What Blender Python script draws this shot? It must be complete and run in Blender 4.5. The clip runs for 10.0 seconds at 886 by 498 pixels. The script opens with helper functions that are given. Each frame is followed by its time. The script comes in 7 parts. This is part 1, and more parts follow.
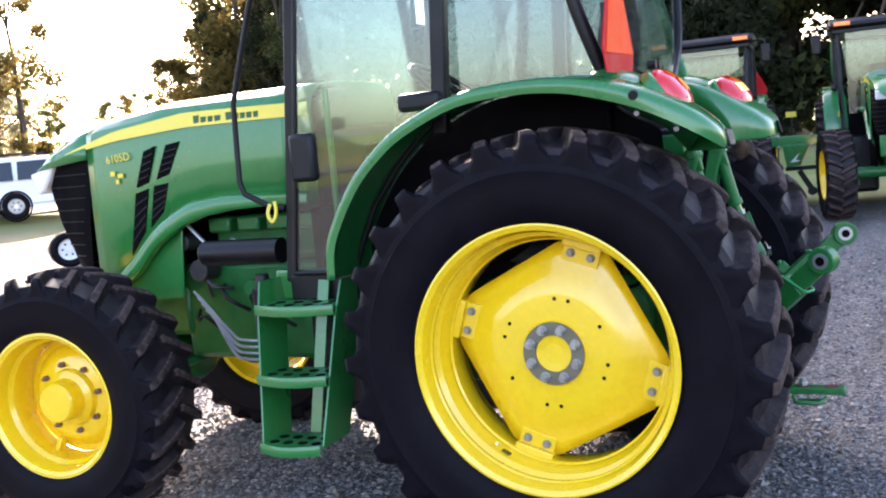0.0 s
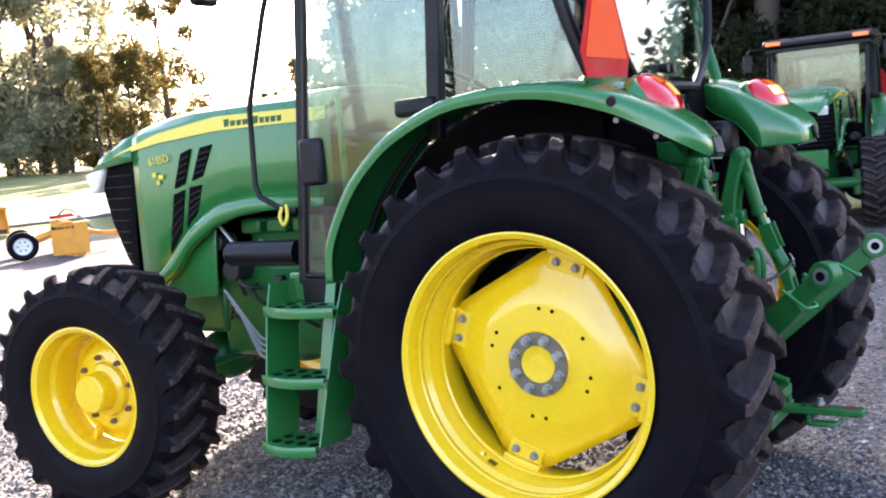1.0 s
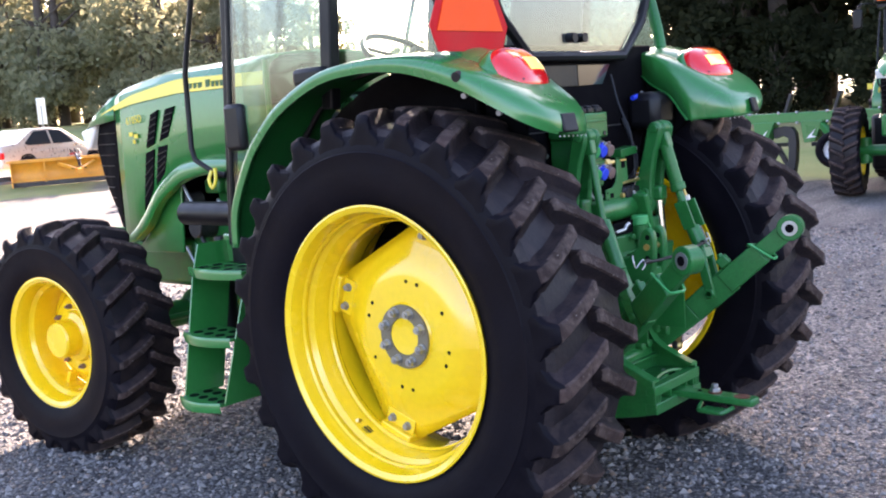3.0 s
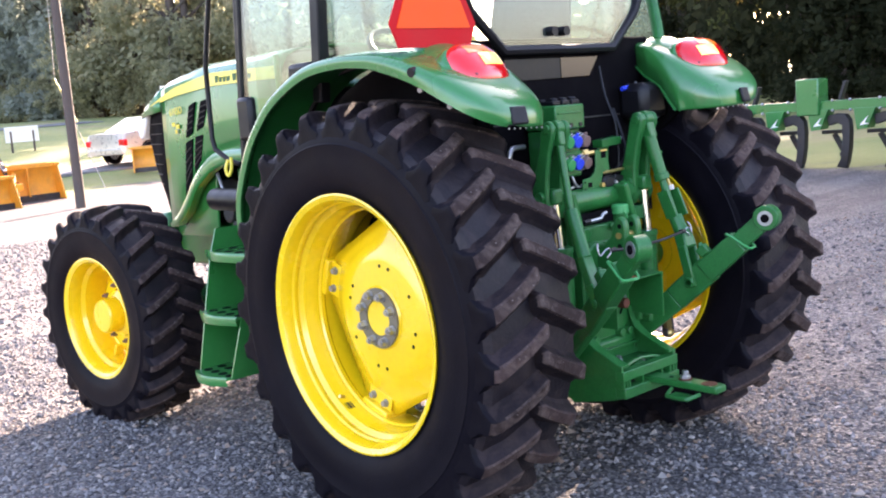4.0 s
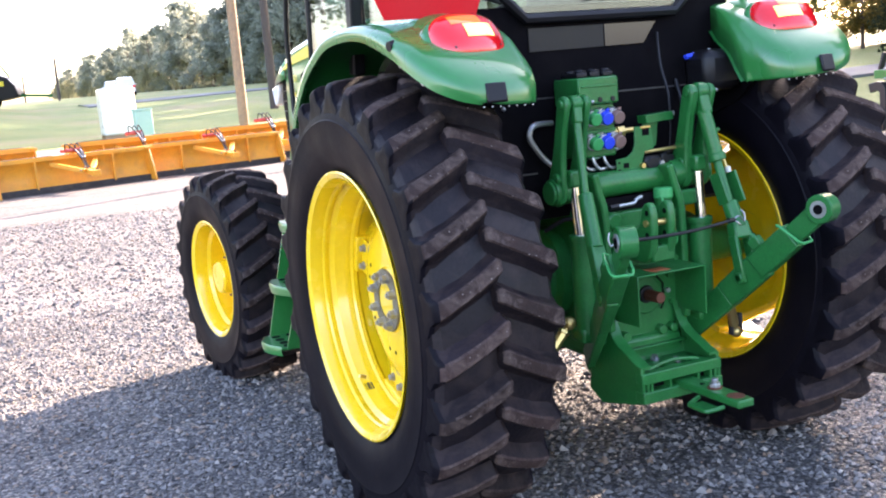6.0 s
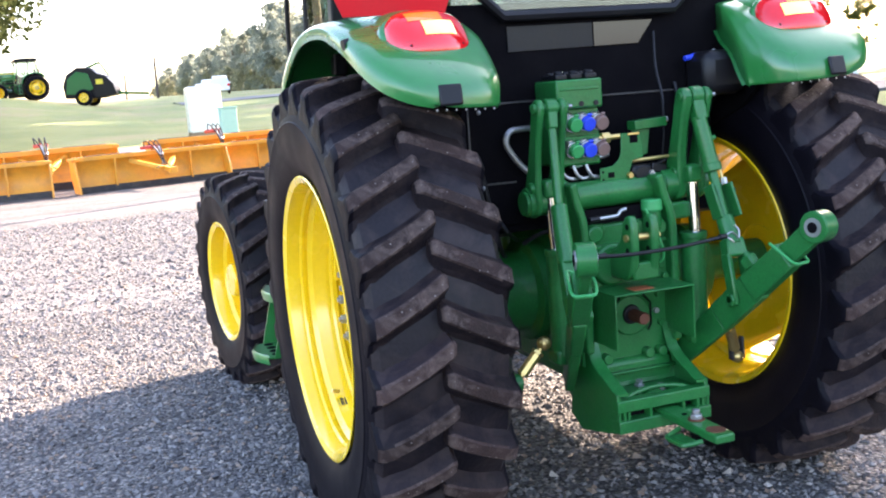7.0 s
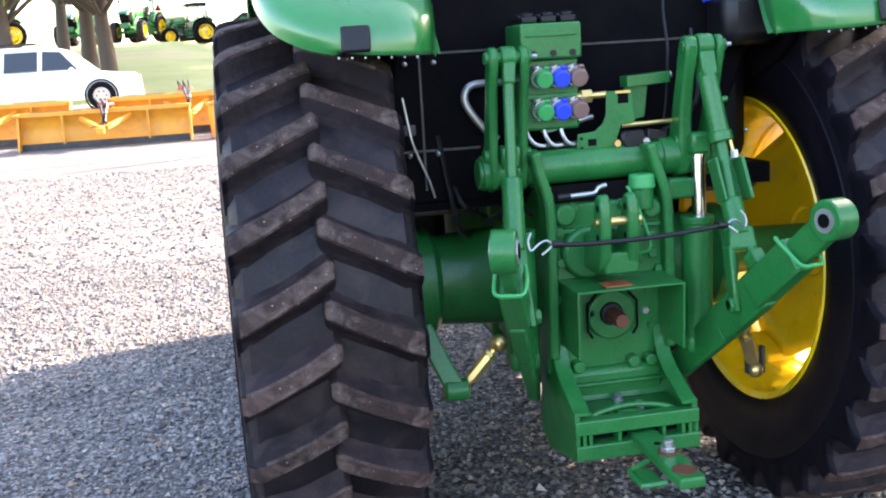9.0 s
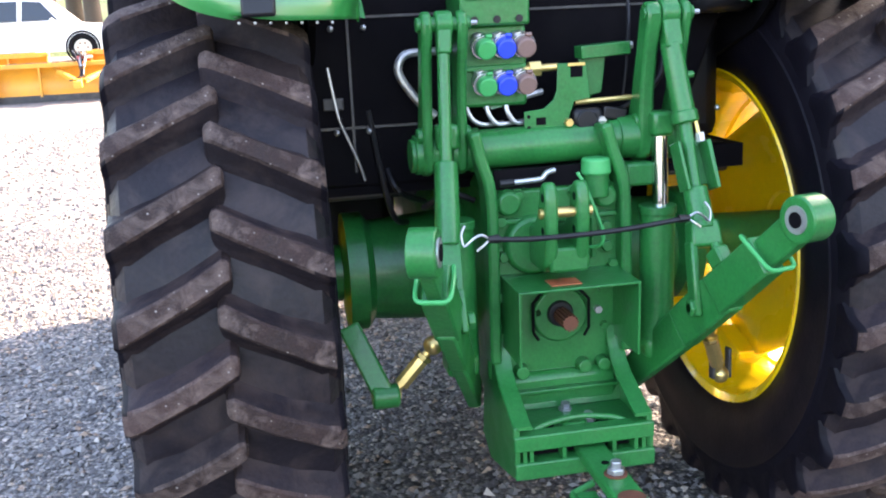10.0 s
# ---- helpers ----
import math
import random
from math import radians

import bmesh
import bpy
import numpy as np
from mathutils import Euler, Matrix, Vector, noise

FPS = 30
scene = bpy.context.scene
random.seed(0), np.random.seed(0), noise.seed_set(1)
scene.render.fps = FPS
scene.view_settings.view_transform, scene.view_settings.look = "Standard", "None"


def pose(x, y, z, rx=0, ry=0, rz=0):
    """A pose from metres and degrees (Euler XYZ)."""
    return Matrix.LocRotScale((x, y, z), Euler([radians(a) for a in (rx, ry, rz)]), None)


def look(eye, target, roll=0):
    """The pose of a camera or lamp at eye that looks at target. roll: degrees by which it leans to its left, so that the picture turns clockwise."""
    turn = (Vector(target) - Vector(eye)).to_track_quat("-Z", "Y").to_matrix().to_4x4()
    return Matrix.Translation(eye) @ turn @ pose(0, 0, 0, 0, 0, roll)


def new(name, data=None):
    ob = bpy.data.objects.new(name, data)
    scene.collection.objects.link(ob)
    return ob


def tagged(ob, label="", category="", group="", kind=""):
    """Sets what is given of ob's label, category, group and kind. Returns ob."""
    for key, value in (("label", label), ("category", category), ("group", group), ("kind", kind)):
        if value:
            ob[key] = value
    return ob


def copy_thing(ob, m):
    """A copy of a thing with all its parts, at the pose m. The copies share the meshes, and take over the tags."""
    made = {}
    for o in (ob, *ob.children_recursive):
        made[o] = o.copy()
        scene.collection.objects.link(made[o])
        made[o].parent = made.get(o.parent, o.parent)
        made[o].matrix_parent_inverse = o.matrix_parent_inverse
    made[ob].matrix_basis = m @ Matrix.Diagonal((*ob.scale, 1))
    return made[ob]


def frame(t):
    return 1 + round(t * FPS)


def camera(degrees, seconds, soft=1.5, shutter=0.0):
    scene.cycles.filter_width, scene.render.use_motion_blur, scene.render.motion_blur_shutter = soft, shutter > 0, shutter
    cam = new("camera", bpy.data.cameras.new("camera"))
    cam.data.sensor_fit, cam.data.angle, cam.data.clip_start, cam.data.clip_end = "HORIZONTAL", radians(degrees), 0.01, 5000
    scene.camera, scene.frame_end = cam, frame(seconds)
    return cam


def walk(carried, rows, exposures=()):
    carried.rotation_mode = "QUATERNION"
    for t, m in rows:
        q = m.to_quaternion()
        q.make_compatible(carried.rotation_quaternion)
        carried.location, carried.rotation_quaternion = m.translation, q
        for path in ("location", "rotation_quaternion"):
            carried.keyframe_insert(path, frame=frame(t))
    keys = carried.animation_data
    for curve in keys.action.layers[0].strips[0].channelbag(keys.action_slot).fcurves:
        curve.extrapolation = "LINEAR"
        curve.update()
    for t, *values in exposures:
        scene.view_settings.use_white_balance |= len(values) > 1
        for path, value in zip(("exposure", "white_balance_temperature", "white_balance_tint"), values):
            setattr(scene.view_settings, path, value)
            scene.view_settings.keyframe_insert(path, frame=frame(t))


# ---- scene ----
cam = camera(47.4, 10.0, soft=2.0)
PATH = [
    (0, (1.206, -4.209, 1.592), (0.359, -2.458, 1.386), -5.4),
    (0.5, (1.455, -4.06, 1.589), (0.456, -2.335, 1.386), -5.5),
    (1, (1.664, -3.925, 1.574), (0.566, -2.268, 1.383), -5.15),
    (1.5, (1.877, -3.801, 1.558), (0.686, -2.205, 1.369), -4.9),
    (2, (2.117, -3.687, 1.599), (0.87, -2.141, 1.372), -5.1),
    (2.5, (2.281, -3.533, 1.579), (1.0, -2.017, 1.333), -4.6),
    (2.7, (2.327, -3.445, 1.574), (1.03, -1.943, 1.32), -4.4),
    (3.8, (2.896, -3.145, 1.574), (1.433, -1.81, 1.295), -4.5),
    (4, (2.961, -3.077, 1.562), (1.462, -1.782, 1.285), -4.6),
    (4.5, (3.108, -2.854, 1.563), (1.518, -1.676, 1.277), -4.8),
    (5, (3.246, -2.594, 1.532), (1.567, -1.545, 1.249), -4.9),
    (5.5, (3.316, -2.373, 1.535), (1.575, -1.436, 1.24), -4.9),
    (5.7, (3.343, -2.274, 1.549), (1.575, -1.391, 1.242), -5.0),
    (6.8, (3.307, -1.781, 1.533), (1.458, -1.084, 1.225), -4.4),
    (7, (3.299, -1.678, 1.519), (1.434, -1.02, 1.217), -4.4),
    (7.5, (3.21, -1.491, 1.489), (1.328, -0.882, 1.191), -3.6),
    (8, (3.112, -1.344, 1.495), (1.221, -0.779, 1.173), -3.4),
    (8.5, (3.024, -1.151, 1.463), (1.11, -0.678, 1.125), -3.1),
    (9, (2.947, -0.918, 1.47), (1.013, -0.572, 1.092), -3.5),
    (9.5, (2.798, -0.823, 1.484), (0.879, -0.46, 1.055), -2.8),
    (10, (2.669, -0.709, 1.484), (0.755, -0.355, 1.022), -2.7),
]
walk(cam, [(t, look(eye, target, roll)) for t, eye, target, roll in PATH],
     [(0, 2.87, 6500, 24), (2, 2.82, 6500, 25), (3, 2.95, 6650, 27), (4.5, 3.2, 6900, 29), (5.5, 3.2, 6750, 26), (7, 3.2, 6600, 21), (8.5, 3.3, 6650, 19), (10, 3.88, 7050, 21)])

# ---- world, sun, exposure ----
SUN_AZ, SUN_EL = 121.0, 22.0          # degrees from +X towards +Y, and up
sun_dir = Vector((math.cos(radians(SUN_AZ)) * math.cos(radians(SUN_EL)), math.sin(radians(SUN_AZ)) * math.cos(radians(SUN_EL)), math.sin(radians(SUN_EL))))
world = bpy.data.worlds.new("sky")
scene.world = world
world.use_nodes = True
wt = world.node_tree
sky = wt.nodes.new("ShaderNodeTexSky")
sky.sky_type, sky.sun_disc = "NISHITA", False
sky.sun_elevation, sky.sun_rotation = radians(SUN_EL), radians(90.0 - SUN_AZ)
sky.air_density, sky.dust_density, sky.ozone_density = 1.0, 2.5, 1.0
wt.nodes["Background"].inputs["Strength"].default_value = 0.135
wt.links.new(sky.outputs[0], wt.nodes["Background"].inputs["Color"])
sun = new("sun", bpy.data.lights.new("sun", "SUN"))
sun.data.energy, sun.data.angle, sun.data.color = 4.4, radians(0.6), (1.0, 0.86, 0.68)
sun.matrix_world = look(sun_dir * 50, (0, 0, 0))

# ---- materials ----


def mat(name, color, rough=0.5, metal=0.0, coat=0.0, var=0.12, scale=9.0, bump=0.0, bump_scale=60.0, dirt=None, dirt_amount=0.0, spec=0.5, random_value=0.0, specks=None):
    """A painted or raw surface: two scales of tone variation, optional dust, fine relief."""
    m = bpy.data.materials.new(name)
    m.use_nodes = True
    nt = m.node_tree
    b = nt.nodes["Principled BSDF"]
    n, l = nt.nodes.new, nt.links.new
    b.inputs["Metallic"].default_value, b.inputs["Coat Weight"].default_value = metal, coat
    b.inputs["Coat Roughness"].default_value, b.inputs["Specular IOR Level"].default_value = 0.06, spec
    tc = n("ShaderNodeTexCoord")
    big, fine = n("ShaderNodeTexNoise"), n("ShaderNodeTexNoise")
    big.inputs["Scale"].default_value, big.inputs["Detail"].default_value = scale, 4
    fine.inputs["Scale"].default_value, fine.inputs["Detail"].default_value = scale * 11, 3
    l(tc.outputs["Object"], big.inputs["Vector"])
    l(tc.outputs["Object"], fine.inputs["Vector"])
    add = n("ShaderNodeMath")
    add.operation = "ADD"
    l(big.outputs["Fac"], add.inputs[0])
    l(fine.outputs["Fac"], add.inputs[1])
    mr = n("ShaderNodeMapRange")
    mr.inputs["From Min"].default_value, mr.inputs["From Max"].default_value = 0.6, 1.4
    mr.inputs["To Min"].default_value, mr.inputs["To Max"].default_value = 1 - var, 1 + var
    l(add.outputs[0], mr.inputs["Value"])
    hsv = n("ShaderNodeHueSaturation")
    hsv.inputs["Color"].default_value = (*color, 1)
    value = mr.outputs[0]
    if random_value:
        oi, mr2, mul = n("ShaderNodeObjectInfo"), n("ShaderNodeMapRange"), n("ShaderNodeMath")
        mr2.inputs["To Min"].default_value, mr2.inputs["To Max"].default_value = 1 - random_value, 1 + random_value
        mul.operation = "MULTIPLY"
        l(oi.outputs["Random"], mr2.inputs["Value"])
        l(mr2.outputs[0], mul.inputs[0])
        l(mr.outputs[0], mul.inputs[1])
        value = mul.outputs[0]
    l(value, hsv.inputs["Value"])
    col = hsv.outputs[0]
    if dirt:
        mix, dm, dn = n("ShaderNodeMix"), n("ShaderNodeMapRange"), n("ShaderNodeTexNoise")
        mix.data_type = "RGBA"
        dn.inputs["Scale"].default_value, dn.inputs["Detail"].default_value, dn.inputs["Roughness"].default_value = scale * 0.8, 6, 0.65
        dn.inputs["Distortion"].default_value = 0.6
        l(tc.outputs["Object"], dn.inputs["Vector"])
        dm.inputs["From Min"].default_value, dm.inputs["From Max"].default_value = 0.45, 0.75
        dm.inputs["To Min"].default_value, dm.inputs["To Max"].default_value = 0.0, dirt_amount
        l(dn.outputs["Fac"], dm.inputs["Value"])
        l(dm.outputs[0], mix.inputs["Factor"])
        l(col, mix.inputs["A"])
        mix.inputs["B"].default_value = (*dirt, 1)
        col = mix.outputs["Result"]
    if specks:      # stone dust and grit stuck to the rubber
        vo, near, pick, both, sm, sc = n("ShaderNodeTexVoronoi"), n("ShaderNodeMapRange"), n("ShaderNodeMapRange"), n("ShaderNodeMath"), n("ShaderNodeMix"), n("ShaderNodeSeparateColor")
        vo.inputs["Scale"].default_value = specks
        l(tc.outputs["Object"], vo.inputs["Vector"])
        near.inputs["From Min"].default_value, near.inputs["From Max"].default_value = 0.36, 0.16
        l(vo.outputs["Distance"], near.inputs["Value"])
        l(vo.outputs["Color"], sc.inputs[0])
        pick.inputs["From Min"].default_value, pick.inputs["From Max"].default_value = 0.92, 0.99
        l(sc.outputs[0], pick.inputs["Value"])
        both.operation = "MULTIPLY"
        l(near.outputs[0], both.inputs[0])
        l(pick.outputs[0], both.inputs[1])
        sm.data_type = "RGBA"
        l(both.outputs[0], sm.inputs["Factor"])
        l(col, sm.inputs["A"])
        sm.inputs["B"].default_value = (0.30, 0.26, 0.24, 1)
        col = sm.outputs["Result"]
    l(col, b.inputs["Base Color"])
    rr = n("ShaderNodeMapRange")
    rr.inputs["From Min"].default_value, rr.inputs["From Max"].default_value = 0.3, 0.7
    rr.inputs["To Min"].default_value, rr.inputs["To Max"].default_value = rough * 0.8, min(1, rough * 1.2)
    l(big.outputs["Fac"], rr.inputs["Value"])
    l(rr.outputs[0], b.inputs["Roughness"])
    if bump:
        bn, bu = n("ShaderNodeTexNoise"), n("ShaderNodeBump")
        bn.inputs["Scale"].default_value, bn.inputs["Detail"].default_value = bump_scale, 5
        l(tc.outputs["Object"], bn.inputs["Vector"])
        bu.inputs["Strength"].default_value, bu.inputs["Distance"].default_value = bump, 0.01
        l(bn.outputs["Fac"], bu.inputs["Height"])
        l(bu.outputs[0], b.inputs["Normal"])
    return m


DUST = (0.28, 0.24, 0.19)
GREEN = mat("green_paint", (0.010, 0.165, 0.034), 0.30, coat=0.65, var=0.10, scale=3, dirt=DUST, dirt_amount=0.05, bump=0.02, bump_scale=25)
CAST_GREEN = mat("green_cast_paint", (0.006, 0.126, 0.027), 0.38, coat=0.15, var=0.25, scale=12, spec=0.35, dirt=(0.06, 0.075, 0.045), dirt_amount=0.14, bump=0.12, bump_scale=90)
YELLOW = mat("yellow_paint", (0.92, 0.60, 0.006), 0.26, coat=0.9, var=0.06, scale=4, dirt=(0.45, 0.27, 0.03), dirt_amount=0.08, bump=0.03, bump_scale=40)
STRIPE = mat("yellow_decal", (0.80, 0.62, 0.05), 0.35, coat=0.3, var=0.04)
RUBBER = mat("tyre_rubber", (0.0046, 0.0037, 0.0062), 0.5, var=0.25, scale=5, dirt=(0.011, 0.009, 0.012), dirt_amount=0.5, bump=0.08, bump_scale=90, spec=0.075)
TREAD_BASE = mat("tread_valley_rubber", (0.0098, 0.0074, 0.0100), 0.48, var=0.4, scale=9, dirt=(0.055, 0.038, 0.034), dirt_amount=0.55, bump=0.2, bump_scale=70, spec=0.22)
TREAD_BAR = mat("tread_rubber", (0.0140, 0.0102, 0.0125), 0.62, var=0.35, scale=14, dirt=(0.046, 0.031, 0.028), dirt_amount=0.7, bump=0.3, bump_scale=60, spec=0.12, random_value=0.3)
BAR_TOP = mat("worn_bar_top", (0.036, 0.0215, 0.0190), 0.75, var=0.45, scale=24, dirt=(0.17, 0.122, 0.105), dirt_amount=0.7, bump=0.5, bump_scale=120, spec=0.2, random_value=0.35, specks=120)
BLACK = mat("black_plastic", (0.006, 0.0055, 0.007), 0.42, var=0.2, bump=0.05, spec=0.3)
BLACK_MATT = mat("black_matt_panel", (0.0035, 0.003, 0.004), 0.8, spec=0.05, var=0.25, dirt=(0.02, 0.016, 0.017), dirt_amount=0.12, bump=0.05)
DARK_METAL = mat("dark_iron", (0.030, 0.028, 0.03), 0.5, metal=0.3, var=0.3, dirt=DUST, dirt_amount=0.2, bump=0.1)
CHROME = mat("chrome", (0.75, 0.75, 0.77), 0.12, metal=1.0, var=0.04)
STEEL = mat("zinc_steel", (0.42, 0.42, 0.42), 0.38, metal=0.8, var=0.15)
SHANK_STEEL = mat("black_steel", (0.016, 0.014, 0.016), 0.5, var=0.3, dirt=(0.05, 0.04, 0.035), dirt_amount=0.2, bump=0.1)
GREY_PAINT = mat("grey_hub_paint", (0.27, 0.245, 0.21), 0.5, metal=0.2, var=0.12, scale=20)
HUB_RING = mat("dark_hub_ring", (0.17, 0.145, 0.10), 0.6, metal=0.2, var=0.2, scale=20)
BRASS = mat("yellow_zinc", (0.62, 0.45, 0.17), 0.35, metal=0.9, var=0.2, scale=30)
RUST = mat("rusty_shaft", (0.13, 0.045, 0.025), 0.7, metal=0.4, var=0.4, scale=30)
BLUE = mat("blue_cap", (0.015, 0.05, 0.55), 0.45, var=0.08, scale=20)
BROWN = mat("brown_cap", (0.17, 0.10, 0.085), 0.5, var=0.12, scale=20)
GREENCAP = mat("green_cap", (0.02, 0.27, 0.075), 0.45, var=0.1, scale=20)
SEAT = mat("seat_fabric", (0.035, 0.035, 0.037), 0.85, var=0.2, scale=30, bump=0.2)
WHITE = mat("white_paint", (0.78, 0.78, 0.77), 0.3, coat=0.5, var=0.03)
SILVER = mat("beige_car_paint", (0.50, 0.46, 0.38), 0.3, metal=0.4, coat=0.5, var=0.04)
ORANGE = mat("orange_yellow_paint", (0.72, 0.30, 0.022), 0.5, var=0.12, scale=3, dirt=(0.20, 0.12, 0.06), dirt_amount=0.35, bump=0.05)
RED_PART = mat("red_paint", (0.45, 0.03, 0.02), 0.45, var=0.15)
WOOD = mat("weathered_pole", (0.30, 0.20, 0.12), 0.85, var=0.3, scale=6, dirt=(0.16, 0.12, 0.09), dirt_amount=0.6, bump=0.3, bump_scale=30)
WOOD_DARK = mat("dark_pole", (0.085, 0.065, 0.055), 0.85, var=0.3, scale=6, bump=0.3, bump_scale=30)
BARK = mat("bark", (0.075, 0.055, 0.042), 0.9, var=0.35, scale=5, bump=0.5, bump_scale=14)
ASPHALT = mat("worn_asphalt", (0.125, 0.125, 0.125), 0.85, var=0.15, scale=0.5, bump=0.1, bump_scale=80)
TEAL_BOX = mat("pale_green_box", (0.32, 0.50, 0.44), 0.55, var=0.08)
LENS_RED = mat("red_lens", (0.72, 0.008, 0.012), 0.12, coat=0.8, var=0.05)
LENS_AMBER = mat("amber_lens", (0.95, 0.20, 0.02), 0.15, coat=0.8, var=0.08)
LENS_LIT = mat("lit_amber_lens", (0.95, 0.62, 0.12), 0.15, coat=0.8, var=0.06)
for lens, colour, power in ((LENS_AMBER, (1.0, 0.16, 0.01), 0.045), (LENS_LIT, (1.0, 0.70, 0.24), 0.16)):   # tail lamps are on
    lens.node_tree.nodes["Principled BSDF"].inputs["Emission Color"].default_value = (*colour, 1)
    lens.node_tree.nodes["Principled BSDF"].inputs["Emission Strength"].default_value = power
LENS_CLEAR = mat("clear_lens", (0.82, 0.82, 0.80), 0.1, coat=0.8, var=0.03)
SIGN_ORANGE = mat("fluorescent_orange", (0.98, 0.10, 0.02), 0.6, var=0.04, spec=0.15)
SIGN_RED = mat("reflective_red", (0.55, 0.006, 0.010), 0.55, spec=0.2, var=0.06)
DECAL_GREEN = mat("decal_dark", (0.012, 0.09, 0.025), 0.4, var=0.05)
DECAL_WARN = mat("decal_warning", (0.45, 0.12, 0.05), 0.5, var=0.4, scale=60)
GLASS_DARK = mat("dark_car_glass", (0.02, 0.025, 0.03), 0.06, spec=0.6, var=0.05)


def leaf_mat(name, color, color2):
    m = bpy.data.materials.new(name)
    m.use_nodes = True
    nt = m.node_tree
    n, l = nt.nodes.new, nt.links.new
    out = nt.nodes["Material Output"]
    nt.nodes.remove(nt.nodes["Principled BSDF"])
    geo, mix, d, t, s = n("ShaderNodeNewGeometry"), n("ShaderNodeMix"), n("ShaderNodeBsdfDiffuse"), n("ShaderNodeBsdfTranslucent"), n("ShaderNodeMixShader")
    mix.data_type = "RGBA"
    l(geo.outputs["Random Per Island"], mix.inputs["Factor"])
    mix.inputs["A"].default_value, mix.inputs["B"].default_value = (*color, 1), (*color2, 1)
    l(mix.outputs["Result"], d.inputs["Color"])
    l(mix.outputs["Result"], t.inputs["Color"])
    s.inputs[0].default_value = 0.62
    l(d.outputs[0], s.inputs[1])
    l(t.outputs[0], s.inputs[2])
    l(s.outputs[0], out.inputs["Surface"])
    return m


LEAF = leaf_mat("leaves", (0.055, 0.075, 0.028), (0.16, 0.165, 0.065))
# Orange tone of trees lit from behind is put into this colour.
LEAF_WARM = leaf_mat("leaves_warm", (0.09, 0.085, 0.028), (0.20, 0.14, 0.045))
# Foliage lightened well past real leaves to imitate hazy backlight.
LEAF_HAZY = leaf_mat("leaves_hazy", (0.25, 0.255, 0.155), (0.40, 0.375, 0.235))
# Distance haze over the hill wood is put into this leaf colour.
LEAF_FAR_HAZE = leaf_mat("leaves_far_haze", (0.24, 0.27, 0.22), (0.32, 0.34, 0.28))
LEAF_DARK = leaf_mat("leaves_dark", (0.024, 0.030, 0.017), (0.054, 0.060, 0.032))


def glass_mat(name, tint, gloss=1.6):
    """Thin pane: clear with a tint, mirror-like at glancing angles."""
    m = bpy.data.materials.new(name)
    m.use_nodes = True
    nt = m.node_tree
    n, l = nt.nodes.new, nt.links.new
    out = nt.nodes["Material Output"]
    nt.nodes.remove(nt.nodes["Principled BSDF"])
    tr, gl, fr, mx = n("ShaderNodeBsdfTransparent"), n("ShaderNodeBsdfGlossy"), n("ShaderNodeLayerWeight"), n("ShaderNodeMixShader")
    pw, mr = n("ShaderNodeMath"), n("ShaderNodeMapRange")
    pw.operation = "POWER"
    pw.inputs[1].default_value = 4.0
    mr.inputs["To Min"].default_value, mr.inputs["To Max"].default_value = 0.05 * gloss, 0.95
    tr.inputs["Color"].default_value = (*tint, 1)
    gl.inputs["Roughness"].default_value = 0.02
    l(fr.outputs["Facing"], pw.inputs[0])
    l(pw.outputs[0], mr.inputs["Value"])
    l(mr.outputs[0], mx.inputs[0])
    l(tr.outputs[0], mx.inputs[1])
    l(gl.outputs[0], mx.inputs[2])
    l(mx.outputs[0], out.inputs["Surface"])
    return m


GLASS = glass_mat("cab_glass", (0.82, 0.91, 0.89))


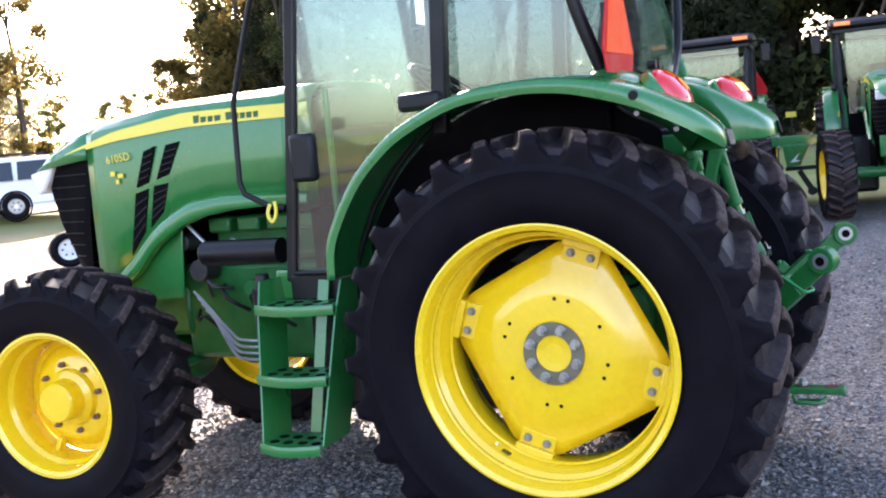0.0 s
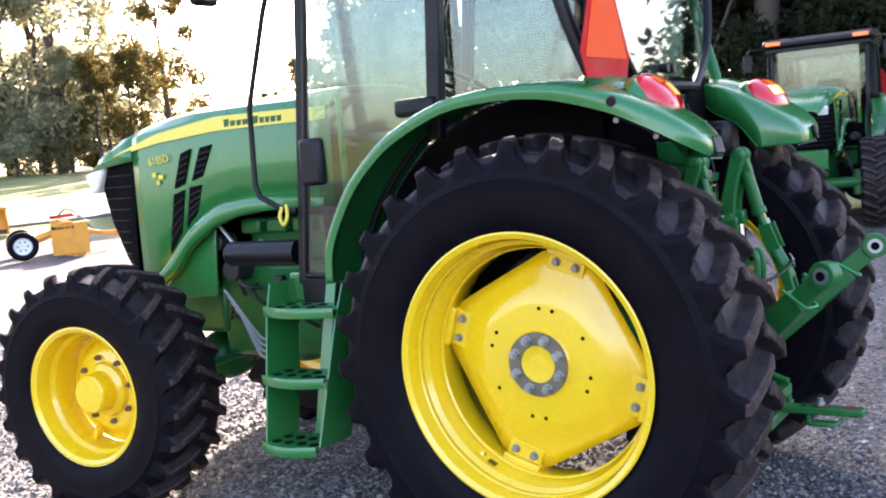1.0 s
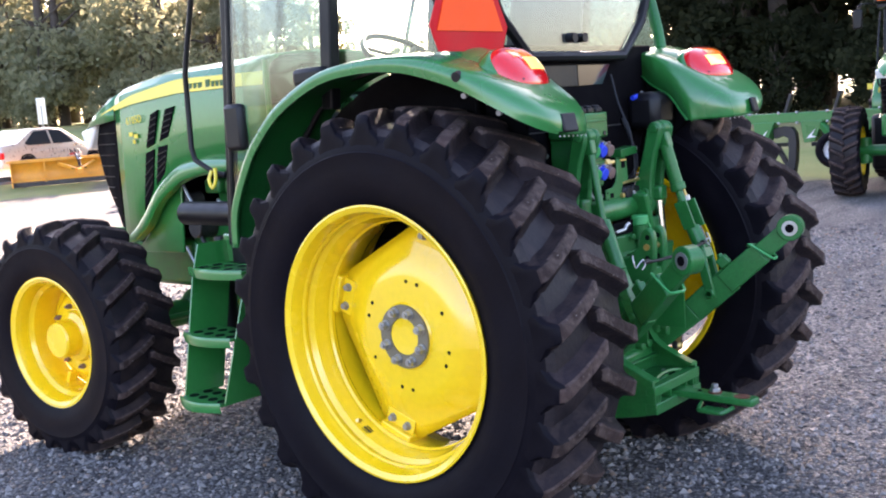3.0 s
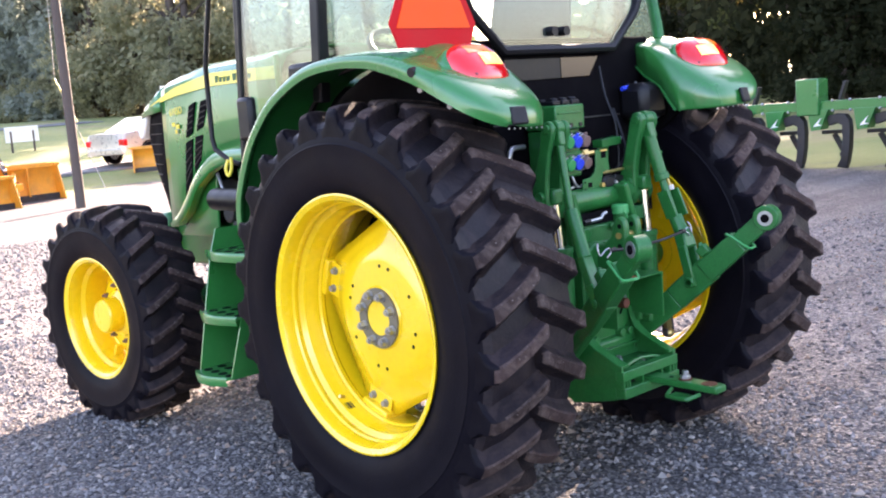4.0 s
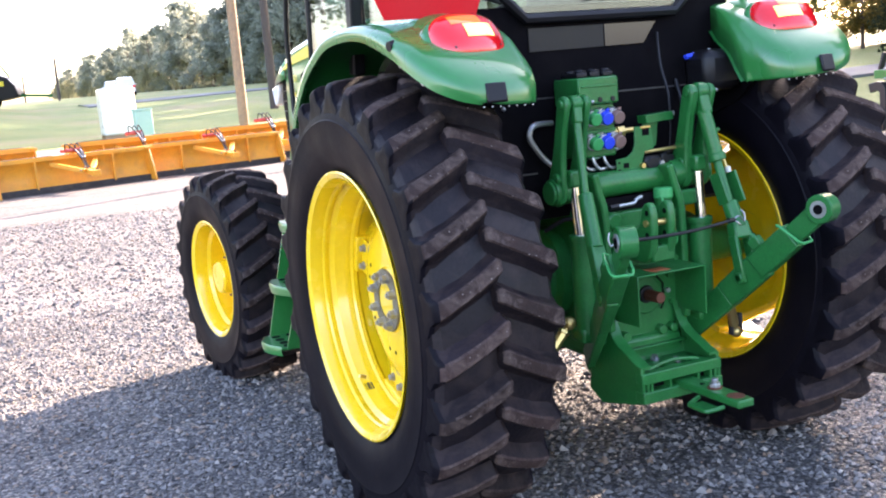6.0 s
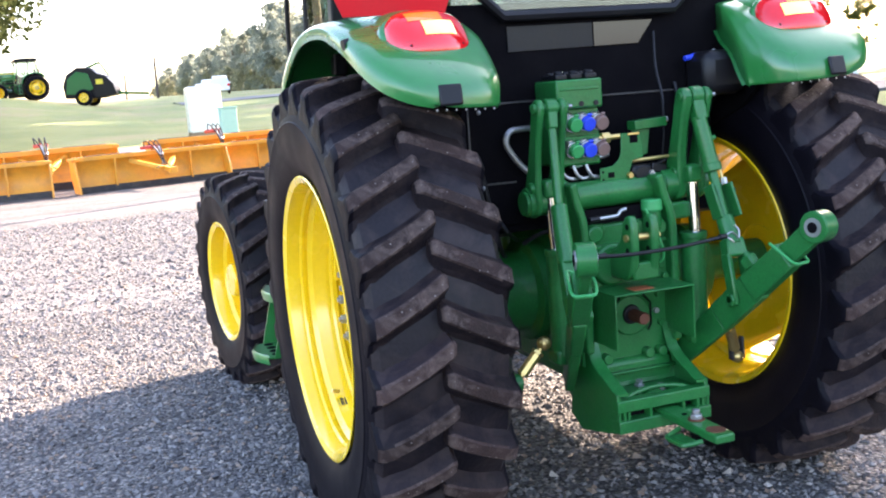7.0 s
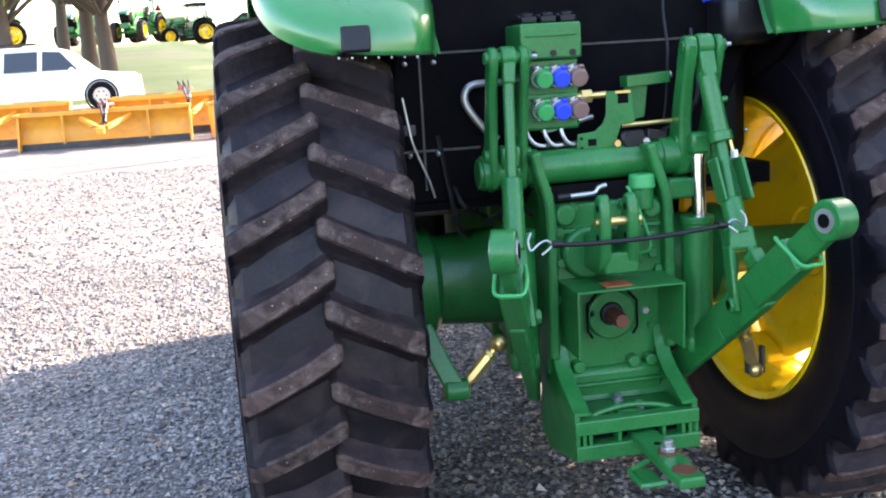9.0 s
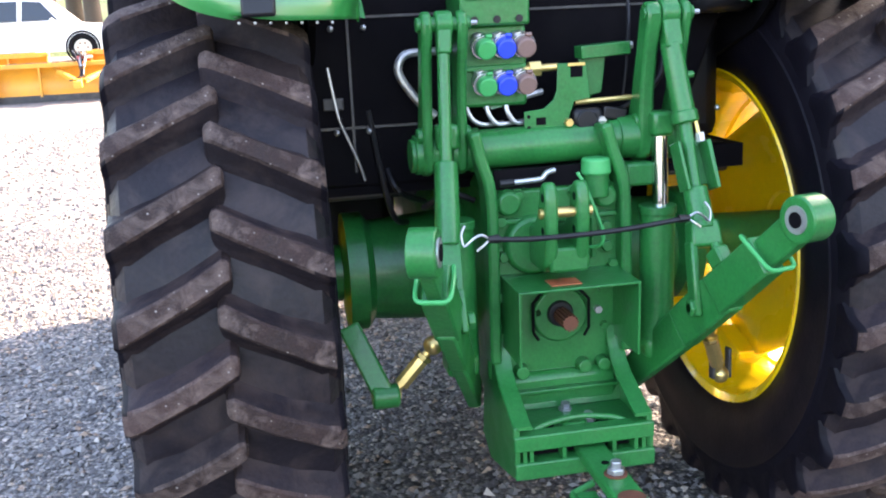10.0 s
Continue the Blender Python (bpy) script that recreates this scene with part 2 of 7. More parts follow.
def ground_mat():
    """Grey crushed stone near, grass and dry verge beyond, by place with ragged edges."""
    m = bpy.data.materials.new("ground")
    m.use_nodes = True
    nt = m.node_tree
    n, l = nt.nodes.new, nt.links.new
    b = nt.nodes["Principled BSDF"]
    geo, sep = n("ShaderNodeNewGeometry"), n("ShaderNodeSeparateXYZ")
    P = geo.outputs["Position"]
    l(P, sep.inputs[0])

    def noise_tex(scale, detail=4, rough=0.6):
        t = n("ShaderNodeTexNoise")
        t.inputs["Scale"].default_value, t.inputs["Detail"].default_value, t.inputs["Roughness"].default_value = scale, detail, rough
        l(P, t.inputs["Vector"])
        return t.outputs["Fac"]

    def math_node(op, a, c):
        q = n("ShaderNodeMath")
        q.operation = op
        for i, v in enumerate((a, c)):
            if isinstance(v, (int, float)):
                q.inputs[i].default_value = v
            else:
                l(v, q.inputs[i])
        return q.outputs[0]

    def rng(v, a, c, d=0.0, e=1.0):
        q = n("ShaderNodeMapRange")
        for k, w in zip(("From Min", "From Max", "To Min", "To Max"), (a, c, d, e)):
            q.inputs[k].default_value = w
        l(v, q.inputs["Value"])
        return q.outputs[0]

    def mixc(f, a, c):
        q = n("ShaderNodeMix")
        q.data_type = "RGBA"
        l(f, q.inputs["Factor"])
        for k, v in (("A", a), ("B", c)):
            if isinstance(v, tuple):
                q.inputs[k].default_value = (*v, 1)
            else:
                l(v, q.inputs[k])
        return q.outputs["Result"]

    vor = n("ShaderNodeTexVoronoi")
    vor.inputs["Scale"].default_value = 62
    l(P, vor.inputs["Vector"])
    ramp = n("ShaderNodeValToRGB")
    e = ramp.color_ramp.elements
    e[0].position, e[0].color = 0.0, (0.052, 0.048, 0.050, 1)
    e[1].position, e[1].color = 1.0, (0.37, 0.335, 0.300, 1)
    for pos, c in ((0.35, (0.125, 0.117, 0.117, 1)), (0.7, (0.215, 0.200, 0.190, 1)), (0.85, (0.27, 0.24, 0.205, 1))):
        el = e.new(pos)
        el.color = c
    sepc = n("ShaderNodeSeparateColor")
    l(vor.outputs["Color"], sepc.inputs[0])
    l(sepc.outputs[0], ramp.inputs[0])
    gap = rng(vor.outputs["Distance"], 0.25, 0.75, 1.0, 0.35)
    stone = n("ShaderNodeMix")
    stone.data_type, stone.blend_type = "RGBA", "MULTIPLY"
    stone.inputs["Factor"].default_value = 1.0
    l(ramp.outputs[0], stone.inputs["A"])
    l(gap, stone.inputs["B"])
    tone = rng(noise_tex(0.6, 5), 0.3, 0.7, 0.75, 1.25)
    stone2 = n("ShaderNodeMix")
    stone2.data_type, stone2.blend_type = "RGBA", "MULTIPLY"
    stone2.inputs["Factor"].default_value = 1.0
    l(stone.outputs["Result"], stone2.inputs["A"])
    l(tone, stone2.inputs["B"])
    lay = n("ShaderNodeMapping")      # faint raked rows and wheel ruts across the yard
    lay.inputs["Rotation"].default_value, lay.inputs["Scale"].default_value = (0, 0, radians(12)), (2.6, 0.22, 1)
    l(P, lay.inputs["Vector"])
    rut = n("ShaderNodeTexNoise")
    rut.inputs["Scale"].default_value, rut.inputs["Detail"].default_value = 1.3, 4
    l(lay.outputs[0], rut.inputs["Vector"])
    stone3 = n("ShaderNodeMix")
    stone3.data_type, stone3.blend_type = "RGBA", "MULTIPLY"
    stone3.inputs["Factor"].default_value = 1.0
    l(stone2.outputs["Result"], stone3.inputs["A"])
    l(rng(rut.outputs["Fac"], 0.32, 0.62, 0.62, 1.15), stone3.inputs["B"])
    stone2 = stone3
    litter = mixc(rng(noise_tex(7, 6, 0.75), 0.62, 0.75, 0.0, 0.45), stone2.outputs["Result"], (0.22, 0.15, 0.09))
    grass = mixc(rng(noise_tex(0.25, 6), 0.35, 0.65), (0.15, 0.20, 0.045), (0.28, 0.29, 0.09))
    grass = mixc(rng(noise_tex(9, 4), 0.4, 0.7), grass, (0.21, 0.225, 0.07))
    dry = mixc(rng(noise_tex(0.12, 5), 0.52, 0.66, 0.0, 0.8), grass, (0.33, 0.25, 0.13))
    wob = math_node("MULTIPLY", math_node("SUBTRACT", noise_tex(0.5, 5), 0.5), 5.0)
    mx = rng(math_node("ADD", sep.outputs["X"], wob), -24.6, -23.4, 1.0, 0.0)
    my = rng(math_node("ADD", sep.outputs["Y"], wob), 12.3, 13.3)
    mask = math_node("MAXIMUM", mx, my)
    l(mixc(mask, litter, dry), b.inputs["Base Color"])
    b.inputs["Roughness"].default_value = 0.85
    bu = n("ShaderNodeBump")
    bu.inputs["Strength"].default_value, bu.inputs["Distance"].default_value = 0.9, 0.014
    h = math_node("ADD", math_node("MULTIPLY", vor.outputs["Distance"], -1.0), math_node("MULTIPLY", noise_tex(25, 5), 1.2))
    l(h, bu.inputs["Height"])
    l(bu.outputs[0], b.inputs["Normal"])
    return m


GROUND = ground_mat()


def stone_mat():
    m = mat("crushed_stone", (0.20, 0.19, 0.195), 0.8, var=0.2, scale=30, bump=0.2, bump_scale=200)
    nt = m.node_tree
    geo, ramp = nt.nodes.new("ShaderNodeNewGeometry"), nt.nodes.new("ShaderNodeValToRGB")
    e = ramp.color_ramp.elements
    e[0].position, e[0].color = 0.0, (0.058, 0.054, 0.056, 1)
    e[1].position, e[1].color = 1.0, (0.40, 0.365, 0.33, 1)
    for pos, c in ((0.45, (0.145, 0.136, 0.136, 1)), (0.8, (0.25, 0.235, 0.225, 1)), (0.92, (0.24, 0.16, 0.11, 1))):
        el = e.new(pos)
        el.color = c
    nt.links.new(geo.outputs["Random Per Island"], ramp.inputs[0])
    nt.links.new(ramp.outputs[0], nt.nodes["Principled BSDF"].inputs["Base Color"])
    return m


STONE = stone_mat()

# ---- mesh helpers ----


def V(*a):
    return Vector(a)


def part(name, bm, material, parent=None, label="", smooth=40.0, bevel=0.0, kind="", category="", group=""):
    """Links a bmesh as one mesh object under a thing, or as a thing of its own."""
    bmesh.ops.recalc_face_normals(bm, faces=bm.faces)
    me = bpy.data.meshes.new(name)
    bm.to_mesh(me)
    bm.free()
    me.materials.append(material)
    if smooth:
        me.shade_smooth()
        me.set_sharp_from_angle(angle=radians(smooth))
    ob = new(name, me)
    if bevel:
        md = ob.modifiers.new("bevel", "BEVEL")
        md.width, md.segments, md.limit_method, md.angle_limit = bevel, 2, "ANGLE", radians(35)
    if parent:
        ob.parent = parent
    return tagged(ob, label, category, group, kind)


def box(bm, x0, x1, y0, y1, z0, z1, m=None):
    vs = [bm.verts.new((m @ V(x, y, z)) if m else (x, y, z)) for x in (x0, x1) for y in (y0, y1) for z in (z0, z1)]
    for f in ((0, 1, 3, 2), (4, 6, 7, 5), (0, 4, 5, 1), (2, 3, 7, 6), (0, 2, 6, 4), (1, 5, 7, 3)):
        bm.faces.new([vs[i] for i in f])
    return bm


def frame_of(d, up=(0, 0, 1)):
    d = Vector(d).normalized()
    u = Vector(up)
    if abs(d.dot(u)) > 0.95:
        u = Vector((1, 0, 0))
    s = d.cross(u).normalized()
    return s, s.cross(d).normalized(), d


def rod(bm, p0, p1, r0, r1=None, n=16, cap=True):
    p0, p1 = Vector(p0), Vector(p1)
    r1 = r0 if r1 is None else r1
    s, u, d = frame_of(p1 - p0)
    rings = []
    for p, r in ((p0, r0), (p1, r1)):
        rings.append([bm.verts.new(p + r * (s * math.cos(a) + u * math.sin(a))) for a in [2 * math.pi * i / n for i in range(n)]])
    for i in range(n):
        bm.faces.new((rings[0][i], rings[0][(i + 1) % n], rings[1][(i + 1) % n], rings[1][i]))
    if cap:
        bm.faces.new(rings[0][::-1])
        bm.faces.new(rings[1])
    return bm


def sweep(bm, pts, r, n=10, smooth_steps=0):
    """A tube along points; smooth_steps rounds the path."""
    pts = [Vector(p) for p in pts]
    if smooth_steps:
        pts = spline(pts, smooth_steps)
    rings, s_old = [], None
    for i, p in enumerate(pts):
        d = (pts[min(i + 1, len(pts) - 1)] - pts[max(i - 1, 0)]).normalized()
        if s_old is None:
            s, u, _ = frame_of(d)
        else:
            s = (s_old - d * s_old.dot(d)).normalized()
            u = s.cross(d)
        s_old = s
        rr = r[i] if isinstance(r, (list, tuple)) else r
        rings.append([bm.verts.new(p + rr * (s * math.cos(a) + u * math.sin(a))) for a in [2 * math.pi * k / n for k in range(n)]])
    for a, b in zip(rings, rings[1:]):
        for i in range(n):
            bm.faces.new((a[i], a[(i + 1) % n], b[(i + 1) % n], b[i]))
    bm.faces.new(rings[0][::-1])
    bm.faces.new(rings[-1])
    return bm


def spline(pts, steps):
    """Catmull-Rom through the points."""
    pts = [Vector(p) for p in pts]
    out = []
    for i in range(len(pts) - 1):
        p0, p1, p2, p3 = pts[max(i - 1, 0)], pts[i], pts[i + 1], pts[min(i + 2, len(pts) - 1)]
        for k in range(steps):
            t = k / steps
            out.append(0.5 * (2 * p1 + (p2 - p0) * t + (2 * p0 - 5 * p1 + 4 * p2 - p3) * t * t + (3 * p1 - p0 - 3 * p2 + p3) * t ** 3))
    out.append(pts[-1])
    return out


def bar(bm, p0, p1, w, h, up=(0, 0, 1), w1=None, h1=None):
    """A rectangular bar: w across, h along up."""
    p0, p1 = Vector(p0), Vector(p1)
    s, u, d = frame_of(p1 - p0, up)
    w1, h1 = w if w1 is None else w1, h if h1 is None else h1
    a = [bm.verts.new(p + s * sx * ww / 2 + u * sy * hh / 2) for p, ww, hh in ((p0, w, h), (p1, w1, h1)) for sx, sy in ((-1, -1), (1, -1), (1, 1), (-1, 1))]
    for f in ((3, 2, 1, 0), (4, 5, 6, 7), (0, 1, 5, 4), (1, 2, 6, 5), (2, 3, 7, 6), (3, 0, 4, 7)):
        bm.faces.new([a[i] for i in f])
    return bm


def prism(bm, poly, a0, a1, axis="y"):
    """A polygon pushed along an axis: (x, z) along y, (y, z) along x, (x, y) along z."""
    def at(p, a):
        return {"y": (p[0], a, p[1]), "x": (a, p[0], p[1]), "z": (p[0], p[1], a)}[axis]
    lo, hi = [bm.verts.new(at(p, a0)) for p in poly], [bm.verts.new(at(p, a1)) for p in poly]
    bm.faces.new(lo[::-1])
    bm.faces.new(hi)
    n = len(poly)
    for i in range(n):
        bm.faces.new((lo[i], lo[(i + 1) % n], hi[(i + 1) % n], hi[i]))
    return bm


def lathe(bm, prof, centre, n=64, close=False):
    """A profile of (y, radius) turned round an axle along y."""
    cx, cy, cz = centre
    rings = []
    for y, r in prof:
        rings.append([bm.verts.new((cx + r * math.cos(a), cy + y, cz + r * math.sin(a))) for a in [2 * math.pi * i / n for i in range(n)]] if r > 1e-6
                     else [bm.verts.new((cx, cy + y, cz))])
    pairs = list(zip(rings, rings[1:]))
    if close:
        pairs.append((rings[-1], rings[0]))
    for a, b in pairs:
        for i in range(n):
            j = (i + 1) % n
            if len(a) == 1:
                bm.faces.new((a[0], b[j], b[i]))
            elif len(b) == 1:
                bm.faces.new((a[i], a[j], b[0]))
            else:
                bm.faces.new((a[i], a[j], b[j], b[i]))
    return bm


def loft(bm, rows, cap=False):
    vs = [[bm.verts.new(p) for p in r] for r in rows]
    for a, b in zip(vs, vs[1:]):
        for i in range(len(a) - 1):
            bm.faces.new((a[i], a[i + 1], b[i + 1], b[i]))
    if cap:
        bm.faces.new(vs[0][::-1])
        bm.faces.new(vs[-1])
    return bm


def ball(bm, c, r, m=None, u=20, v=12):
    mm = Matrix.Translation(c) @ (m or Matrix.Identity(4)) @ Matrix.Diagonal((*(r if isinstance(r, (tuple, list)) else (r, r, r)), 1))
    bmesh.ops.create_uvsphere(bm, u_segments=u, v_segments=v, radius=1, matrix=mm)
    return bm


def lerp(xs, ys, x):
    return float(np.interp(x, xs, ys))


B = bmesh.new


def empty(name, loc=(0, 0, 0), label="", category="", group="", kind=""):
    ob = new(name)
    ob.empty_display_size = 0.2
    ob.location = loc
    return tagged(ob, label, category, group, kind)


def writing(name, text, size, material, m, parent, extrude=0.0015):
    """Built-in letters turned into a mesh."""
    cu = bpy.data.curves.new(name, "FONT")
    cu.body, cu.size, cu.extrude, cu.align_x, cu.resolution_u = text, size, extrude, "CENTER", 3
    tmp = bpy.data.objects.new("tmp", cu)
    me = bpy.data.meshes.new_from_object(tmp)
    bpy.data.objects.remove(tmp)
    me.materials.clear()
    me.materials.append(material)
    ob = new(name, me)
    ob.matrix_basis = m
    ob.parent = parent
    return ob

# ---- ground ----


def ground_z(x, y):
    """Level stone yard, then a rising verge, a road shelf and a long grass slope towards -X; a gentle rise towards +Y."""
    x = x - 0.35 * min(12.0, max(0.0, y - 8.0))
    a = lerp((-400, -220, -110, -78, -62, -50, -40, -32, -27.5, -25.5, -22.5), (7.5, 5.5, 3.3, 2.35, 1.75, 1.15, 0.78, 0.50, 0.45, 0.12, 0.0), x)
    b = lerp((8, 11.5, 20, 26, 45, 80, 300), (0.0, 0.07, 0.12, 0.2, 0.7, 1.6, 7.0), y)
    if x < -30 and y < 2:
        a += 1.4 * min(1, (2 - y) / 8) * lerp((-130, -75, -58, -44, -38), (0.4, 1.0, 0.8, 0.1, 0.0), x)
    return 0.012 + a + b * lerp((-200, -60, -30), (0.2, 0.6, 1.0), x)


def build_ground():
    xs = sorted(set([-900, -650, -480, -400, -330, -280, -240, -220] + list(range(-200, -60, 8)) + list(range(-60, -34, 2)) + [-33, -32, -30.5, -29, -27.5, -26.5, -25.5, -24, -22.5] + list(range(-20, 32, 2)) + [40, 60, 100, 180, 320, 600]))
    ys = sorted(set([-600, -330, -180, -110, -70, -50] + list(range(-40, 62, 2)) + [70, 85, 100, 130, 180, 260, 400, 700]))
    bm = B()
    loft(bm, [[(x, y, ground_z(x, y)) for y in ys] for x in xs])
    part("ground", bm, GROUND, smooth=0, kind="structure", label="grey crushed stone yard with grass verges beyond", category="ground")


build_ground()

# ---- tractor ----
RY, RZ = 0.785, 0.801              # rear wheels: middle of the tyre, axle height
FX, FY, FZ = -2.41, 0.822, 0.577  # front wheels


def tyre_mesh(width, r_base, r_rim):
    """Farm tyre: turned carcass, flattened where it stands."""
    h = width / 2
    bm = B()
    prof = [(-h * 0.80, r_rim), (-h * 0.86, r_rim + 0.012), (-h * 0.95, r_rim + (r_base - r_rim) * 0.22), (-h * 0.965, r_rim + (r_base - r_rim) * 0.27), (-h * 0.972, r_rim + (r_base - r_rim) * 0.29), (-h, r_rim + (r_base - r_rim) * 0.48), (-h * 1.0, r_rim + (r_base - r_rim) * 0.66), (-h * 1.006, r_rim + (r_base - r_rim) * 0.675), (-h * 0.99, r_rim + (r_base - r_rim) * 0.69),
            (-h * 0.985, r_rim + (r_base - r_rim) * 0.72), (-h * 0.93, r_base - 0.035), (-h * 0.84, r_base - 0.013), (-h * 0.5, r_base - 0.003), (0, r_base)]
    prof = prof + [(-y, r) for y, r in prof[-2::-1]]
    lathe(bm, prof, (0, 0, 0), 72)
    return bm


def lug_mesh(width, r_base, r_lug, lug_w, sweep_angle, row, seed):
    """One slanting, slightly curved tread bar with filleted flanks, from the middle to the shoulder, at the wheel's rear."""
    r = random.Random(seed)
    h, hw = width / 2, lug_w / 2
    bm = B()
    secs = []
    for q, drop, foot, w in ((-0.075, 0.012, 0.012, 0.55), (-0.055, 0.003, 0.012, 0.80), (0.0, 0.0, 0.012, 1.02), (0.12, -0.001, 0.012, 1.0), (0.32, 0.0, 0.013, 0.96), (0.55, 0.003, 0.016, 0.98), (0.78, 0.008, 0.022, 1.08),
                             (0.91, 0.017, 0.038, 1.15), (0.965, 0.032, 0.050, 1.12), (0.975, 0.050, 0.068, 0.95), (0.97, 0.066, 0.078, 0.8)):
        top, base = r_lug - drop + r.uniform(-0.0015, 0.0015), r_base - foot
        a = -sweep_angle * (1 - (1 - min(1, max(0, q))) ** 1.2) + (0.02 if q < 0 else 0.0) * sweep_angle + r.uniform(-0.0012, 0.0012)
        t = hw / r_lug
        e = min(0.006, (top - base) * 0.2)
        mid = base + (top - base) * 0.42
        pts = ((base, -3.1), (base + (top - base) * 0.30, -1.95), (mid, -1.55), (top - e, -1.06), (top, -0.80), (top, 0.80), (top - e, 1.06), (mid, 1.50), (base + (top - base) * 0.30, 1.8), (base, 2.7))
        secs.append([(rr * math.cos(a + k * w * t), row * q * h, rr * math.sin(a + k * w * t)) for rr, k in pts])
    loft(bm, secs, cap=True)
    return bm


def add_lugs(w, lugs, *size):
    for row in (-1, 1):
        kinds = []
        for k in range(lugs):
            if len(kinds) < 3:
                ob = part("tread_bar", lug_mesh(*size, row, 40 + k), TREAD_BAR, w, smooth=35)
                me = ob.data
                me.materials.append(BAR_TOP)
                me.materials.append(RUBBER)
                for p in me.polygons:      # worn top faces
                    rr = [math.hypot(me.vertices[v].co.x, me.vertices[v].co.z) for v in p.vertices]
                    if len(rr) == 4 and max(rr) - min(rr) < 0.016 and min(rr) > size[2] - 0.035:
                        p.material_index = 1
                    elif abs(p.center.y) > size[0] * 0.46:
                        p.material_index = 2
                kinds.append(me)
            else:
                ob = new("tread_bar", kinds[k * 7 % 3])
            ob.parent = w
            ob.rotation_euler = (0, 2 * math.pi * (k + (0.47 if row > 0 else 0)) / lugs - 0.036, 0)


def tread_faces(ob, radius):
    ob.data.materials.append(TREAD_BASE)
    for p in ob.data.polygons:
        if math.hypot(p.center.x, p.center.z) > radius:
            p.material_index = 1


def settle(ob, axle):
    """Lets the tyre bulge flat on the ground."""
    for v in ob.data.vertices:
        low = -axle + 0.016
        if v.co.z < low:
            v.co.z = low + 0.05 * (v.co.z - low)
            v.co.y *= 1.02


def rear_wheel(tractor, s):
    """s: -1 left, 1 right."""
    w = empty("rear_wheel", (-0.020, s * RY, RZ), "large rear tractor wheel with yellow rim and barred tyre")
    w.parent = tractor
    t = part("tyre", tyre_mesh(0.448, 0.757, 0.474), RUBBER, w, "black rubber tyre casing", smooth=32)
    tread_faces(t, 0.728)
    add_lugs(w, 27, 0.448, 0.755, 0.806, 0.049, 0.135)
    settle(t, RZ)
    bm = B()   # rim barrel, outer face at y = s * 0.195
    prof = [(0.194, 0.478), (0.203, 0.487), (0.205, 0.480), (0.196, 0.462), (0.165, 0.452), (0.150, 0.451), (0.142, 0.445), (0.130, 0.445), (0.122, 0.449), (0.105, 0.432), (0.075, 0.424), (0.06, 0.418), (0.045, 0.418), (0.036, 0.411), (0.020, 0.411), (0.010, 0.418), (0.0, 0.418), (-0.07, 0.418), (-0.10, 0.43),
            (-0.125, 0.447), (-0.165, 0.452), (-0.190, 0.464), (-0.199, 0.484), (-0.190, 0.489), (-0.18, 0.476)]
    prof += [(y, r + 0.012) for y, r in prof[::-1][3:-3]]
    lathe(bm, [(s * y, r) for y, r in prof], (0, 0, 0), 96, close=True)
    rim = part("rim", bm, YELLOW, w, smooth=30)
    # dished disc with four lobes
    bm = B()
    lobes = [72 + 90 * k for k in range(4)]
    n = 120
    rows = []
    for i in range(n):
        a = 360 * i / n
        d = min(abs((a - q + 180) % 360 - 180) for q in lobes)
        outer = 0.400 if d < 13.5 else 0.400 * math.cos(radians(31.5)) / math.cos(radians(45 - d))
        c, sn = math.cos(radians(a)), math.sin(radians(a))
        sec = []
        for f, y in ((0.0, 0.052), (0.28, 0.052), (0.30, 0.044), (0.52, 0.040), (0.60, 0.036), (0.72, 0.018), (0.86, -0.008), (1.0, -0.016)):
            r = f * (0.400 if f < 0.55 else lerp((0.55, 1.0), (0.400, outer), f))
            sec.append((r * c, s * y, r * sn))
        rows.append(sec)
    rows.append(rows[0])
    loft(bm, rows)
    bmesh.ops.remove_doubles(bm, verts=bm.verts, dist=1e-5)
    disc = part("disc", bm, YELLOW, w, "yellow dished wheel disc", smooth=30)
    md = disc.modifiers.new("thick", "SOLIDIFY")
    md.thickness, md.offset = 0.014, 0
    for q in lobes:
        m = Matrix.Rotation(radians(-q), 4, "Y")
        bm = B()
        box(bm, 0.385, 0.424, s * -0.075 if s > 0 else -0.03, s * 0.03 if s > 0 else 0.075, -0.075, 0.075, m)
        tab = part("rim_lug", bm, YELLOW, w, "yellow steel rim lug", bevel=0.006)
        bm = B()
        box(bm, 0.330, 0.392, min(s * -0.002, s * 0.006), max(s * -0.002, s * 0.006), -0.07, 0.07, m)
        part("clamp_plate", bm, YELLOW, w, "yellow clamp plate", bevel=0.003)
        for dz in (-0.038, 0.038):
            bm = B()
            p = m @ V(0.362, s * 0.006, dz)
            rod(bm, p, p + V(0, s * 0.004, 0), 0.0165, 0.016, 14)
            rod(bm, p, p + V(0, s * 0.018, 0), 0.0135, 0.012, 6)
            part("bolt", bm, GREY_PAINT, w, "grey clamp bolt")
    bm = B()
    lathe(bm, [(s * 0.046, 0.066), (s * 0.066, 0.068), (s * 0.066, 0.115), (s * 0.046, 0.117)], (0, 0, 0), 48)
    part("hub_flange", bm, HUB_RING, w, "grey hub flange ring")
    bm = B()
    lathe(bm, [(s * 0.05, 0.068), (s * 0.062, 0.066), (s * 0.058, 0.03), (s * 0.056, 0.0)], (0, 0, 0), 40)
    part("hub_cap", bm, YELLOW, w)
